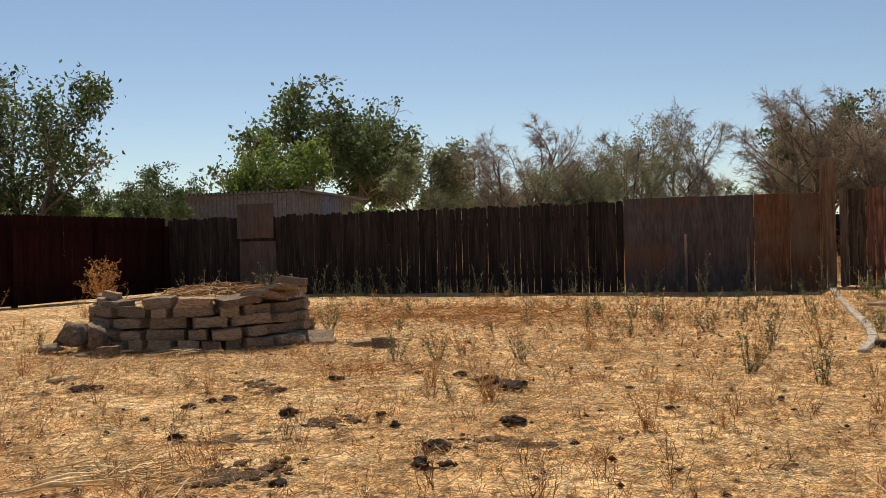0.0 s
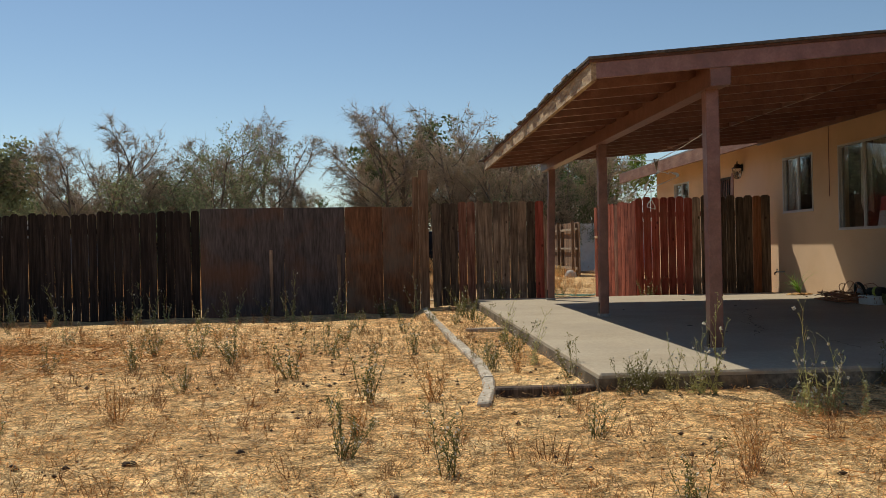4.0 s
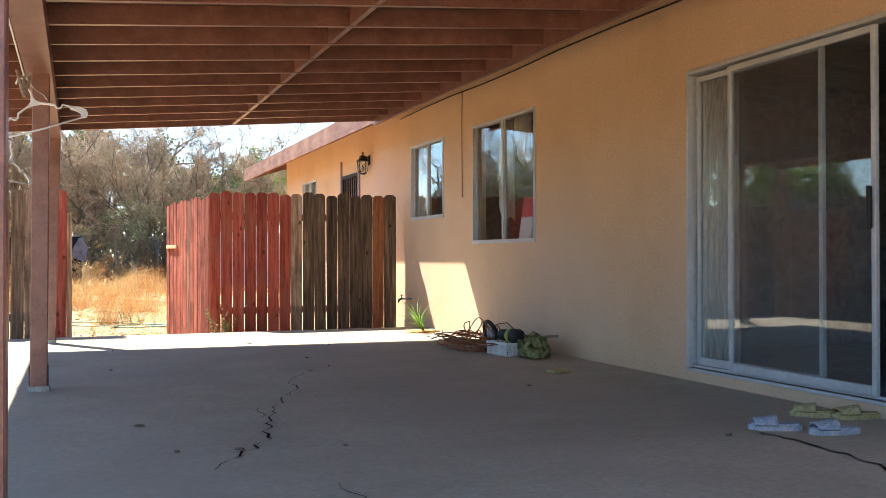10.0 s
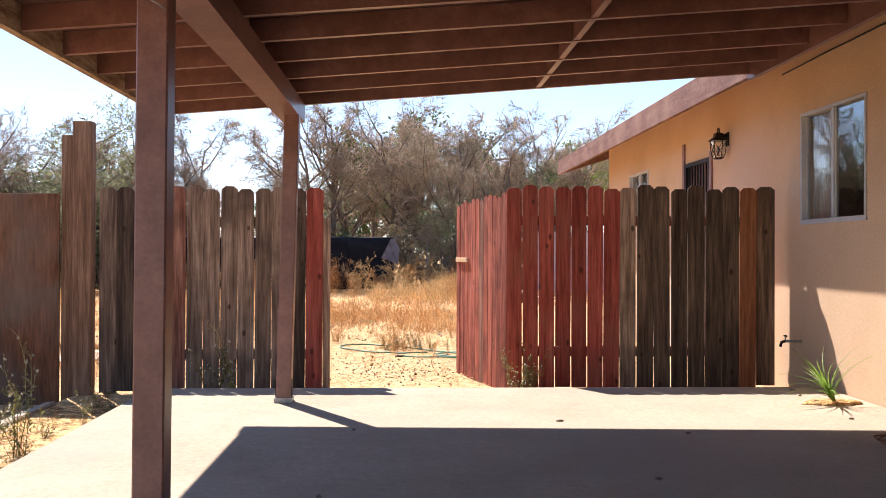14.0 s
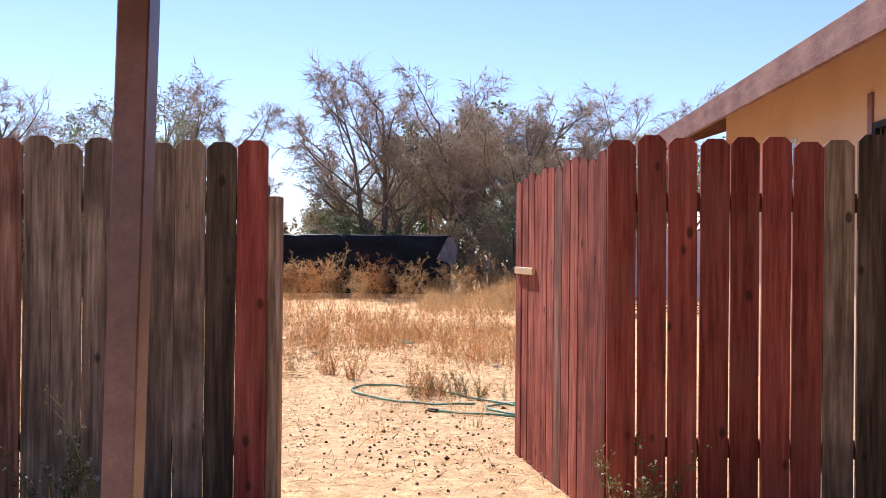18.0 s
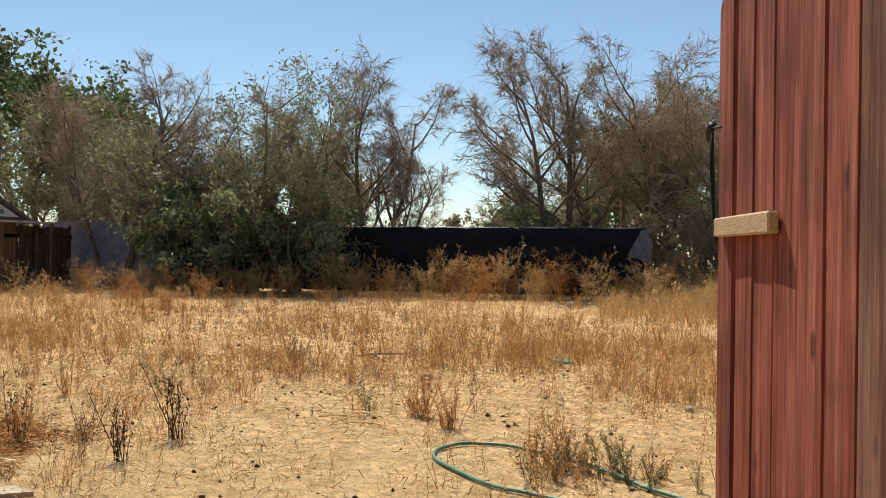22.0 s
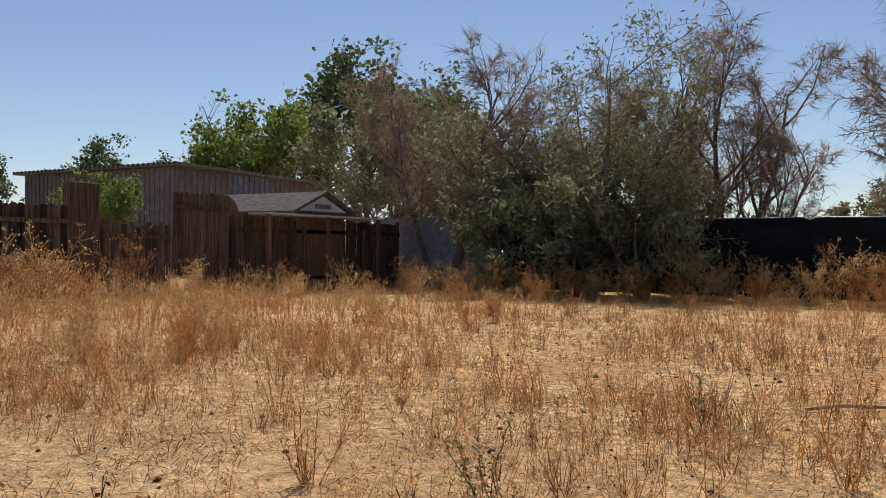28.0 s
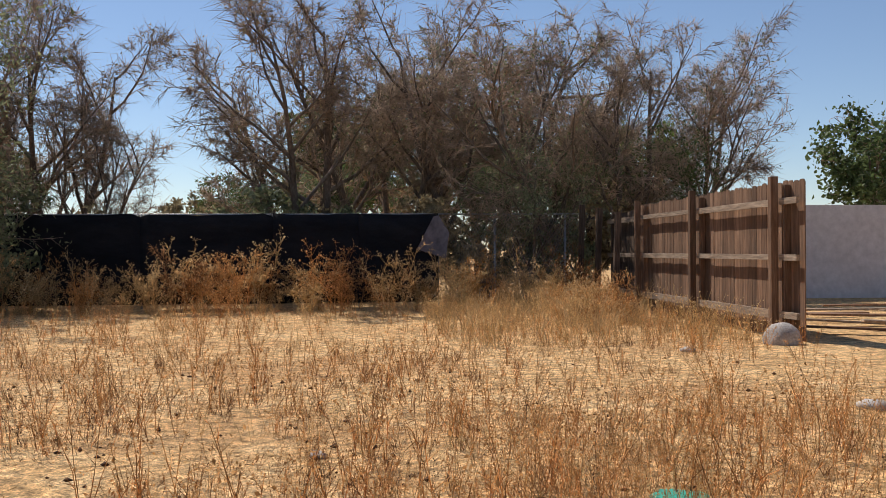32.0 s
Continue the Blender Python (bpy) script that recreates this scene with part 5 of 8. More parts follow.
crack([(5.62, 14.78), (5.46, 14.4), (5.38, 13.9), (5.26, 13.65), (5.1, 13.2), (4.98, 12.75), (4.88, 12.3), (4.7, 11.95), (4.53, 11.72)], 0.006)
crack([(5.02, 13.28), (4.97, 12.9)], 0.004)
crack([(4.98, 11.32), (5.0, 10.9), (4.97, 10.48)], 0.004)
crack([(7.23, 11.6), (7.24, 11.2), (7.2, 10.79), (6.9, 10.3), (6.57, 9.97)], 0.012, "slab_joint", "kerb", "pale filled joint across the concrete slab")
crack([(7.2, 10.79), (7.54, 10.64), (8.05, 10.66)], 0.007)
rng = random.Random(11)
leaf = lump_mesh("dead_leaf", 0.022, 0.012, 0.008, M["bark"], 2.0, 0.4, 2.0, 1)
proto = None
for k in range(18):
    m = pose(rng.uniform(4.0, 7.8), rng.uniform(10.0, 18.8), SLAB + 0.006, 0, 0, rng.uniform(0, 360)) @ Matrix.Diagonal((rng.uniform(0.6, 1.8), 1, 1, 1))
    solid("dead_leaf", leaf, None, "curled dry leaf on the patio", "leaf", group="dry leaves on the patio", m=m)

# ---- kerbs, walkways, pads ----
KERB = [(1.76, 19.1), (1.76, 18.35), (1.82, 15.6), (1.875, 13.8), (1.93, 12.2), (1.955, 11.2), (1.93, 10.4), (1.88, 9.84), (1.78, 9.24)]
kerb = thing("garden_kerb", "broken pale concrete garden kerb in the yard", "kerb", pose(1.9, 14.0, 0))
for (xa, ya), (xb, yb) in zip(KERB, KERB[1:]):
    d = math.hypot(xb - xa, yb - ya)
    ang = math.degrees(math.atan2(yb - ya, xb - xa))
    count = max(1, round(d / 0.9))
    for k in range(count):
        bm = bx(0.01, d / count - 0.01, -0.045, 0.045, -0.05, 0.04, bevel=0.012)
        bmesh.ops.subdivide_edges(bm, edges=bm.edges[:], cuts=2)
        rough_up(bm, 0.012, 7.0, xa + k)
        t = k / count
        part("kerb_stone", bm, M["kerb"], kerb, m=pose(xa + (xb - xa) * t - 1.9, ya + (yb - ya) * t - 14.0, 0, 0, 0, ang))
solid("edging_timber", bx(1.9, 2.59, 9.56, 9.68, -0.05, 0.075, bevel=0.012), M["black"], "dark timber garden edging by the slab", "edging")
solid("edging_concrete", bx(2.1, 2.59, 14.65, 14.75, -0.05, 0.05, bevel=0.012), M["kerb"], "short pale concrete edging by the slab", "edging")


def clip(poly, x0, keep_left):
    """The part of an outline on one side of the line x = x0."""
    out = []
    for (xa, ya), (xb, yb) in zip(poly, poly[1:] + poly[:1]):
        ina, inb = (xa <= x0) == keep_left, (xb <= x0) == keep_left
        if ina:
            out.append((xa, ya))
        if ina != inb:
            t = (x0 - xa) / (xb - xa)
            out.append((x0, ya + (yb - ya) * t))
    return out


def flagstone(name, label, outline, z, thick, pieces=()):
    """A slab lying on the ground, ragged at its edges, broken along the lines x = pieces."""
    rng = random.Random(int(outline[0][0] * 50))
    th = thing(name, label, "paving", pose(outline[0][0], outline[0][1], z))
    rest, parts_ = outline, []
    for x0 in pieces:
        parts_.append(clip(rest, x0 - 0.004, True))
        rest = clip(rest, x0 + 0.004, False)
    for poly in parts_ + [rest]:
        bm = bmesh.new()
        top = []
        for (xa, ya), (xb, yb) in zip(poly, poly[1:] + poly[:1]):
            cut = any(abs(xa - x0) < 0.006 and abs(xb - x0) < 0.006 for x0 in pieces)
            for k in range(5):
                t, r = k / 5, 0.012 if cut else 0.04
                top.append((xa + (xb - xa) * t + rng.uniform(-r, r) - outline[0][0], ya + (yb - ya) * t + rng.uniform(-r, r) - outline[0][1]))
        a, b = [bm.verts.new((x, y, -thick)) for x, y in top], [bm.verts.new((x, y, 0)) for x, y in top]
        bm.faces.new(b), bm.faces.new(a[::-1])
        for i in range(len(a)):
            j = (i + 1) % len(a)
            bm.faces.new((a[i], a[j], b[j], b[i]))
        bmesh.ops.recalc_face_normals(bm, faces=bm.faces)
        part("slab_piece", bm, M["pad" if name == "broken_pad" else "concrete"], th)
    return th


flagstone("walkway_slab", "grey concrete walkway slab by the patio", [(5.05, 7.1), (7.9, 7.1), (7.9, 8.6), (5.5, 8.6)], 0.055, 0.2, (6.8,))
flagstone("walkway_slab", "grey concrete walkway slab by the house wall", [(5.7, 8.65), (8.1, 8.65), (8.1, 9.46), (5.65, 9.46)], 0.06, 0.2)
flagstone("broken_pad", "broken pale concrete pad in the field", [(-0.54, 23.22), (-0.2, 22.95), (0.1, 22.76), (0.67, 22.43), (1.16, 23.03), (0.83, 23.5), (0.53, 23.9), (-0.26, 23.81)], -0.028, 0.1)
flagstone("broken_pad", "broken pale concrete pad in the field", [(1.35, 22.75), (1.46, 23.02), (1.79, 22.97), (2.14, 22.88), (1.95, 22.5), (1.5, 22.45)], -0.028, 0.1)

# ---- ring of broken concrete stones ----
def stone_mesh(k):
    rng = random.Random(40 + k)
    bm = bx(-1, 1, -1, 1, -1, 1, bevel=0.12)
    bmesh.ops.subdivide_edges(bm, edges=[e for e in bm.edges if e.calc_length() > 1], cuts=1)
    for v in bm.verts:
        v.co += Vector((rng.uniform(-0.13, 0.13), rng.uniform(-0.13, 0.13), rng.uniform(-0.14, 0.14)))
    return mesh_of("stone", bm, M["stone"])


STONES = [stone_mesh(k) for k in range(7)]
PX, PY = -5.0, 9.4
pile = thing("stone_planter", "low ring of dry-stacked broken concrete blocks filled with straw", "planter", pose(PX, PY, 0.0))
rng = random.Random(9)


def block_mesh(k):
    r = random.Random(70 + k)
    bm = bx(-1, 1, -1, 1, -1, 1, bevel=0.05)
    bmesh.ops.subdivide_edges(bm, edges=[e for e in bm.edges if e.calc_length() > 1], cuts=2)
    for v in bm.verts:
        v.co += Vector((r.uniform(-0.05, 0.05), r.uniform(-0.09, 0.09), r.uniform(-0.09, 0.09)))
        v.co.z *= 1 + 0.1 * math.sin(3 * v.co.x + k)
    return mesh_of("stone", bm, M["stone"])


BLOCKS = [block_mesh(k) for k in range(8)]
for level in range(4):  # courses of blocks, the joints staggered
    a = -2.75 + rng.uniform(0, 0.3)
    end_a = a + math.tau - 0.2
    while a < end_a:
        L, hh = rng.choice((rng.uniform(0.17, 0.26), rng.uniform(0.26, 0.42))), rng.uniform(0.048, 0.058)
        r_ = 1.05 - 0.035 * level + rng.uniform(-0.03, 0.03)
        a += L / 2 / r_
        part("stone", BLOCKS[rng.randrange(8)], None, pile, m=pose(1.12 * r_ * math.cos(a), 0.98 * r_ * math.sin(a), 0.05 + level * 0.112 + rng.uniform(-0.008, 0.008), rng.uniform(-5, 5), rng.uniform(-4, 4), math.degrees(a) + 90 + rng.uniform(-9, 9)) @ Matrix.Diagonal((L / 2 - 0.006, rng.uniform(0.1, 0.17), hh, 1)))
        a += L / 2 / r_
for a, z, L, w, hh, tx, ty, tw in ((-0.62, 0.49, 0.2, 0.15, 0.04, 4, -8, 0), (-0.3, 0.51, 0.24, 0.15, 0.035, -6, 10, 20), (-0.12, 0.57, 0.22, 0.17, 0.022, -14, 6, 10), (0.28, 0.54, 0.2, 0.14, 0.05, 3, -5, 0), (0.42, 0.62, 0.2, 0.15, 0.04, 8, 8, 15), (-1.05, 0.48, 0.17, 0.11, 0.05, 0, 2, 0)) + (
                                   (-1.4, 0.49, 0.15, 0.1, 0.055, 6, -3, 0), (-1.95, 0.475, 0.14, 0.1, 0.03, 4, 3, 0), (-2.2, 0.485, 0.1, 0.09, 0.05, 12, 8, 30), (-2.12, 0.56, 0.08, 0.07, 0.035, 0, 15, 50), (-2.45, 0.48, 0.1, 0.09, 0.06, -8, 0, 0), (-2.62, 0.5, 0.09, 0.08, 0.05, 0, 10, 20), (1.6, 0.5, 0.2, 0.12, 0.05, 0, 3, 0), (2.2, 0.5, 0.17, 0.12, 0.05, 5, 0, 0), (1.0, 0.5, 0.2, 0.12, 0.05, 2, 0, 0)):
    part("stone", (BLOCKS if hh < 0.05 else STONES)[int(abs(a) * 10) % 7], None, pile, m=pose(1.05 * math.cos(a), 0.92 * math.sin(a), z, tx, ty, math.degrees(a) + 90 + tw) @ Matrix.Diagonal((L, w, hh, 1)))
part("planter_soil", lump_mesh("planter_soil", 0.92, 0.74, 0.12, M["dirt"], 1.0, 0.12, 1.5), None, pile, "straw-covered soil inside the ring", m=pose(0, 0, 0.38))
hay = random.Random(14)
for nm, key, count, lo in (("hay", "tuft", 170, 0.1), ("loose_straw", "straw", 150, 0.08)):
    bm = bmesh.new()
    for k in range(count):
        a, r_ = hay.uniform(0, math.tau), 0.62 * math.sqrt(hay.random())
        p = Vector((0.2 + r_ * math.cos(a), 0.05 + r_ * math.sin(a) * 0.8, 0.47 + 0.14 * (1 - r_) + hay.uniform(-0.03, 0.03)))
        d = Vector((hay.uniform(-1, 1), hay.uniform(-1, 1), hay.uniform(-0.3, 0.4))) * hay.uniform(lo, lo + 0.12)
        tube(bm, [p - d, p + Vector((0, 0, 0.03)), p + d], [0.004, 0.005, 0.002], 3, False)
    part(nm, bm, M[key], pile, "dry tangled stalks heaped in the ring")
BOULDER = [lump_mesh("loose_stone", 1, 1, 1, M["stone"], 4.0 + k, 0.45, 1.3) for k in range(3)]
for x, y, sx, sy, sz, rz, rx, kd in ((-0.72, -1.2, 0.17, 0.14, 0.17, 20, 10, 1), (-0.62, -0.98, 0.13, 0.1, 0.17, 70, 20, 0), (-0.34, -1.24, 0.1, 0.12, 0.17, 20, 32, 1), (-0.82, -1.38, 0.14, 0.1, 0.06, 0, 5, 1), (-0.05, -1.44, 0.09, 0.07, 0.06, 10, 0, 2), (-0.36, -1.46, 0.07, 0.03, 0.018, 5, 0, 2),
                                   (1.4, -0.05, 0.25, 0.17, 0.03, 20, 26, 2), (1.3, -0.2, 0.15, 0.1, 0.07, 60, 0, 1), (1.62, -0.12, 0.12, 0.08, 0.03, 15, 10, 2), (2.42, -0.35, 0.1, 0.08, 0.06, 15, 0, 0), (2.15, -0.2, 0.16, 0.1, 0.03, 50, 0, 0)):
    solid("loose_stone", (STONES, BOULDER, BLOCKS)[kd][int(abs(x) * 10) % 3], None, "loose broken stone lying by the stone ring", "stone", group="stones around the ring", m=pose(PX + x, PY + y, ground_z(PX + x, PY + y) + sz * 0.75, rx, 0, rz) @ Matrix.Diagonal((sx, sy, sz, 1)))
for k, (x, y, a, l) in enumerate(((-4.75, 8.34, 8, 0.5), (-4.6, 8.4, 3, 0.42), (-4.5, 8.33, 14, 0.35), (-4.95, 8.25, 6, 0.4))):
    solid("dry_stick", tb([(-l, 0, 0.012), (-l / 3, 0.015, 0.035), (l / 3, -0.01, 0.045), (l, 0.02, 0.012)], [0.006, 0.008, 0.007, 0.004], 5), M["straw"], "pale bent stick lying before the stone ring", "stick", group="sticks by the ring", m=pose(x, y, ground_z(x, y), 0, 0, a + 20))

# ---- dark clods and dug-up soil in the yard ----
def crumbs_mesh(name, seed, count, material, spread=(1.0, 0.6), size=(0.05, 0.22)):
    """A heap of broken crumbs, grown together in the middle."""
    rng = random.Random(seed)
    bm = bmesh.new()
    for k in range(count):
        u, a = rng.random() ** 0.7, rng.uniform(0, math.tau)
        r = rng.uniform(*size) * (1.2 - 0.8 * u)
        q = bmesh.ops.create_icosphere(bm, subdivisions=1, radius=r, matrix=Matrix.Translation((u * spread[0] * math.cos(a), u * spread[1] * math.sin(a), r * 0.25)))
        f = Vector((rng.uniform(0.7, 1.3), rng.uniform(0.7, 1.3), rng.uniform(0.5, 1.0)))
        for v in q["verts"]:
            v.co.z *= f.z
    rough_up(bm, 0.09, 4.0, seed)
    return mesh_of(name, bm, material)


CLOD = [lump_mesh("soil_clod", 1, 1, 1, M["soil"], 8.0 + k, 0.8, 1.5) for k in range(3)]
CLODS = [crumbs_mesh("dug_soil", 3 + k, 60, M["loam"], size=(0.03, 0.16)) for k in range(5)]
DUG = ((-0.7, 6.9, 0.3, 0.5), (-0.9, 7.11, 0.3, 0.3), (-3.75, 6.1, 0.3, 0.35), (-4.0, 5.9, 0.34, 0.25), (-3.4, 5.33, 0.2, 0.3), (-2.34, 5.97, 0.2, 0.4), (-2.2, 6.36, 0.34, 0.35), (-1.22, 5.38, 0.3, 0.4), (-1.5, 4.83, 0.36, 0.25), (-1.04, 4.16, 0.36, 0.35), (-1.27, 5.36, 0.2, 0.4), (-2.95, 4.8, 0.2, 0.3),
       (-0.04, 5.17, 0.36, 0.3), (-0.42, 5.0, 0.22, 0.6), (-0.3, 4.55, 0.16, 0.5), (-0.16, 6.07, 0.18, 0.3), (2.11, 5.28, 0.16, 0.5), (1.29, 5, 0.14, 0.5), (0.74, 7.44, 0.1, 0.6), (-4.21, 6.5, 0.3, 0.3), (-2.4, 6.57, 0.3, 0.3), (-2.81, 6.78, 0.12, 0.6), (0.38, 6.5, 0.1, 0.6))
for x, y, s, fl in DUG:
    solid("dug_soil", CLODS[int(abs(x) * 10) % 5], None, "dark crumbly patch of dug-up soil on the straw", "soil", "stuff", group="dug-up soil in the yard", m=pose(x, y, ground_z(x, y) - 0.008, 0, 0, x * 90) @ Matrix.Diagonal((s * 1.15, s * 1.15, s * fl * 1.5, 1)))
for k, (x, y, sz) in enumerate(((-0.72, 6.93, 0.085), (-0.56, 6.8, 0.1), (-0.84, 7.0, 0.05), (-1.12, 7.28, 0.045), (-1.51, 7.4, 0.035), (-1.95, 6.87, 0.045), (-1.54, 5.46, 0.055), (-0.18, 5.6, 0.06), (-1.03, 5.67, 0.035), (-0.82, 5.42, 0.035), (-3.7, 6.12, 0.07), (-3.62, 6.2, 0.05), (-2.36, 5.6, 0.045), (-2.35, 5.17, 0.03), (-1.57, 5.52, 0.05), (-1.79, 4.74, 0.045), (-0.42, 5.03, 0.06), (-0.36, 4.92, 0.05), (-0.3, 4.54, 0.05), (-0.2, 4.62, 0.035), (-2.3, 5.98, 0.06), (-2.42, 5.94, 0.04), (-2.12, 6.33, 0.05), (-0.76, 4.06, 0.04), (-1.97, 6.87, 0.04), (0.2, 7.1, 0.03), (0.6, 6.2, 0.028), (1.2, 6.7, 0.03), (-0.1, 7.9, 0.03), (-1.7, 8.3, 0.03))):
    solid("soil_clod", CLOD[k % 3], None, "dark clod of dug-up soil lying on the straw", "clod", group="dark clods in the yard", m=pose(x, y, ground_z(x, y) + sz * 0.25, 0, 0, k * 77) @ Matrix.Diagonal((sz * 1.0, sz * 0.75, sz * 0.5, 1)))
# pebbly dark soil just beyond the gateway
bm = bmesh.new()
rng = random.Random(21)
for k in range(300):
    x, y = rng.gauss(4.6, 0.75), rng.gauss(21.6, 0.75)
    if y < 19.95 or (x > 5.2 and y < 21.8):
        continue
    s = rng.uniform(0.004, 0.013)
    bmesh.ops.create_icosphere(bm, subdivisions=1, radius=s, matrix=Matrix.Translation((x, y, ground_z(x, y) + s * 0.3)))
rough_up(bm, 0.006, 40.0)
solid("gravel", bm, M["soil"], "small dark pebbles and droppings on the bare soil", "gravel", "stuff")

# ---- hose, lid, litter, rock, pallet boards in the field ----
def hz(x, y):
    return ground_z(x, y) + 0.016


HOSE = [(4.95, 23.5), (4.63, 23.46), (4.35, 23.58), (4.19, 23.69), (3.95, 23.95), (3.78, 24.2), (3.76, 24.42), (3.89, 24.61), (4.1, 24.62), (4.27, 24.55), (4.6, 24.3), (4.95, 23.85), (5.3, 23.5), (5.55, 23.2), (5.4, 22.95), (5.15, 23.1), (5.05, 23.35), (5.3, 23.6), (5.6, 23.5), (5.75, 23.2)]
bm = bmesh.new()
smooth = []
for i in range(len(HOSE) - 1):
    p = [HOSE[max(0, min(len(HOSE) - 1, i + k))] for k in (-1, 0, 1, 2)]
    for k in range(6):
        t = k / 6
        c = [0.5 * (2 * p[1][d] + (p[2][d] - p[0][d]) * t + (2 * p[0][d] - 5 * p[1][d] + 4 * p[2][d] - p[3][d]) * t * t + (3 * p[1][d] - p[0][d] - 3 * p[2][d] + p[3][d]) * t ** 3) for d in (0, 1)]
        smooth.append((c[0], c[1], hz(*c)))
tube(bm, smooth, 0.0105, 7)
hose = thing("garden_hose", "faded green garden hose lying in loops on the dirt", "hose", pose(4.6, 23.8, 0))
part("hose_line", local(bm, Vector((4.6, 23.8, 0))), M["hose"], hose)
part("hose_line", local(tb([(x, y, hz(x, y)) for x, y in ((4.63, 23.18), (4.85, 23.06), (5.1, 22.98), (5.4, 22.8))], 0.0105, 7), Vector((4.6, 23.8, 0))), M["hose"], hose)
part("hose_end", local(tb([(4.55, 23.22, hz(4.55, 23.2)), (4.64, 23.18, hz(4.64, 23.18))], 0.015, 8), Vector((4.6, 23.8, 0))), M["rubber"], hose, "dark hose coupling")
bm = bmesh.new()
ring = [(0.24 * math.cos(k * 0.449) * (1 + 0.12 * math.sin(k * 2.3)), 0.19 * math.sin(k * 0.449) * (1 + 0.1 * math.cos(k * 1.7))) for k in range(14)]
lo, hi = [bm.verts.new((x, y, 0)) for x, y in ring], [bm.verts.new((x * 0.95, y * 0.95, 0.02)) for x, y in ring]
bm.faces.new(lo[::-1]), bm.faces.new(hi)
for i in range(14):
    bm.faces.new((lo[i], lo[(i + 1) % 14], hi[(i + 1) % 14], hi[i]))
solid("plastic_disc", bm, M["lid"], "broken bright green plastic lid on the dirt", "lid", m=pose(3.92, 29.12, ground_z(3.92, 29.12) + 0.005, 2, 4, 20) @ Matrix.Diagonal((0.62, 0.62, 1, 1)))
solid("yellow_fruit", lump_mesh("yellow_fruit", 0.03, 0.028, 0.026, M["yellow"], 2.0, 0.12, 1.5, 2), None, "small yellow fruit lying on the dirt", "fruit", m=pose(4.85, 8.65, ground_z(4.85, 8.65) + 0.012))
solid("boulder", lump_mesh("boulder", 0.21, 0.2, 0.23, M["rock"], 4.0, 0.16, 1.2), None, "pale rounded boulder at the foot of the fence", "boulder", m=pose(7.42, 35.6, -0.04))
for x, y, s in ((6.02, 31.25, 0.12), (6.17, 31.15, 0.07), (2.84, 27.55, 0.05), (6.04, 34.9, 0.1), (2.3, 30.2, 0.06), (5.2, 26.4, 0.05)):
    solid("white_litter", lump_mesh("white_litter", s, s * 0.7, s * 0.5, M["rock"], x, 0.4, 2.0, 2), None, "crumpled pale litter on the dry ground", "litter", group="litter in the field", m=pose(x, y, ground_z(x, y) + 0.01, 0, 0, x * 50))
for k in range(9):
    x, y = 8.4 + (k % 3) * 1.25, 36.6 + k * 0.5
    solid("pallet_board", bx(-1.3, 1.3, -0.07, 0.07, 0, 0.03, bevel=0.003), M["rail"] if k % 2 else M["cedar"], "weathered loose board lying on the ground", "board", group="boards behind the fence", m=pose(x + 1.0, y, -0.02 + 0.035 * (k % 3), random.uniform(-2, 2), random.uniform(-1, 3), random.uniform(-14, 10)))

# ---- far buildings ----
barn = thing("metal_barn", "large grey and tan corrugated metal barn with a low roof", "barn", pose(-25.0, 46.2, 0))
for i in range(34):
    part("wall_sheet", bx(-9.9 + i * 0.29, -9.9 + i * 0.29 + 0.2, -0.03, 0.0, 0, 4.05), M["tan_tin"] if (i < 5 or i > 17) else M["tin"], barn)
part("wall", bx(-9.95, 0, 0, 0.1, 0, 4.05), M["tan_tin"], barn)
part("wall", bx(-0.1, 0, 0.1, 8.0, 0, 4.0), M["tan_tin"], barn)
for i in range(26):
    y = 0.1 + i * 0.3
    part("wall_sheet", bx(0.0, 0.03, y, y + 0.2, 0, 3.95), M["blue_tin"] if 8 < i < 16 else M["tin"], barn)
bm = bmesh.new()
prism(bm, [(-0.35, 4.08), (8.3, 3.85), (8.3, 3.95), (-0.35, 4.2)], -10.3, 0.4, axis="x")
part("roof", bm, M["tin"], barn, "flat corrugated metal roof")
for i in range(36):
    part("roof_rib", bx(-10.3 + i * 0.3, -10.3 + i * 0.3 + 0.1, -0.36, -0.33, 4.1, 4.22), M["rubber"], barn)
shed = thing("garden_shed", "small shed with a grey gable roof and white boards", "shed", pose(-15.0, 40.95, 0))
part("wall", bx(-1.85, 1.85, -0.9, 0.9, -0.1, 1.95), M["cedar"], shed, "dark boarded wall")
bm = bmesh.new()
prism(bm, [(-1.25, 1.86), (0.0, 2.4), (1.25, 1.86), (1.25, 1.93), (0.0, 2.48), (-1.25, 1.93)], -2.1, 2.05, axis="x")
part("roof", bm, M["shingle"], shed, "grey shingle gable roof")
bm = bmesh.new()
prism(bm, [(-0.95, 1.95), (0.0, 2.36), (0.95, 1.95)], 1.85, 1.91, axis="x")
part("gable", bm, M["wwall"], shed, "white gable boards")
part("awning", bx(1.86, 2.5, -2.6, 1.75, 1.78, 1.83), M["wwall"], shed, "white sheet-metal awning")
for y in (-2.5, -0.4, 1.65):
    part("awning_post", bx(2.4, 2.48, y - 0.04, y + 0.04, -0.1, 1.78), M["cedar"], shed)
part("vent", bx(1.911, 1.925, -0.3, 0.3, 2.02, 2.14), M["tin"], shed, "grey gable vent")
bm = bmesh.new()
prism(bm, [(-0.4, 0.0)] + [(-0.4 * math.cos(k * math.pi / 8), 1.75 + 0.5 * math.sin(k * math.pi / 8)) for k in range(9)] + [(0.4, 0.0)], 0.0, 0.06, axis="x")
solid("arched_panel", bm, M["cedar"], "brown arched wooden panel beside the shed", "panel", m=pose(-13.5, 37.95, -0.05))

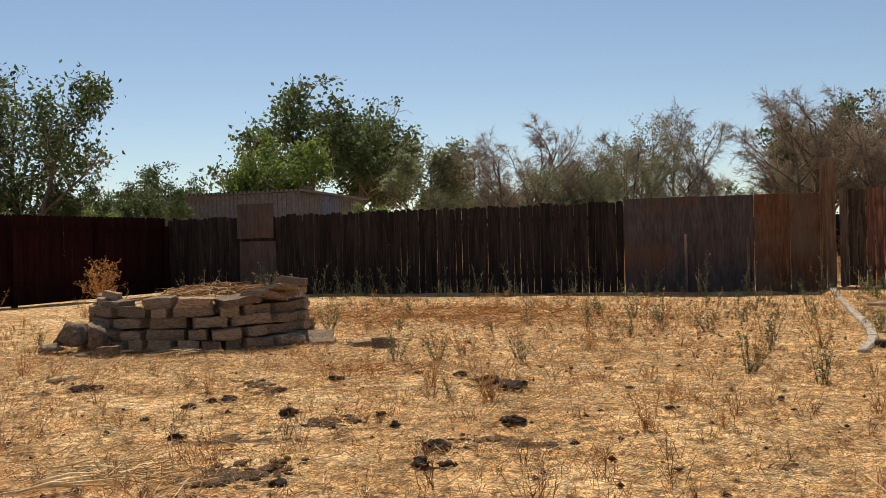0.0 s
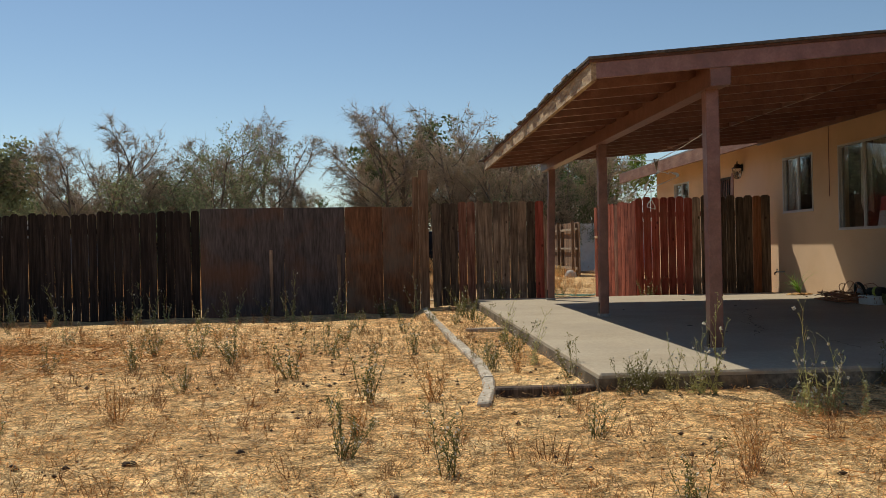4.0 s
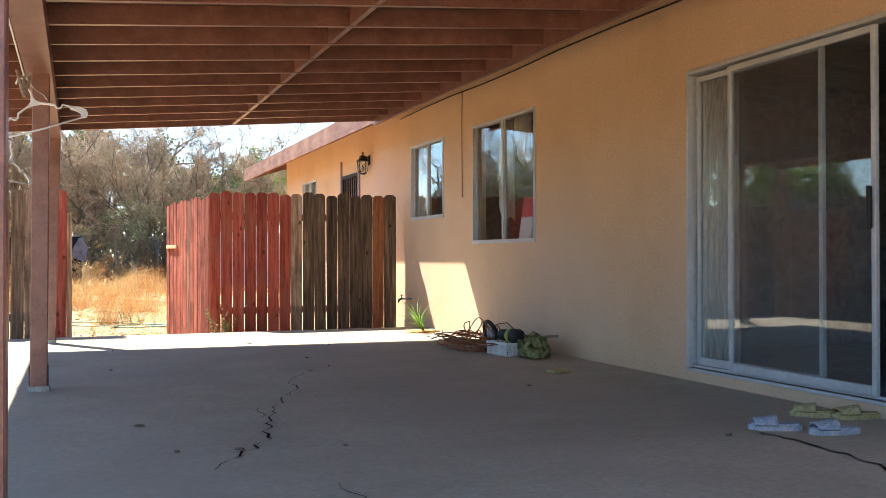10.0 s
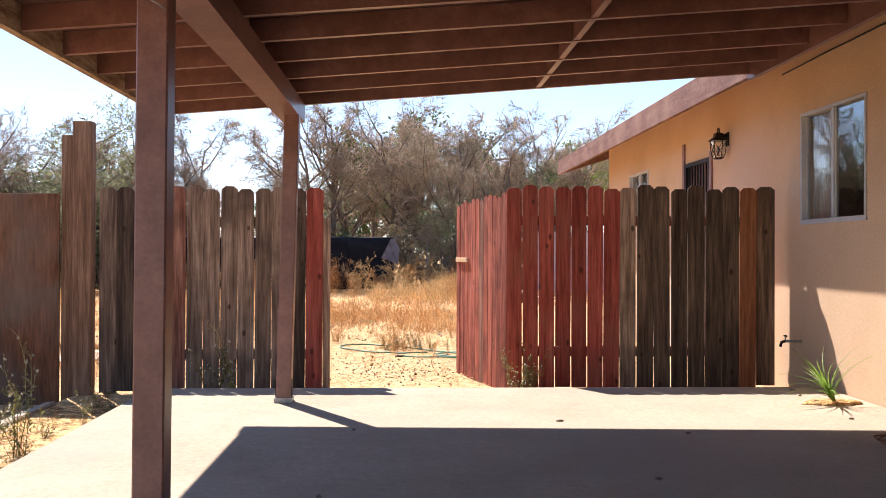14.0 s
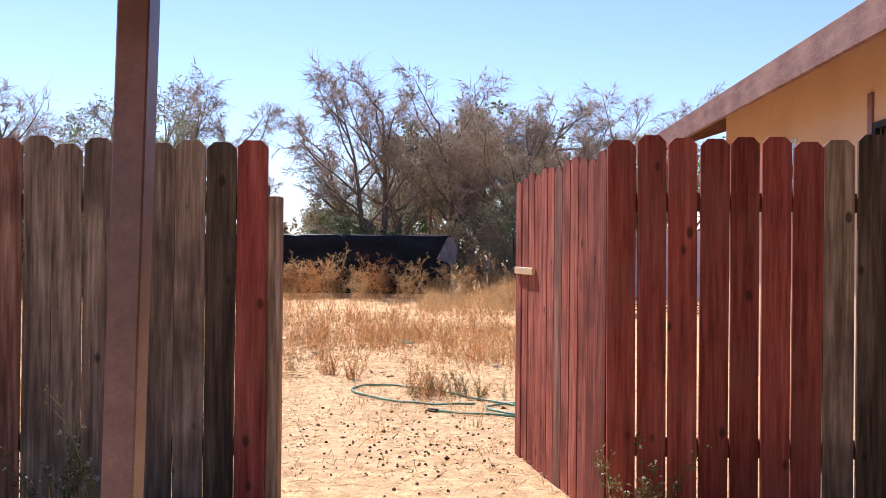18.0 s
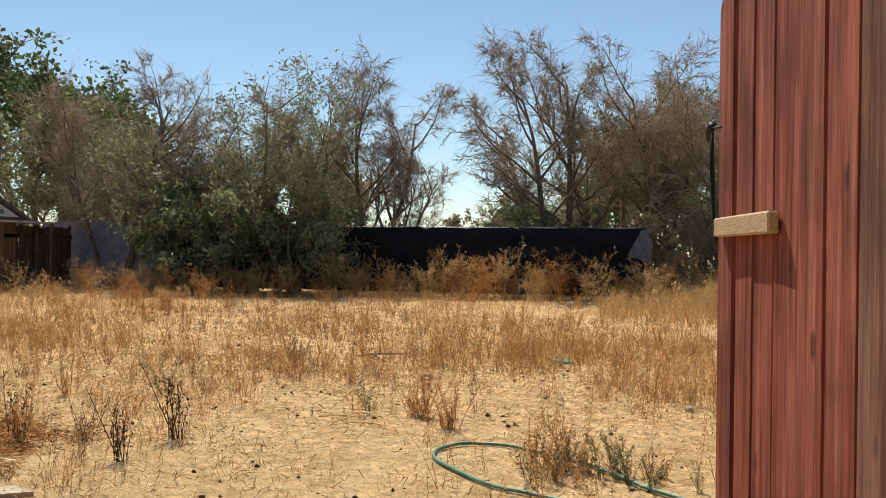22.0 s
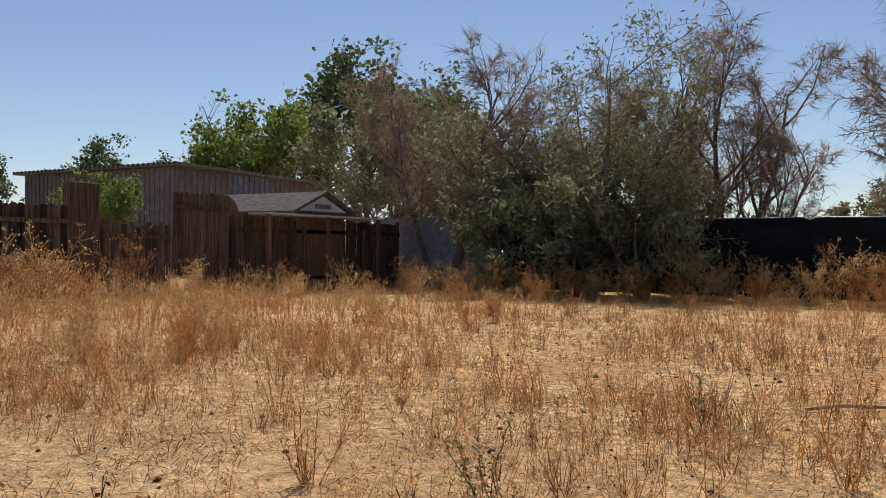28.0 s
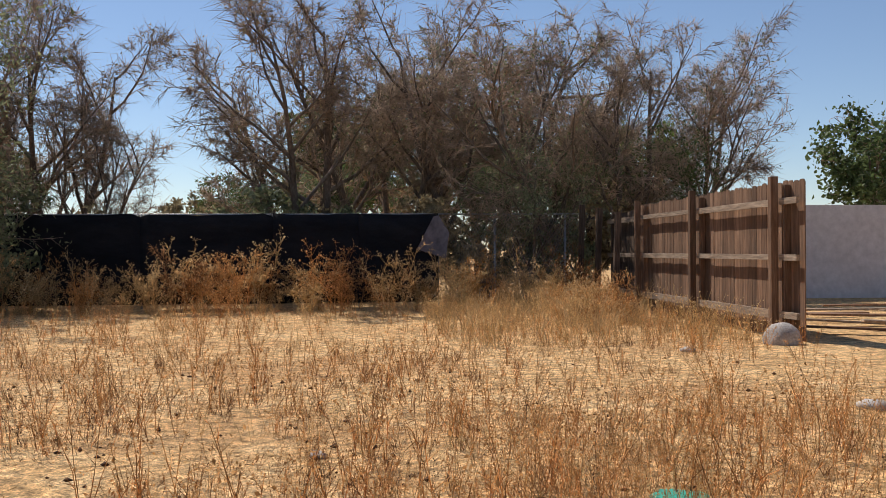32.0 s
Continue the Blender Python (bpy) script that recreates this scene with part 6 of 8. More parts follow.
# ---- plants ----
def prisms(p0, p1, r0, r1, sides=3):
    """Tapered rods from p0 to p1: corners and triangles."""
    p0, p1 = np.asarray(p0, float), np.asarray(p1, float)
    r0, r1 = np.asarray(r0, float)[:, None], np.asarray(r1, float)[:, None]
    d = p1 - p0
    d /= np.maximum(np.linalg.norm(d, axis=1, keepdims=True), 1e-9)
    ref = np.where(np.abs(d[:, 2:3]) < 0.9, np.array([[0.0, 0, 1]]), np.array([[1.0, 0, 0]]))
    u = np.cross(d, ref)
    u /= np.linalg.norm(u, axis=1, keepdims=True)
    v = np.cross(d, u)
    ang = [k * math.tau / sides for k in range(sides)]
    verts = np.stack([p0 + (u * math.cos(a) + v * math.sin(a)) * r0 for a in ang] + [p1 + (u * math.cos(a) + v * math.sin(a)) * r1 for a in ang], axis=1)
    base = (np.arange(len(p0)) * 2 * sides)[:, None]
    tri = []
    for k in range(sides):
        j = (k + 1) % sides
        tri += [[k, j, sides + j], [k, sides + j, sides + k]]
    faces = (base[:, :, None] + np.array(tri)[None]).reshape(-1, 3)
    return verts.reshape(-1, 3), faces


def spikes(p0, p1, r0):
    """Thin three-sided twigs that run out to a point."""
    p0, p1 = np.asarray(p0, float), np.asarray(p1, float)
    n = len(p0)
    v, _ = prisms(p0, p1, r0, np.zeros(n))
    v = v.reshape(n, 6, 3)[:, :4]
    faces = ((np.arange(n) * 4)[:, None, None] + np.array([[0, 1, 3], [1, 2, 3], [2, 0, 3]])[None]).reshape(-1, 3)
    return v.reshape(-1, 3), faces


def leaves(c, size, aspect, rs, droop=0.0):
    """Small folded leaves round the points c."""
    n = len(c)
    u = rs.normal(size=(n, 3))
    u[:, 2] -= droop
    u /= np.linalg.norm(u, axis=1, keepdims=True)
    v = np.cross(u, rs.normal(size=(n, 3)))
    v /= np.linalg.norm(v, axis=1, keepdims=True)
    s = size * rs.uniform(0.6, 1.4, size=(n, 1))
    w_ = np.cross(u, v)
    verts = np.stack([c, c + u * s * 0.55 + v * s * aspect + w_ * s * 0.12, c + u * s, c + u * s * 0.55 - v * s * aspect + w_ * s * 0.12], axis=1)
    base = (np.arange(n) * 4)[:, None, None]
    faces = (base + np.array([[0, 1, 2], [0, 2, 3]])[None]).reshape(-1, 3)
    return verts.reshape(-1, 3), faces


def merge(pieces):
    vs, fs, o = [], [], 0
    for v, f in pieces:
        vs.append(v)
        fs.append(f + o)
        o += len(v)
    return np.vstack(vs), np.vstack(fs)


def skeleton_of(rng, h, stems, lean, counts, ratio, droop, curl, base_r):
    """Grows limbs level by level. Returns the limbs of each level as lists of (p0, p1, r0, r1)."""
    levels = [[] for _ in range(len(counts) + 1)]

    def limb(p, d, length, r, level):
        segs = (5, 5, 3, 2)[level]
        pts = [p]
        for k in range(segs):
            d = (d + Vector((rng.uniform(-1, 1), rng.uniform(-1, 1), rng.uniform(-1, 1))) * curl[level] + Vector((0, 0, droop[level]))).normalized()
            q = pts[-1] + d * (length / segs)
            ra, rb = r * (1 - 0.8 * k / segs), r * (1 - 0.8 * (k + 1) / segs)
            levels[level].append((pts[-1], q, ra, rb))
            pts.append(q)
        if level < len(counts):
            for i in range(counts[level]):
                t = 0.25 + 0.75 * (i + rng.random()) / counts[level]
                s = min(segs - 1, int(t * segs))
                q = pts[s].lerp(pts[s + 1], t * segs - s)
                side = d.cross(Vector((rng.uniform(-1, 1), rng.uniform(-1, 1), rng.uniform(-1, 1)))).normalized()
                nd = ((pts[s + 1] - pts[s]).normalized() * 0.75 + side * rng.uniform(0.5, 1.0)).normalized()
                limb(q, nd, length * ratio[level] * rng.uniform(0.6, 1.25) * (1.15 - 0.45 * t), max(0.004, r * 0.5 * (1.1 - 0.6 * t)), level + 1)

    for k in range(stems):
        a = k * math.tau / stems + rng.uniform(-0.5, 0.5)
        d = Vector((math.cos(a) * lean, math.sin(a) * lean, 1)).normalized()
        limb(Vector((0.08 * math.cos(a) * (stems > 1), 0.08 * math.sin(a) * (stems > 1), -0.15)), d, h * rng.uniform(0.5, 0.66), base_r * rng.uniform(0.7, 1.1), 0)
    return levels


def tree_meshes(seed, h, style):
    rng, rs = random.Random(seed), np.random.RandomState(seed)
    spec = {  # stems, lean, counts, ratios, droop, curl, radius, leaves, leaf size, aspect, twig leaf droop
        "sparse": (4, 0.46, (9, 8, 6), (0.45, 0.46, 0.42), (0.05, 0.1, 0.06, -0.02), (0.16, 0.2, 0.24, 0.28), 0.1, 3400, 0.06, 0.2, 0.5),
        "bare": (3, 0.38, (8, 7, 6), (0.45, 0.46, 0.4), (0.06, 0.1, 0.06, 0.02), (0.14, 0.2, 0.22, 0.25), 0.085, 900, 0.05, 0.25, 0.2),
        "olive": (5, 0.5, (7, 6, 6), (0.5, 0.5, 0.45), (0.04, 0.04, 0.0, -0.08), (0.16, 0.2, 0.25, 0.25), 0.09, 8000, 0.11, 0.16, 0.2),
        "shrub": (5, 0.7, (5, 4, 5), (0.6, 0.55, 0.5), (0.02, 0.02, 0.0, -0.05), (0.2, 0.22, 0.25, 0.25), 0.07, 3800, 0.3, 0.25, 0.1),
        "leafy": (2, 0.35, (8, 7, 6), (0.6, 0.55, 0.5), (0.06, 0.04, 0.0, -0.02), (0.14, 0.2, 0.25, 0.25), 0.14, 10500, 0.145, 0.33, 0.2),
        "airy": (3, 0.45, (7, 6, 6), (0.55, 0.5, 0.45), (0.06, 0.05, 0.0, -0.05), (0.18, 0.22, 0.25, 0.25), 0.13, 8000, 0.125, 0.25, 0.3),
    }[style]
    st, lean, counts, ratio, droop, curl, br, nleaf, ls, asp, ld = spec
    lv = skeleton_of(rng, h, st, lean, counts, ratio, droop, curl, br * h / 7)
    arr = [[np.array([[*s[0]] for s in L]), np.array([[*s[1]] for s in L]), np.array([s[2] for s in L]), np.array([s[3] for s in L])] for L in lv]
    if style in ("leafy", "airy"):
        mid = (arr[3][0] + arr[3][1]) / 2
        mu, sd = mid.mean(axis=0), mid.std(axis=0)
        for L in (2, 3):
            keep = (((arr[L][1] - mu) / sd) ** 2).sum(axis=1) < 5.6
            arr[L] = [v[keep] for v in arr[L]]
    wood = merge([prisms(*arr[0], sides=7), prisms(*arr[1], sides=5)])
    twigs = merge([prisms(*arr[2], sides=3), prisms(arr[3][0][::2], arr[3][1][::2], np.maximum(arr[3][2][::2], 0.007), np.maximum(arr[3][3][::2], 0.006)), spikes(arr[3][0][1::2], arr[3][1][1::2], np.maximum(arr[3][2][1::2], 0.007))])
    a, b = arr[3][0], arr[3][1]
    if style in ("sparse", "bare"):
        nf = 9000 if style == "sparse" else 6200
        q0, q1 = np.vstack((arr[2][0], a, a)), np.vstack((arr[2][1], b, b))
        pk, tt = rs.randint(0, len(q0), nf), rs.uniform(0, 1, size=(nf, 1))
        o = q0[pk] * (1 - tt) + q1[pk] * tt
        dd = q1[pk] - q0[pk]
        dd /= np.maximum(np.linalg.norm(dd, axis=1, keepdims=True), 1e-6)
        dd = dd * 0.75 + rs.normal(scale=0.38, size=(nf, 3)) - np.array([[0, 0, 0.12]])
        twigs = merge([twigs, spikes(o, o + dd * rs.uniform(0.12, 0.4, size=(nf, 1)), np.full(nf, 0.0055))])
    pick = rs.randint(0, len(a), nleaf)
    t = rs.uniform(0, 1, size=(nleaf, 1))
    c = a[pick] * (1 - t) + b[pick] * t + rs.normal(scale=0.05 if style in ("sparse", "bare") else (0.17 if style in ("leafy", "airy") else 0.12), size=(nleaf, 3))
    if style in ("leafy", "airy"):
        q = (c - c.mean(axis=0)) / c.std(axis=0)
        bulge = np.sin(q[:, 0] * 3.1 + seed) * np.cos(q[:, 1] * 2.7) + np.sin(q[:, 2] * 3.7 + q[:, 0])
        c = c[(q ** 2).sum(axis=1) < 5.6 + 1.9 * bulge]
    leaf_key = {"sparse": "leaf_brown", "bare": "leaf_brown", "olive": "leaf_olive", "shrub": "leaf_olive", "leafy": "leaf_light", "airy": "leaf_light"}[style]
    return (tris_mesh("trunk", *wood, M["bark"]), tris_mesh("branches", *twigs, M["twig"]), tris_mesh("leaves", *leaves(c, ls, asp, rs, ld), M[leaf_key]), leaf_key)


PROTO = {}


def tree(style, variant, x, y, h, rz, label, leaf=None, tilt=0.0, name="tree", group=""):
    key = (style, variant)
    if key not in PROTO:
        PROTO[key] = tree_meshes(100 + 17 * variant + len(style) * 7, 7.0, style)
    tr, tw, lf, lk = PROTO[key]
    if leaf and leaf != lk:
        k2 = (style, variant, leaf)
        if k2 not in PROTO:
            PROTO[k2] = lf.copy()
            PROTO[k2].materials.clear()
            PROTO[k2].materials.append(M[leaf])
        lf = PROTO[k2]
    top = max(v.co.z for v in tr.vertices) * 1.12 if (style, variant, "top") not in PROTO else PROTO[(style, variant, "top")]
    PROTO[(style, variant, "top")] = top
    s = h / top
    th = thing(name, label, "tree", pose(x, y, -0.05, tilt, 0, rz) @ Matrix.Scale(s, 4), group=group)
    part("trunk", tr, None, th)
    tagged(part("branchwork", tw, None, th, "fine bare brown twigs" if style in ("sparse", "bare") else ""), kind="stuff")
    tagged(part("crown", lf, None, th), kind="stuff")
    return th


B = "half-bare brown tree with fine twigs and sparse leaves behind the fence"
for style, variant, x, y, h, rz, label, leaf, tilt in (
        ("sparse", 0, -4.9, 48.3, 7.8, 20, B, None, 0), ("bare", 0, -3.6, 47.5, 5.2, 140, B, None, 8), ("sparse", 1, 1.3, 48.5, 8.2, 60, B, None, 0), 
        ("sparse", 2, 3.4, 49.5, 8.6, 110, B, None, 0), ("sparse", 0, 5.6, 48.0, 9.0, 190, B, "leaf_olive", 6), ("sparse", 1, 7.6, 47.0, 7.4, 250, B, "leaf_olive", 12),
        ("bare", 1, 9.0, 46.5, 7.8, 80, B, None, 10)) + (("sparse", 2, 10.9, 48.0, 7.2, 300, B, "leaf_olive", 10), ("bare", 0, -11.3, 44.2, 7.6, 75, "bare thin-branched tree at the field corner", None, 0), ("sparse", 1, -12.4, 46.0, 6.2, 15, B, None, 0),
        ("olive", 0, -6.9, 43.4, 6.9, 0, "dense grey-green olive tree in front of the fence", None, 0), ("sparse", 2, -10.2, 46.6, 6.6, 120, B, None, 0), ("olive", 0, -5.4, 43.6, 4.6, 210, "low grey-green olive tree in front of the fence", None, 0),
        ("bare", 1, -6.6, 46.0, 7.9, 33, B, None, 0), ("olive", 1, 6.3, 45.6, 3.6, 40, "grey-green shrubby tree behind the chain link", None, 0), ("olive", 0, 9.6, 47.2, 4.4, 300, "dark shrubby tree behind the board fence", "leaf_dark", 0),
        ("olive", 1, -1.2, 66.0, 5.0, 70, "distant grey-green tree beyond the cloth fence", "leaf_dark", 0), ("leafy", 0, 0.6, 72.0, 6.0, 50, "distant green tree beyond the cloth fence", "leaf_olive", 0), ("leafy", 1, -4.0, 78.0, 6.0, 90, "distant green tree beyond the cloth fence", "leaf_dark", 0), ("leafy", 1, 4.0, 70.0, 7.0, 10, "distant green tree beyond the cloth fence", "leaf_dark", 0),
        ("leafy", 1, 7.4, 92.0, 15.2, 0, "tall dark green tree far behind the fence", "leaf_dark", 0), ("leafy", 0, 1.6, 92.5, 12.6, 60, "tall dark green tree far behind the fence", "leaf_dark", 0), ("leafy", 0, 14.0, 78.0, 9.0, 0, "distant dark green tree beyond the house", "leaf_dark", 0)):
    tree(style, variant, x, y, h, rz, label, leaf, tilt)
for style, variant, x, y, h, rz, label, leaf in (
        ("leafy", 0, -32.9, 58.0, 9.6, 0, "leafy light green tree behind the barn", None), ("leafy", 1, -38.6, 76.5, 18.4, 40, "tall dark green tree far behind the barn", "leaf_dark"),
        ("leafy", 0, -35.2, 75.5, 14.6, 100, "tall dark green tree far behind the barn", "leaf_dark"), ("leafy", 1, -22.4, 60.0, 5.6, 310, "green tree beyond the back fence", "leaf_olive"), ("leafy", 0, -19.0, 58.0, 4.8, 130, "green tree beyond the back fence", "leaf_dark"), ("shrub", 0, -8.4, 43.0, 3.4, 0, "dense low olive shrub in front of the fence", None), ("shrub", 1, -6.8, 42.9, 3.0, 50, "dense low olive shrub in front of the fence", None), ("shrub", 1, -5.3, 43.4, 2.6, 150, "dense low olive shrub in front of the fence", None), ("leafy", 1, -15.5, 58.0, 6.0, 200, "green tree beyond the fence", None), ("leafy", 0, -12.0, 62.0, 6.5, 90, "green tree beyond the fence", "leaf_dark"), ("airy", 0, -33.6, 35.0, 10.8, 10, "tall airy dark green tree beyond the fence", "leaf_dark"),
        ("leafy", 0, -31.6, 36.5, 4.8, 200, "low dark green tree beyond the fence", "leaf_dark")) + (("leafy", 1, -35.0, 33.0, 5.6, 20, "low dark green tree beyond the fence", "leaf_dark"), ("airy", 1, -37.0, 33.0, 10.0, 70, "tall airy green tree beyond the fence", "leaf_dark"), ("airy", 0, -40.0, 29.0, 9.0, 150, "airy green tree beyond the fence", "leaf_dark"), ("leafy", 1, -36.0, 42.0, 4.8, 0, "low green tree beyond the fence", None),
        ("leafy", 0, -30.5, 40.5, 4.9, 60, "low dark green tree beyond the fence", "leaf_dark"),
        ("leafy", 1, -40.0, 55.0, 8.0, 50, "green tree behind the barn", "leaf_dark"), ("leafy", 0, -35.0, 58.0, 7.4, 140, "green tree behind the barn", None), ("leafy", 1, -46.0, 25.0, 7.5, 0, "dark green tree beyond the fence", "leaf_dark"),
        ("leafy", 0, -25.0, 30.5, 2.9, 10, "low green shrub beyond the fence", None), ("leafy", 1, -30.0, 30.5, 3.6, 80, "low green shrub beyond the fence", None), ("leafy", 0, -16.0, 36.4, 3.0, 0, "small bright green shrub beyond the broken fence", None),
        ("leafy", 0, -18.2, 50.0, 7.3, 250, "tall grey-green tree beside the barn", "leaf_olive"), ("olive", 1, -16.2, 47.5, 4.2, 30, "grey-green shrubby tree behind the block wall", None),
        ("leafy", 0, 16.6, 48.5, 5.2, 0, "dark green citrus tree over the white wall", "leaf_dark"), ("olive", 1, 19.5, 49.0, 5.0, 90, "dark green citrus tree over the white wall", "leaf_dark"), ("leafy", 0, 20.7, 90.0, 11.5, 0, "light green tree far behind the house", None)):
    tree(style, variant, x, y, h, rz, label, leaf)


rng = random.Random(12)
for k in range(11):
    tree("shrub", k % 2, -5.2 + k * 1.3 + rng.uniform(-0.3, 0.3), rng.uniform(46.3, 48.5), rng.uniform(1.7, 3.0), rng.uniform(0, 360), "low grey-brown undergrowth shrub behind the cloth fence", ("leaf_brown", "leaf_olive")[k % 2], name="shrub", group="undergrowth behind the fence")


def palm(x, y, h, crown, label):
    rng = random.Random(int(h * 10))
    th = thing("palm_tree", label, "palm", pose(x, y, 0))
    part("trunk", tb([(0, 0, -0.2), (0.1, 0, h * 0.4), (0.05, 0.05, h * 0.75), (0, 0, h)], [0.28, 0.2, 0.17, 0.2], 10), M["bark"], th)
    for k in range(34):
        bm = bmesh.new()
        a, el = k * 2.4, rng.uniform(-0.9, 1.2)
        d = Vector((math.cos(a) * math.cos(el), math.sin(a) * math.cos(el), math.sin(el)))
        side = d.cross(Vector((0, 0, 1))).normalized()
        for s in range(-5, 6):
            e = (d + side * s * 0.16).normalized()
            p = d * crown * 0.45
            q = p + e * crown * 0.55
            q.z -= 0.12 * crown + 0.02 * abs(s)
            n_ = e.cross(Vector((0.2, 0.1, 1))).normalized() * 0.05 * crown
            vs = [bm.verts.new(Vector((0, 0, h)) + c) for c in (p * 0.9, p + (q - p) * 0.4 + n_, q, p + (q - p) * 0.4 - n_)]
            bm.faces.new(vs)
        tube(bm, [Vector((0, 0, h)), Vector((0, 0, h)) + d * crown * 0.45], 0.03, 3, False)
        part("frond", bm, M["leaf_dark"] if el > -0.4 else M["leaf_brown"], th)


palm(-52.9, 51.2, 12.6, 2.1, "tall slender fan palm with a round crown")

# ---- weeds of the yard ----
def weed_meshes(seed, h, branches, leafy, dry=False):
    rng, rs = random.Random(seed), np.random.RandomState(seed)
    segs, tw, tips, nodes = [], [], [], []
    for s in range(rng.randint(6, 10)):
        a, l = rng.uniform(0, math.tau), rng.uniform(0.1, 0.75 if h < 0.6 else 0.45)
        d = Vector((math.cos(a) * l, math.sin(a) * l, 1)).normalized()
        p, hh = Vector((rng.uniform(-0.04, 0.04), rng.uniform(-0.04, 0.04), -0.03)), h * rng.uniform(0.35, 1.05)
        for k in range(4):
            d = (d + Vector((rng.uniform(-1, 1), rng.uniform(-1, 1), 0.3)) * 0.12).normalized()
            q = p + d * hh / 4
            segs.append((p, q, 0.0036 * (1 - k / 6), 0.0036 * (1 - (k + 1) / 6)))
            if k > 0:
                nodes.append(q)
            for b in range(branches + (k > 0)):
                e = (d * 0.9 + Vector((rng.uniform(-1, 1), rng.uniform(-1, 1), rng.uniform(-0.1, 0.7))) * 0.8).normalized()
                ln = h * rng.uniform(0.06, 0.22)
                o = p.lerp(q, rng.uniform(0.2, 1))
                tw.append((o, o + e * ln, 0.0024))
                nodes += [o + e * ln * 0.5, o + e * ln]
                tips.append(o + e * ln)
            p = q
        tips.append(p)
    arr = [np.array([[*s[i]] for s in segs]) for i in (0, 1)] + [np.array([s[i] for s in segs]) for i in (2, 3)]
    ta = [np.array([[*s[i]] for s in tw]) for i in (0, 1)] + [np.array([s[2] for s in tw])]
    nd = np.array([[*p] for p in nodes])
    c = nd[rs.randint(0, len(nd), leafy)] + rs.normal(scale=0.008, size=(leafy, 3))
    tp = np.array([[*p] for p in tips])[::3]
    seeds = np.repeat(tp, 2, axis=0) + rs.normal(scale=0.003, size=(len(tp) * 2, 3))
    fol, fl = leaves(c, 0.023, 0.18, rs), leaves(seeds, 0.015, 0.4, rs)
    me = tris_mesh("foliage", *merge([fol, fl]), M["brush" if dry == "brush" else ("dry" if dry else "weed")])
    me.materials.append(M["brush" if dry == "brush" else ("gold" if dry else "seed")])
    me.polygons.foreach_set("material_index", np.r_[np.zeros(len(fol[1]), dtype=np.int32), np.ones(len(fl[1]), dtype=np.int32)])
    return tris_mesh("stalk", *merge([prisms(*arr), spikes(*ta)]), M["brush" if dry == "brush" else "dry" if dry else ("pale_weed" if h > 0.6 else "weed")]), me


def stalk_meshes(seed, h):
    """A tall thin weed: zigzag stems, forked side shoots, white seed balls and buds at their tips."""
    rng, rs = random.Random(seed), np.random.RandomState(seed)
    segs, tw, balls, buds, low = [], [], [], [], []
    for s in range(rng.randint(3, 5)):
        a, l = rng.uniform(0, math.tau), rng.uniform(0.05, 0.4)
        d = Vector((math.cos(a) * l, math.sin(a) * l, 1)).normalized()
        p, hh = Vector((rng.uniform(-0.05, 0.05), rng.uniform(-0.05, 0.05), -0.03)), h * (1.0 if s == 0 else rng.uniform(0.3, 0.85))
        for k in range(8):
            d = (d + Vector((rng.uniform(-1, 1), rng.uniform(-1, 1), 0.25)) * 0.16).normalized()
            q = p + d * hh / 8
            segs.append((p, q, 0.0042 * (1 - k / 11), 0.0042 * (1 - (k + 1) / 11)))
            if k < 4:
                low += [p.lerp(q, rng.random()) for _ in range(3)]
            if k > 1:
                for b in range(rng.randint(1, 2)):
                    e = (d * 0.9 + Vector((rng.uniform(-1, 1), rng.uniform(-1, 1), 0.2)) * 0.75).normalized()
                    o, ln = p.lerp(q, rng.random()), hh * rng.uniform(0.06, 0.2)
                    m_ = o + e * ln * 0.6
                    segs.append((o, m_, 0.0024, 0.0018))
                    for f in range(2):
                        e2 = (e + Vector((rng.uniform(-1, 1), rng.uniform(-1, 1), 0.5)) * 0.5).normalized()
                        t_ = m_ + e2 * ln * rng.uniform(0.3, 0.6)
                        tw.append((m_, t_, 0.0018))
                        (balls if rng.random() < 0.13 else buds).append(t_)
            p = q
        buds.append(p)
    arr = [np.array([[*s[i]] for s in segs]) for i in (0, 1)] + [np.array([s[i] for s in segs]) for i in (2, 3)]
    ta = [np.array([[*s[i]] for s in tw]) for i in (0, 1)] + [np.array([s[2] for s in tw])]
    bd, lw = np.array([[*p] for p in buds]), np.array([[*p] for p in low])
    bl = np.repeat(np.array([[*p] for p in (balls or buds[:2])]), 26, axis=0)
    fol = merge([leaves(np.repeat(bd, 2, axis=0), 0.014, 0.22, rs), leaves(np.repeat(lw, 2, axis=0), 0.045, 0.12, rs)])
    fl = leaves(bl, 0.014, 0.35, rs)
    me = tris_mesh("foliage", *merge([fol, fl]), M["pale_weed"])
    me.materials.append(M["seed"])
    me.polygons.foreach_set("material_index", np.r_[np.zeros(len(fol[1]), dtype=np.int32), np.ones(len(fl[1]), dtype=np.int32)])
    return tris_mesh("stalk", *merge([prisms(*arr), spikes(*ta)]), M["pale_weed"]), me


WEEDS = {"green": [weed_meshes(s, 0.4, 2, 260) for s in (1, 2, 3, 4)], "tall": [stalk_meshes(s, 0.72) for s in (5, 6, 7, 15)], "dry": [weed_meshes(s, 0.36, 3, 150, True) for s in (8, 9, 10)], "brush": [weed_meshes(s, 0.4, 1, 40, "brush") for s in (11, 12)]}


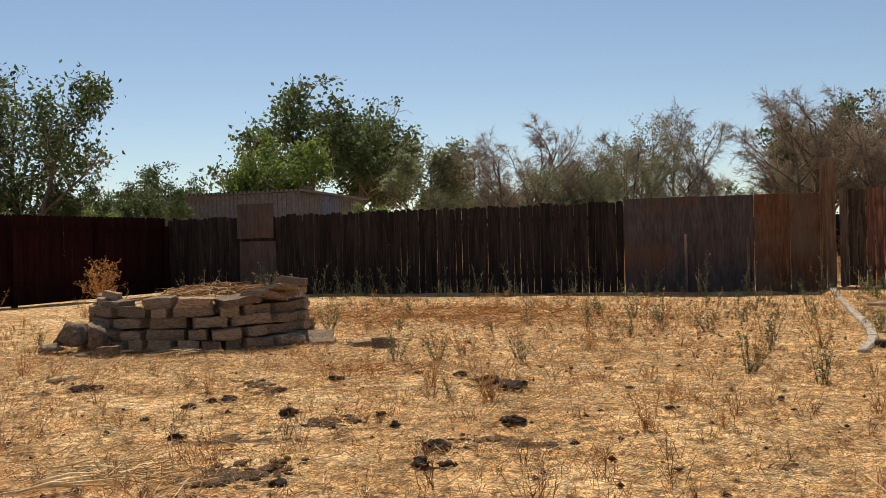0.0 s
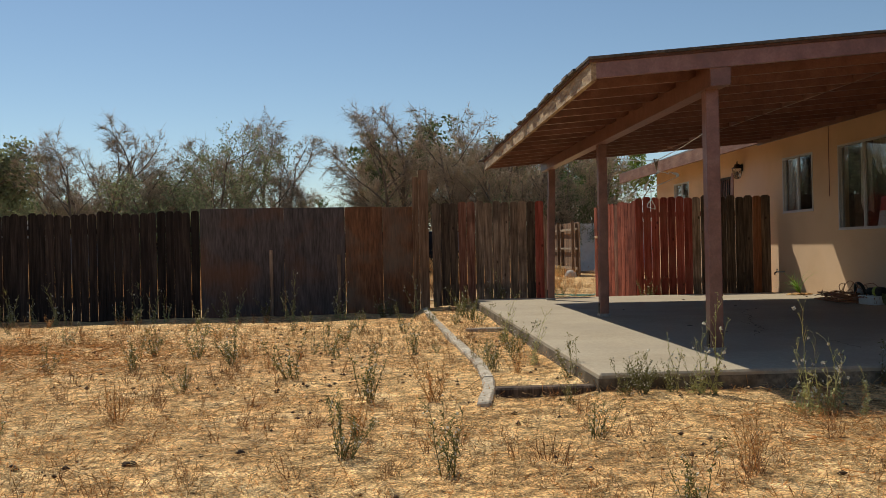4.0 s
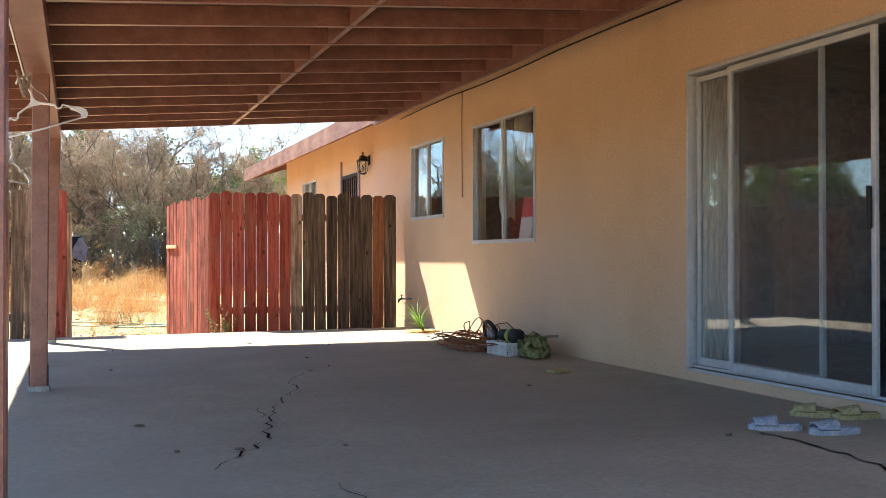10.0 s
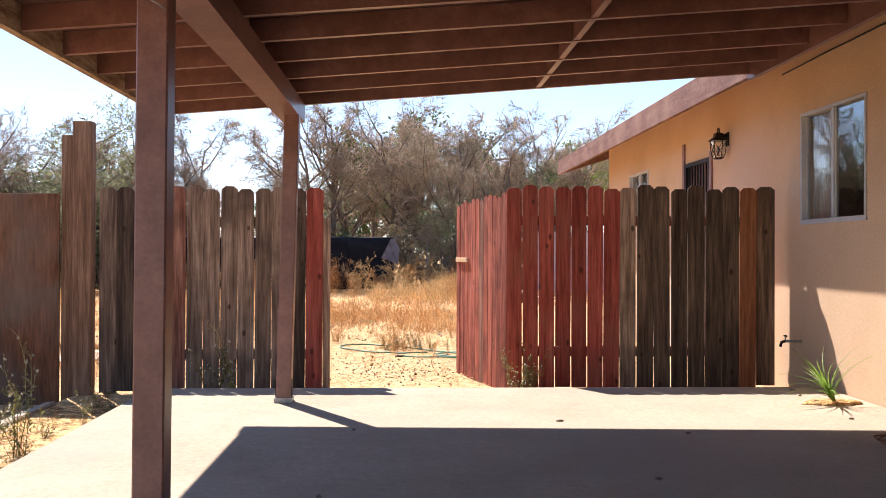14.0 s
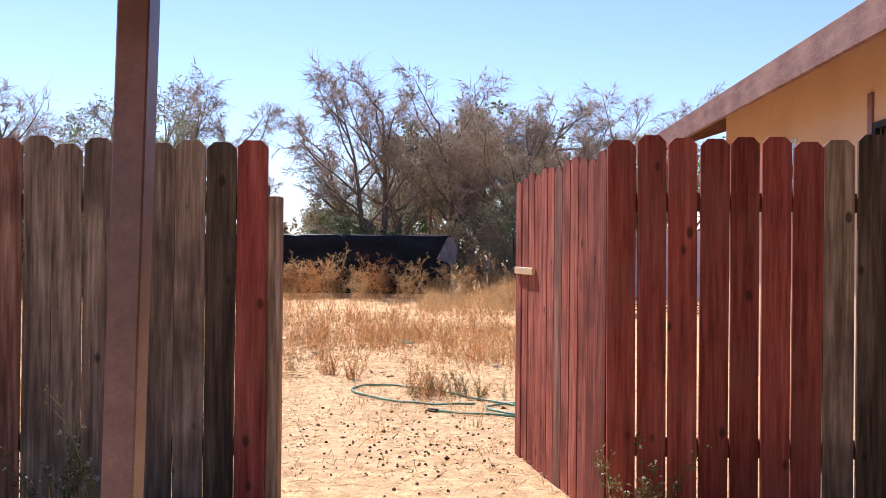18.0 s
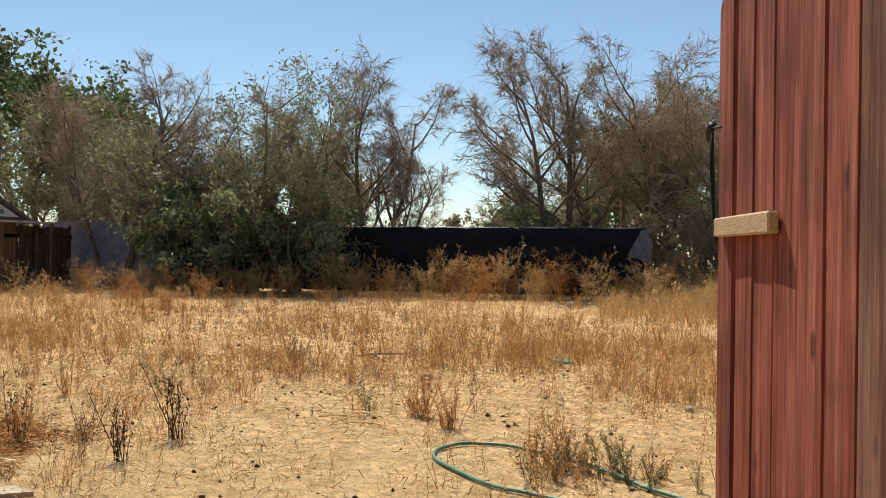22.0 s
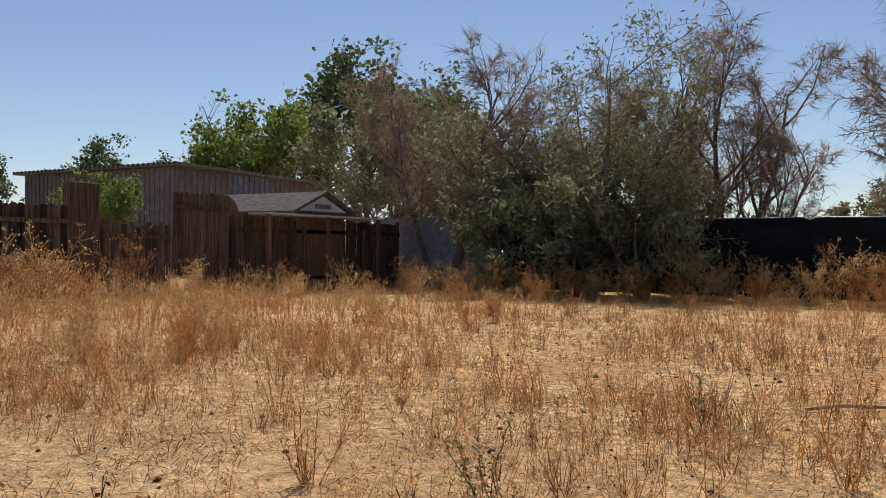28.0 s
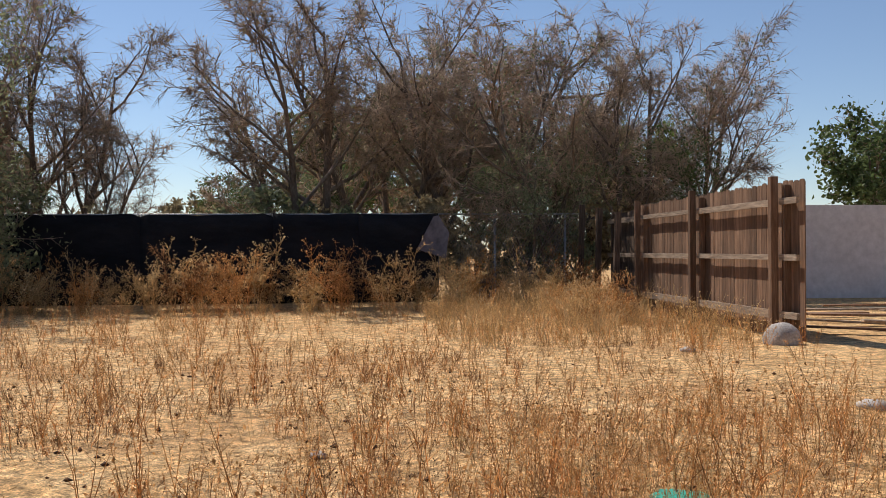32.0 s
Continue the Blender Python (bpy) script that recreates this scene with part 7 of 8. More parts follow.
def weed(kind, variant, x, y, size, rz, z=None, label="", group=""):
    st, lf = WEEDS[kind][variant % len(WEEDS[kind])]
    labels = {"green": "grey-green weed with small leaves growing from the straw", "tall": "tall thin weed with pale seed heads", "dry": "dry brown weed standing in the straw", "brush": "dark dead weed stalks"}
    th = thing("weed", label or labels[kind], "weed", pose(x, y, ground_z(x, y) if z is None else z, 0, 0, rz) @ Matrix.Scale(size, 4), group=group or "weeds in the yard")
    tagged(part("stalk", st, None, th), kind="stuff")
    tagged(part("foliage", lf, None, th), kind="stuff")


rng = random.Random(77)
for k in range(95):  # scattered over the yard, thicker towards the patio
    x, y = rng.uniform(-5.5, 2.4) if rng.random() < 0.75 else rng.uniform(-12, 1), rng.uniform(5.0, 18.8)
    if (x - PX) ** 2 + (y - PY) ** 2 < 2.9 or (x < 0.5 and y < 10.5 and rng.random() < 0.75):
        continue
    weed("dry" if rng.random() < 0.4 else "green", k, x, y, rng.uniform(0.35, 0.8), rng.uniform(0, 360))
for x, y, s, kd in ((1.48, 9.6, 1.0, "dry"), (1.35, 15.3, 0.9, "green"), (0.99, 8.32, 0.8, "dry"), (0.97, 7.84, 0.8, "green"), (2.82, 7.41, 0.8, "dry"), (-0.87, 8.15, 0.9, "green"),
                    (-2.09, 8.26, 0.9, "green"), (-1.64, 8.16, 0.9, "green"), (-1.17, 6.82, 0.8, "dry"), (-0.55, 6.27, 0.9, "dry"), (0.97, 7.92, 0.8, "green"), (1.45, 7.49, 0.9, "green"), (0.56, 5.59, 0.7, "dry"), (-0.48, 9.04, 0.8, "dry"),  (0.38, 10.92, 1.1, "green"), (-0.75, 12.61, 1.1, "green"), (-0.36, 12.3, 1.1, "green"), (0.57, 12.53, 0.9, "green"), (-1.09, 11.66, 0.9, "green"), (1.01, 9.61, 1.1, "green"), (1.4, 12.47, 0.9, "green"), (-1.23, 12.96, 0.9, "green")):
    weed(kd, int(abs(x) * 10), x, y, s, x * 70)
for k in range(56):  # along the fence
    x = rng.uniform(-12.5, 1.9)
    weed("tall" if k % 3 else "green", k, x, rng.uniform(18.7, 19.6), rng.uniform(0.6, 1.1), rng.uniform(0, 360), label="thin weed with pale seed heads at the foot of the fence", group="weeds along the fence")
for x, y, s, kd in ((2.57, 10.36, 0.9, "green"), (2.43, 11.3, 0.7, "tall"), (2.38, 12.42, 1.1, "green"), (2.43, 13.4, 0.8, "tall"), (2.34, 15.8, 1.0, "green"), (2.29, 17.2, 1.2, "green"), (2.84, 9.23, 0.8, "green"), (3.7, 8.6, 0.84, "tall"), (3.61, 8.66, 0.62, "tall"), (3.76, 8.64, 0.6, "tall"), (3.87, 8.71, 0.66, "tall"), (3.95, 8.52, 0.42, "tall"), (4.16, 8.42, 0.46, "tall"), (4.2, 8.44, 0.36, "tall"), (4.93, 8.49, 0.9, "tall"), (4.96, 8.52, 0.62, "tall"), (5.08, 8.16, 0.5, "tall"), (5.12, 8.2, 0.42, "tall"), (3.27, 9.25, 0.92, "tall")) + ((3.2, 9.3, 0.6, "tall"), (3.15, 9.27, 0.5, "tall"), (3.06, 9.35, 0.55, "tall"), (6.1, 8.6, 0.45, "tall"), (6.15, 8.5, 0.4, "tall"), (2.88, 9.32, 0.8, "green"), (2.7, 9.28, 0.7, "green"), (3.05, 9.36, 0.6, "green"),
                      (4.75, 9.36, 1.0, "green"), (4.8, 9.38, 1.0, "green"), (4.95, 9.4, 1.05, "green"), (5.1, 9.34, 1.0, "green"), (5.25, 9.3, 0.9, "green"), (5.0, 9.26, 0.9, "green"), (5.35, 9.2, 0.9, "green"), (4.55, 9.4, 0.8, "green"), (6.4, 8.29, 0.8, "green"), (7.1, 8.01, 0.9, "green"), (2.2, 10.83, 0.7, "dry")):
    weed(kd, int(x * 10), x, y, s, x * 77, label="tall grey-green weed with seed heads by the slab edge", group="weeds by the slab")
for k in range(130):  # thicket in the shade by the house
    weed("green", k, rng.uniform(5.6, 8.0), 9.46 - rng.random() ** 1.6 * 0.62, rng.uniform(0.5, 0.82), rng.uniform(0, 360), z=0.04, label="dense green weed in the shade beside the house", group="weeds by the house")
for k in range(10):
    weed("green", k, rng.uniform(1.95, 2.5), rng.uniform(10.5, 19.2), rng.uniform(0.5, 0.9), rng.uniform(0, 360), group="weeds by the slab")
weed("green", 2, 5.72, 19.5, 1.1, 0,  label="leafy grey-green weed growing at the hinge of the gate")
weed("green", 1, 5.62, 19.45, 0.95, 90,  label="leafy grey-green weed growing at the hinge of the gate")
weed("green", 0, 3.0, 19.5, 1.2, 30,  label="grey weed at the foot of the picket fence")
weed("tall", 0, 3.15, 19.5, 0.9, 30,  label="grey weed at the foot of the picket fence")
for x, y, s in ((-11.95, 13.0, 1.3), (-8.9, 17.2, 1.8), (-8.6, 17.3, 1.6), (-9.15, 17.3, 1.4), (-4.0, 10.6, 1.0)):
    weed("dry" if s == 1.3 else "green", int(-x), x, y, s, 40, label="tall weed behind the stone ring")
for k in range(16):
    x, y = 4.35 + 0.9 * rng.random(), 23.72 + 0.5 * rng.random()
    weed("dry" if k % 4 == 0 else "green", k, x, y, 0.4 + 0.3 * rng.random(), x * 99, label="low bushy weed growing beside the hose", group="weeds by the hose")
for k, (x, y) in enumerate(((4.42, 24.2), (4.5, 24.14), (4.56, 24.24), (4.62, 24.12), (4.36, 24.14), (3.67, 25.05), (3.62, 25.1), (3.35, 25.45), (3.4, 25.4), (3.28, 25.5))):
    weed("dry", k, x, y, 0.75 + 0.12 * (k % 3), x * 99, label="low bushy dry weed growing beside the hose", group="weeds by the hose")
for x, y in ((4.75, 23.9), (5.15, 23.95)):
    solid("dug_soil", CLODS[int(x * 10) % 5], None, "dark loose soil under the weeds beside the hose", "soil", "stuff", group="dark soil by the hose", m=pose(x, y, ground_z(x, y) - 0.01, 0, 0, x * 90) @ Matrix.Diagonal((0.42, 0.42, 0.06, 1)))
# bright grass tuft against the wall
bm = bmesh.new()
rng = random.Random(3)
for k in range(22):
    a, l, hgt_ = rng.uniform(0, math.tau), rng.uniform(0.12, 0.42), rng.uniform(0.25, 0.5)
    prev = None
    for i in range(7):
        t = i / 6
        p = Vector((math.cos(a) * l * t * t, math.sin(a) * l * t * t, hgt_ * (t - 0.45 * t * t * (l / 0.3))))
        s = Vector((-math.sin(a), math.cos(a), 0)) * 0.008 * (1 - t * 0.9)
        cur = [bm.verts.new(p - s), bm.verts.new(p + s)]
        if prev:
            bm.faces.new((prev[0], prev[1], cur[1], cur[0]))
        prev = cur
bmesh.ops.solidify(bm, geom=bm.faces[:], thickness=0.001)
solid("grass_tuft", bm, M["grass"], "bright green grass tuft growing at the foot of the wall", "grass", m=pose(7.82, 18.06, SLAB, 0, -28, 0) @ Matrix.Scale(1.3, 4))
solid("slab_gap_soil", lump_mesh("slab_gap_soil", 0.22, 0.1, 0.03, M["dirt"], 6.0, 0.3), None, "strip of soil in a gap of the slab", "soil", "stuff", m=pose(7.8, 18.1, SLAB))

# ---- dry weeds of the field, straw ----
rs = np.random.RandomState(5)


def dry_plant(seed, h, n_st, n_br, spread, segs=2, thick=0.0019, flakes=0):
    r = np.random.RandomState(seed)
    p0, p1, a0, a1, t0, t1 = [], [], [], [], [], []
    for s in range(n_st):
        d = np.array([r.normal() * spread, r.normal() * spread, 1.0])
        p, hh = np.array([r.normal() * 0.05, r.normal() * 0.05, -0.02]), h * r.uniform(0.45, 1.0)
        for k in range(segs):
            d = d + r.normal(size=3) * 0.14
            d /= np.linalg.norm(d)
            q = p + d * hh / segs
            p0.append(p), p1.append(q), a0.append(thick * (1 - 0.3 * k)), a1.append(thick * (0.8 - 0.3 * k))
            for b in range(n_br):
                e = d + r.normal(size=3) * 0.5
                e /= np.linalg.norm(e)
                o = p + (q - p) * r.uniform(0.15, 1)
                t0.append(o), t1.append(o + e * hh * r.uniform(0.1, 0.26))
            p = q
    out = [prisms(p0, p1, a0, a1), spikes(t0, t1, np.full(len(t0), thick * 0.75))]
    if flakes:
        tt = np.array(t1)
        out.append(leaves(tt[r.randint(0, len(tt), flakes)] + r.normal(scale=0.012, size=(flakes, 3)), 0.015, 0.3, r))
    return merge(out)


def scatter(name, protos, xy, sizes, material, label, category):
    pieces = []
    which = rs.randint(0, len(protos), len(xy))
    rot = rs.uniform(0, math.tau, len(xy))
    zs = np.array([ground_z(x, y) for x, y in xy])
    for k, (v, f) in enumerate(protos):
        sel = np.where(which == k)[0]
        if not len(sel):
            continue
        c, s = np.cos(rot[sel])[:, None], np.sin(rot[sel])[:, None]
        sz = sizes[sel][:, None]
        X = (v[None, :, 0] * c - v[None, :, 1] * s) * sz + xy[sel, 0][:, None]
        Y = (v[None, :, 0] * s + v[None, :, 1] * c) * sz + xy[sel, 1][:, None]
        Z = v[None, :, 2] * sz + zs[sel][:, None]
        allv = np.stack([X, Y, Z], axis=2).reshape(-1, 3)
        allf = (f[None] + (np.arange(len(sel)) * len(v))[:, None, None]).reshape(-1, 3)
        pieces.append((allv, allf))
    return solid(name, tris_mesh(name, *merge(pieces), material), None, label, category, "stuff")


def field_points(n, fn, x0, x1, y0, y1):
    out = []
    while len(out) < n:
        x, y = rs.uniform(x0, x1), rs.uniform(y0, y1)
        if rs.uniform() < fn(x, y):
            out.append((x, y))
    return np.array(out)


def in_pad(x, y):
    return (-0.4 < x < 1.1 and 22.5 < y < 23.85) or (1.4 < x < 2.1 and 22.4 < y < 23.0)


def density(x, y):
    d = 0.42 + 1.0 * noise.noise(Vector((x * 0.45, y * 0.45, 3.3))) + 0.6 * noise.noise(Vector((x * 1.4, y * 1.4, 8.3)))
    if x > 3.2 and y < 26.5:
        d *= 0.16
    if y < 25 and x > 1:
        d *= 0.45
    if x > 5.5 and y < 34:
        d *= 0.3
    trail = 5.1 - 0.95 * (y - 19.8) if y < 21.8 else 3.2 - 0.22 * (y - 21.8)
    if in_pad(x, y) or (abs(x - trail) < 0.4 and y < 26):
        d = 0
    return d


FIELD = [dry_plant(s, 0.4, 5, 4, 0.24, thick=0.0017, flakes=44) for s in range(6)]
THIN = [dry_plant(20 + s, 0.4, 5, 4, 0.26, thick=0.0021, flakes=36) for s in range(4)]
for n, key, lab in ((1500, "dry", "dense reddish-brown dry weeds standing in the field"), (800, "gold", "golden dry weeds standing among the reddish ones in the field"), (130, "brush", "dark dead stalks standing among the dry weeds")):
    xy = field_points(n, density, -7.0, 6.5, 21.0, 31.0)
    scatter("field_weeds", FIELD, xy, rs.uniform(0.34, 0.95, len(xy)) * np.where(rs.uniform(size=len(xy)) < 0.08, 1.35, 1.0), M[key], lab, "weeds")
xy = field_points(1150, density, -12.8, 7.2, 26.0, 39.0)
scatter("field_weeds", THIN, xy, rs.uniform(0.6, 1.5, len(xy)), M["dry"], "reddish-brown dry weeds further out in the field", "weeds")
xy = field_points(520, lambda x, y: 0.35 + 0.9 * noise.noise(Vector((x * 0.5, y * 0.5, 2.2))) + 0.05 * (y - 36), -12.8, 7.4, 35.0, 43.8)
scatter("field_weeds", THIN, xy, rs.uniform(0.5, 1.15, len(xy)), M["gold"], "golden dry weeds at the far side of the field", "weeds")
xy = field_points(420, lambda x, y: 0.55 + 0.8 * noise.noise(Vector((x, y, 2.9))), 3.6, 7.5, 35.6, 43.5)
scatter("field_weeds", THIN, xy, rs.uniform(0.7, 1.7, len(xy)), M["gold"], "golden dry weeds before the board fence", "weeds")
xy = field_points(600, lambda x, y: 0.9, -12.8, -7.0, 21.0, 35.0)
scatter("field_weeds", THIN, xy, rs.uniform(1.0, 2.0, len(xy)), M["gold"], "golden dry weeds along the dark fence", "weeds")
xy = field_points(1700, lambda x, y: (0.45 + 0.8 * noise.noise(Vector((x * 0.6, y * 0.6, 6.1)))) if (x - PX) ** 2 + (y - PY) ** 2 > 2.9 else 0, -9.0, 4.5, 2.2, 18.8)
xy = np.array([(x, y) for x, y in xy if not (x > 2.45 and y > 8.6)])
TUFT = [dry_plant(60 + s, 0.4, 8, 3, 0.42, thick=0.0045, flakes=14) for s in range(5)]
scatter("yard_tufts", TUFT, xy, rs.uniform(0.14, 0.46, len(xy)), M["tuft"], "small reddish dry tufts among the straw of the yard", "weeds")
xy = field_points(900, density, -6.0, 6.0, 21.2, 36.0)
scatter("field_tufts", TUFT, xy, rs.uniform(0.2, 0.5, len(xy)), M["tuft"], "low reddish dry tufts among the weeds of the field", "weeds")


def bush_mesh(seed):
    """A dry umbel weed: fanning bent stems, forked side shoots, a small star of rays at every tip."""
    r = np.random.RandomState(seed)
    p0, p1, a0, a1, t0, t1 = [], [], [], [], [], []

    def star(q, e, size):
        for _ in range(6):
            w = e * 0.6 + r.normal(size=3) * 0.55
            t0.append(q), t1.append(q + w / np.linalg.norm(w) * size * r.uniform(0.6, 1.2))

    for s in range(10):
        a, o = r.uniform(0, math.tau), r.uniform(0.05, 0.55)
        d = np.array([math.cos(a) * o, math.sin(a) * o, 1.0])
        p, hh = np.array([r.normal() * 0.07, r.normal() * 0.07, -0.03]), r.uniform(0.5, 1.0)
        for k in range(5):
            d = d + r.normal(size=3) * 0.16
            d /= np.linalg.norm(d)
            q = p + d * hh / 5
            p0.append(p), p1.append(q), a0.append(0.0055 * (1 - k / 7)), a1.append(0.0055 * (1 - (k + 1) / 7))
            for b in range(1 if k < 2 else 4):
                e = d * 0.7 + r.normal(size=3) * 0.5
                e /= np.linalg.norm(e)
                o_ = p + (q - p) * r.uniform()
                m_ = o_ + e * hh * r.uniform(0.09, 0.22)
                p0.append(o_), p1.append(m_), a0.append(0.003), a1.append(0.002)
                star(m_, e, 0.075)
            p = q
        star(p, d, 0.09)
    t1 = np.array(t1)
    n = 640
    return merge([prisms(p0, p1, a0, a1), spikes(t0, t1, np.full(len(t0), 0.0026)), leaves(t1[r.randint(0, len(t1), n)] + r.normal(scale=0.012, size=(n, 3)), 0.026, 0.34, r)])


BUSHES = [bush_mesh(50 + s) for s in range(4)]
BM = [tris_mesh("twig_mass", v, f, M[key]) for key in ("gold", "dry", "tuft") for v, f in BUSHES]
rng = random.Random(31)
for k in range(98):  # bushy golden weeds along the cloth and the board fence
    if k < 40:
        x, y, s = -5.5 + k * 0.3 + rng.uniform(-0.3, 0.3), rng.uniform(41.6, 43.9), rng.choice((rng.uniform(0.75, 0.95), rng.uniform(1.05, 1.5)))
    elif k < 64:
        x, y, s = rng.uniform(4.6, 7.2), rng.uniform(37.5, 43.5), rng.uniform(0.5, 0.95)
    else:
        x, y, s = (rng.uniform(-12.5, -5.5), rng.uniform(34.0, 42.5), rng.uniform(0.6, 1.1)) if k < 84 else (rng.uniform(-9.5, -4.6), rng.uniform(41.0, 42.3), rng.uniform(0.7, 1.1))
    th = thing("dry_bush", "golden dry bushy weed standing at the field's edge", "bush", pose(x, y, ground_z(x, y), 0, 0, rng.uniform(0, 360)) @ Matrix.Scale(s, 4), group="dry bushes along the fence")
    tagged(part("twig_mass", BM[(k * 7) % (12 if k % 3 == 0 else 8)], None, th), kind="stuff")
th = thing("dry_bush", "tall dry orange-brown weed behind the stone ring", "bush", pose(-10.83, 14.6, ground_z(-10.83, 14.6), 0, 0, 30) @ Matrix.Scale(1.15, 4))
tagged(part("twig_mass", BM[4], None, th), kind="stuff")
for k in range(20):  # low golden weeds in the middle of the field
    x, y, s = rng.uniform(-8.5, -2.6), rng.uniform(26.0, 34.0), rng.uniform(0.45, 0.75)
    th = thing("dry_bush", "low golden dry bushy weed standing in the field", "bush", pose(x, y, ground_z(x, y), 0, 0, rng.uniform(0, 360)) @ Matrix.Scale(s, 4), group="low dry bushes in the field")
    tagged(part("twig_mass", BM[(k * 5) % 8], None, th), kind="stuff")
for k in range(26):  # nearer to the west fence
    x, y, s = rng.uniform(-12.6, -8.5), rng.uniform(22.5, 34.0), rng.uniform(0.9, 1.5)
    th = thing("dry_bush", "golden dry bushy weed near the dark fence", "bush", pose(x, y, ground_z(x, y), 0, 0, rng.uniform(0, 360)) @ Matrix.Scale(s, 4), group="dry bushes along the fence")
    tagged(part("twig_mass", BM[(k * 5) % 12], None, th), kind="stuff")
for x, y, s, kd in ((1.25, 23.94, 1.3, "dry"), (1.18, 23.99, 1.2, "brush"), (2.14, 23.64, 1.2, "brush"), (2.13, 24.24, 1.4, "brush"), (1.65, 24.04, 0.8, "brush"), (0.87, 22.04, 1.1, "brush"), (-0.46, 24.04, 1.2, "green"), (-0.62, 24.14, 1.2, "dry"), (-1.26, 23.79, 1.2, "dry"), (1.3, 28.05, 0.8, "green"), (1.4, 27.8, 1.0, "brush"), (1.2, 28.15, 0.6, "green"), (1.55, 27.95, 0.6, "green"), (2.34, 26.84, 0.8, "dry"), (1.13, 25.84, 0.9, "green"), (2.94, 25.54, 0.7, "green"), (3.04, 26.74, 0.8, "dry"), (0.43, 25.54, 1.0, "dry"), (-1.07, 23.14, 1.1, "dry")):
    weed(kd, int(abs(x) * 10), x, y, s, x * 60, label="dark dead weed standing in the field", group="dead weeds in the field")


def straw_mesh(name, n, fn, x0, x1, y0, y1, length, label, r=0.004, rise=0.16, key="straw"):
    pts = field_points(n, fn, x0, x1, y0, y1)
    z = np.array([ground_z(x, y) for x, y in pts]) + 0.004 + 0.03 * rs.uniform(0, 1, n) ** 2
    a, l, tilt = rs.uniform(0, math.tau, n), length * rs.uniform(0.4, 1.5, n), rs.normal(scale=rise, size=n)
    c = np.c_[pts, z]
    d = np.c_[np.cos(a), np.sin(a), tilt] * l[:, None] / 2
    solid(name, tris_mesh(name, *spikes(c - d, c + d, np.full(n, r)), M[key]), None, label, "straw", "stuff")


straw_mesh("straw_litter", 92000, lambda x, y: (0.5 + 0.6 * noise.noise(Vector((x, y, 1)))) * (1.0 if y < 9 else 0.4), -6.5, 5.5, 1.2, 16.0, 0.065, "loose yellow straw littering the yard", 0.0021, 0.4)
straw_mesh("stubble", 52000, lambda x, y: (0.42 + 0.9 * noise.noise(Vector((x * 1.7, y * 1.7, 7)))) * (1.0 if y < 10 else 0.5), -6.5, 4.6, 1.2, 17.5, 0.04, "short reddish stubble standing in the straw", 0.0021, 1.1, "dry")
straw_mesh("long_straw", 1800, lambda x, y: 0.4 + 0.7 * noise.noise(Vector((x, y, 4))) + 0.5 * (x > 3 and y < 9), -6.5, 5.5, 1.2, 12.0, 0.3, "long pale straw stalks lying on the yard", 0.003)
straw_mesh("straw_mat", 5200, lambda x, y: max(math.exp(-((x + 3.4) / 2.0) ** 2 - ((y - 13.2) / 1.7) ** 2) * (0.6 + 0.9 * noise.noise(Vector((x * 1.6, y * 1.6, 3)))), 0.9 * math.exp(-((x + 2.07) / 0.3) ** 2 - ((y - 7.37) / 0.2) ** 2), 0.5 * math.exp(-((x - 4.2) / 0.9) ** 2 - ((y - 7.9) / 0.5) ** 2)), -7.0, 5.5, 6.5, 17.0, 0.2, "matted reddish stalks lying on the yard", 0.0032, 0.3, "dry")
straw_mesh("stalk_heap", 130, lambda x, y: math.exp(-((x + 1.67) / 0.28) ** 2 - ((y - 4.03) / 0.16) ** 2), -2.6, -0.8, 3.5, 4.6, 0.4, "heap of long pale stalks lying on the yard", 0.0034, 0.14)
straw_mesh("stalk_mat", 1500, lambda x, y: max(math.exp(-((x - 1.35) / 0.25) ** 2 - ((y - 23.3) / 0.45) ** 2), math.exp(-((x - 1.0) / 0.45) ** 2 - ((y - 24.1) / 0.2) ** 2), 0.5 * math.exp(-((x - 0.3) / 0.5) ** 2 - ((y - 24.3) / 0.25) ** 2)) * (0.0 if in_pad(x, y) else 1.0), -1.0, 2.4, 22.2, 25.0, 0.17, "matted brown stalks lying beside the broken pads", 0.003, 0.25, "dry")
straw_mesh("dead_rosette", 90, lambda x, y: math.exp(-((x - 1.5) / 0.22) ** 2 - ((y - 27.72) / 0.12) ** 2), 0.9, 2.1, 27.3, 28.2, 0.22, "sprawling pale stems of a dead weed in the field", 0.004, 0.9)
straw_mesh("field_litter", 26000, lambda x, y: 0.0 if in_pad(x, y) else (0.5 + 0.6 * noise.noise(Vector((x, y, 5)))) * (1.0 if y < 29 else 0.35), -5.0, 7.0, 20.2, 36.0, 0.065, "broken dry stems littering the field", 0.0026, 0.35)
straw_mesh("field_stubble", 30000, lambda x, y: 0.0 if in_pad(x, y) else (0.3 + 1.1 * noise.noise(Vector((x * 1.3, y * 1.3, 17)))) * (0.35 if x > 3.0 and y < 26.5 else 1.0) * (1.0 if y < 29 else 0.5), -6.0, 6.5, 20.6, 37.0, 0.036, "short reddish stubble standing in the field", 0.0024, 1.1, "tuft")
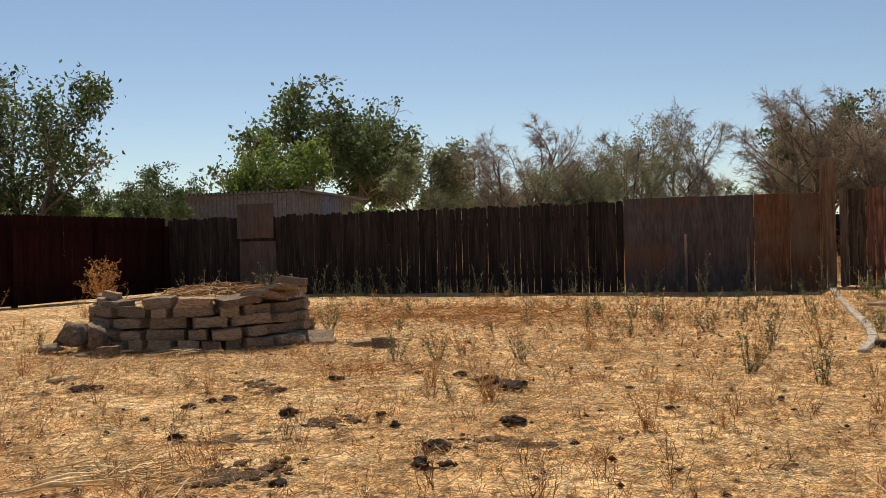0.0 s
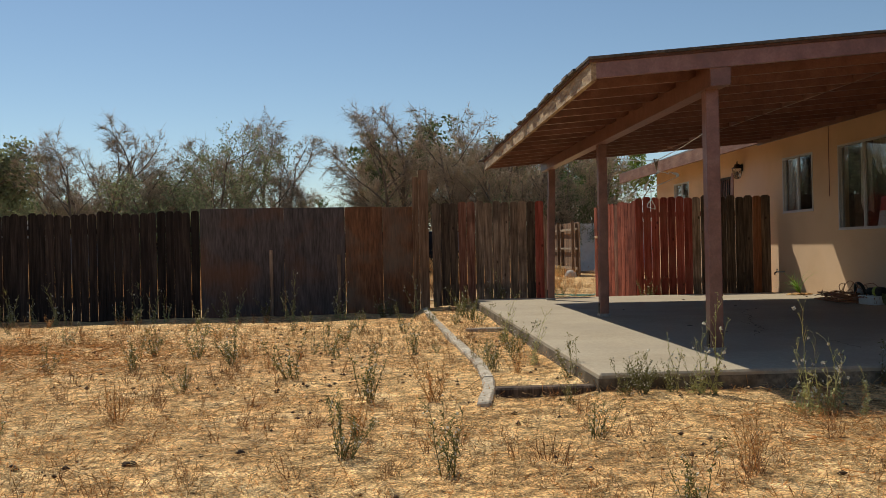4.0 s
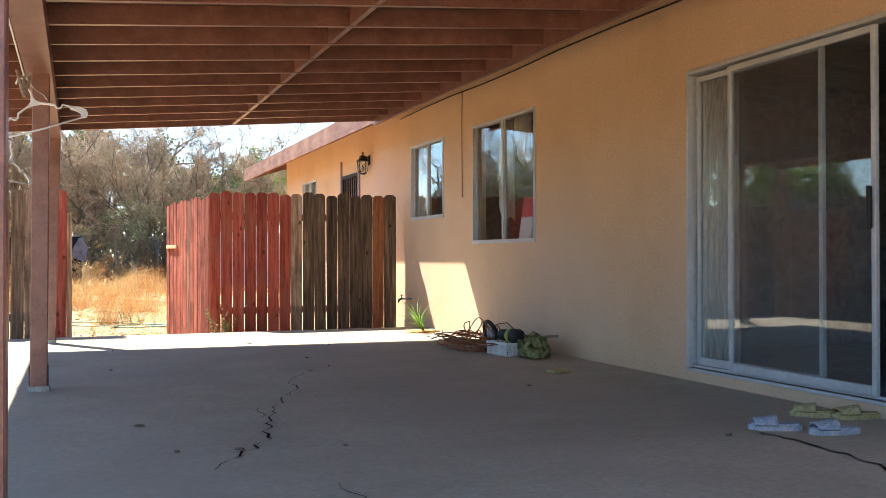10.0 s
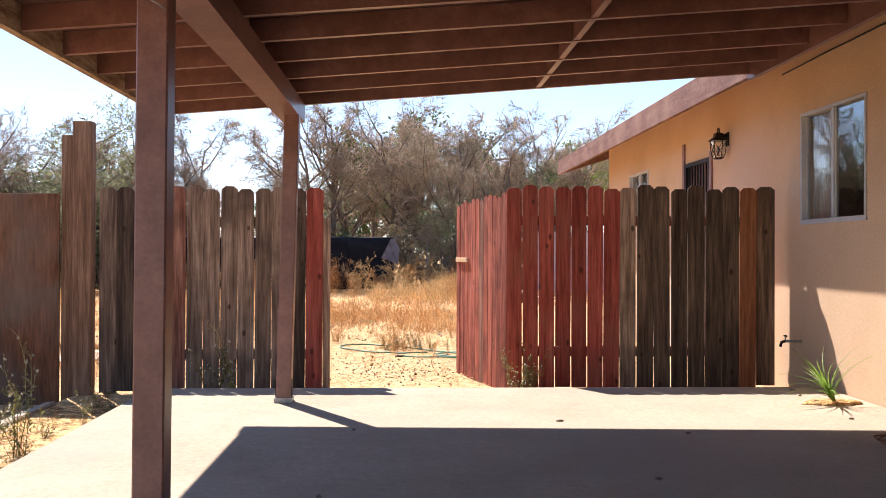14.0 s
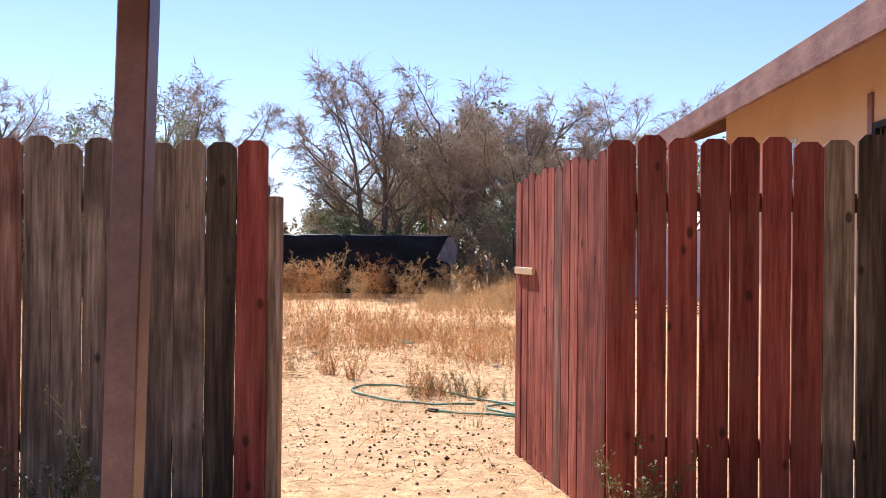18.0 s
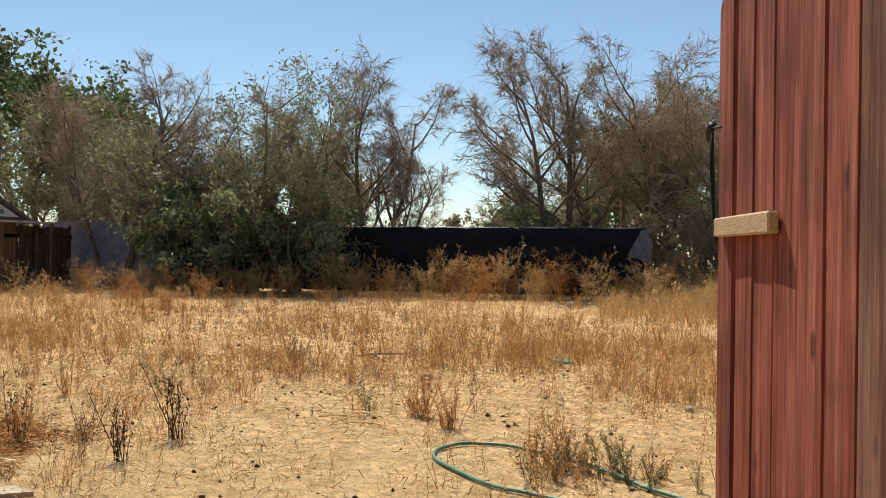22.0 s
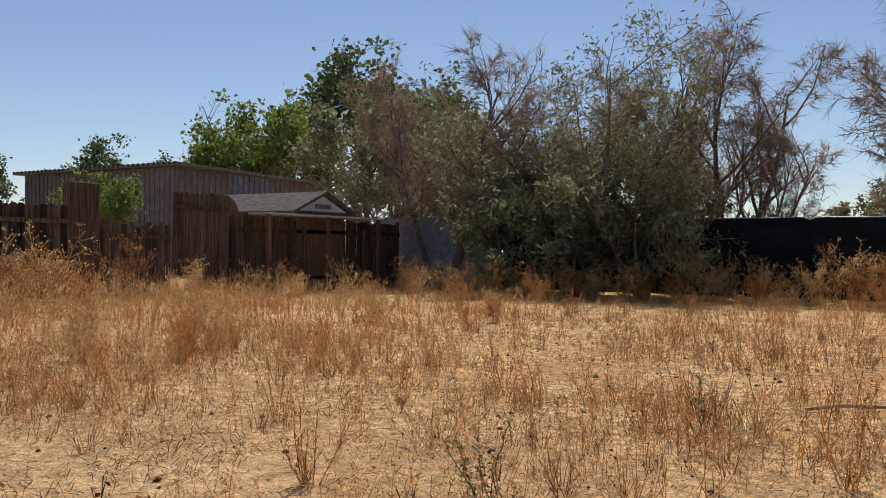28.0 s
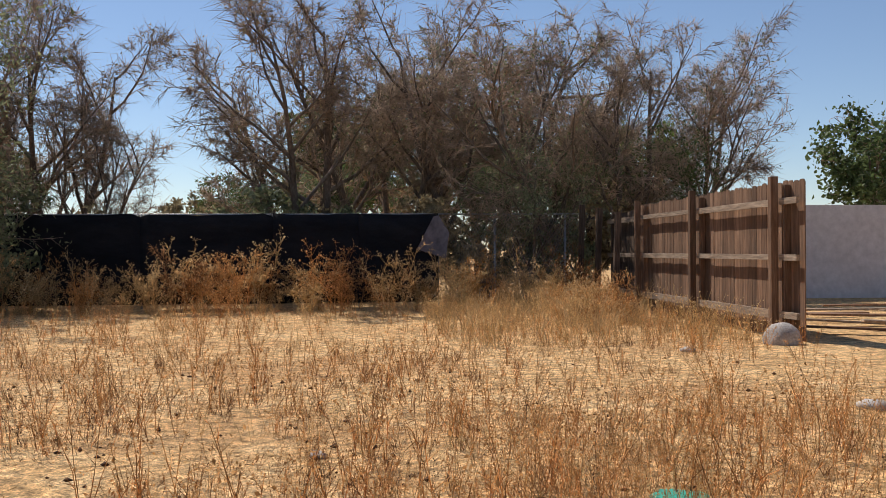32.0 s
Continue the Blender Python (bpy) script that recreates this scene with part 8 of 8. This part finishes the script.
# crumbs of soil and broken stalks strewn over the ground
for nm, n, x0, x1, y0, y1, key, lab in (("soil_crumbs", 2600, -6.5, 4.5, 1.5, 17.0, "soil", "small dark crumbs of soil strewn over the straw"), ("field_crumbs", 1500, -4.0, 6.5, 20.3, 34.0, "brush", "small dark bits strewn over the field")):
    pts = field_points(n, lambda x, y: 0.35 + 0.9 * noise.noise(Vector((x * 0.8, y * 0.8, 12.0))), x0, x1, y0, y1)
    zc = np.array([ground_z(x, y) for x, y in pts])
    sz = 0.004 + 0.017 * rs.uniform(0, 1, n) ** 2.5
    octa = np.array([[1, 0, 0], [0, 1, 0], [-1, 0, 0], [0, -1, 0], [0, 0, 0.8], [0, 0, -0.5]])
    tri = np.array([[0, 1, 4], [1, 2, 4], [2, 3, 4], [3, 0, 4], [1, 0, 5], [2, 1, 5], [3, 2, 5], [0, 3, 5]])
    v = (octa[None] * rs.uniform(0.6, 1.6, size=(n, 6, 1)) * sz[:, None, None]) + np.c_[pts, zc + sz * 0.3][:, None, :]
    f = tri[None] + (np.arange(n) * 6)[:, None, None]
    solid(nm, tris_mesh(nm, v.reshape(-1, 3), f.reshape(-1, 3), M[key]), None, lab, "crumbs", "stuff")
# stick lying in the field
solid("fallen_stick", tb([(-0.33, 0, 0.02), (-0.1, 0.015, 0.035), (0.12, -0.01, 0.03), (0.32, 0.0, 0.018)], [0.01, 0.014, 0.013, 0.007], 6), M["rail"], "pale weathered stick lying among the dry weeds", "stick", m=pose(1.95, 29.0, ground_z(1.95, 29.0), 0, 0, 44))
# small mat of hay and sticks
rng = random.Random(8)
for k, (x, y) in enumerate(((-1.5, 3.6), (-4.3, 8.05), (-2.6, 9.3), (3.0, 25.0), (1.6, 23.2), (0.9, 28.4), (3.6, 6.8))):
    bm = bmesh.new()
    for i in range(5):
        a = rng.uniform(0, 3.1)
        l = rng.uniform(0.2, 0.6)
        p = Vector((rng.uniform(-0.15, 0.15), rng.uniform(-0.1, 0.1), 0.02 + 0.01 * i))
        dv = Vector((math.cos(a), math.sin(a), rng.uniform(-0.05, 0.12))) * l
        tube(bm, [p - dv / 2, p + Vector((0, 0.02, 0.01)), p + dv / 2], [0.005, 0.006, 0.003], 5)
    solid("dry_sticks", bm, M["straw"], "few dry pale sticks lying on the ground", "sticks", "stuff", m=pose(x, y, ground_z(x, y)))
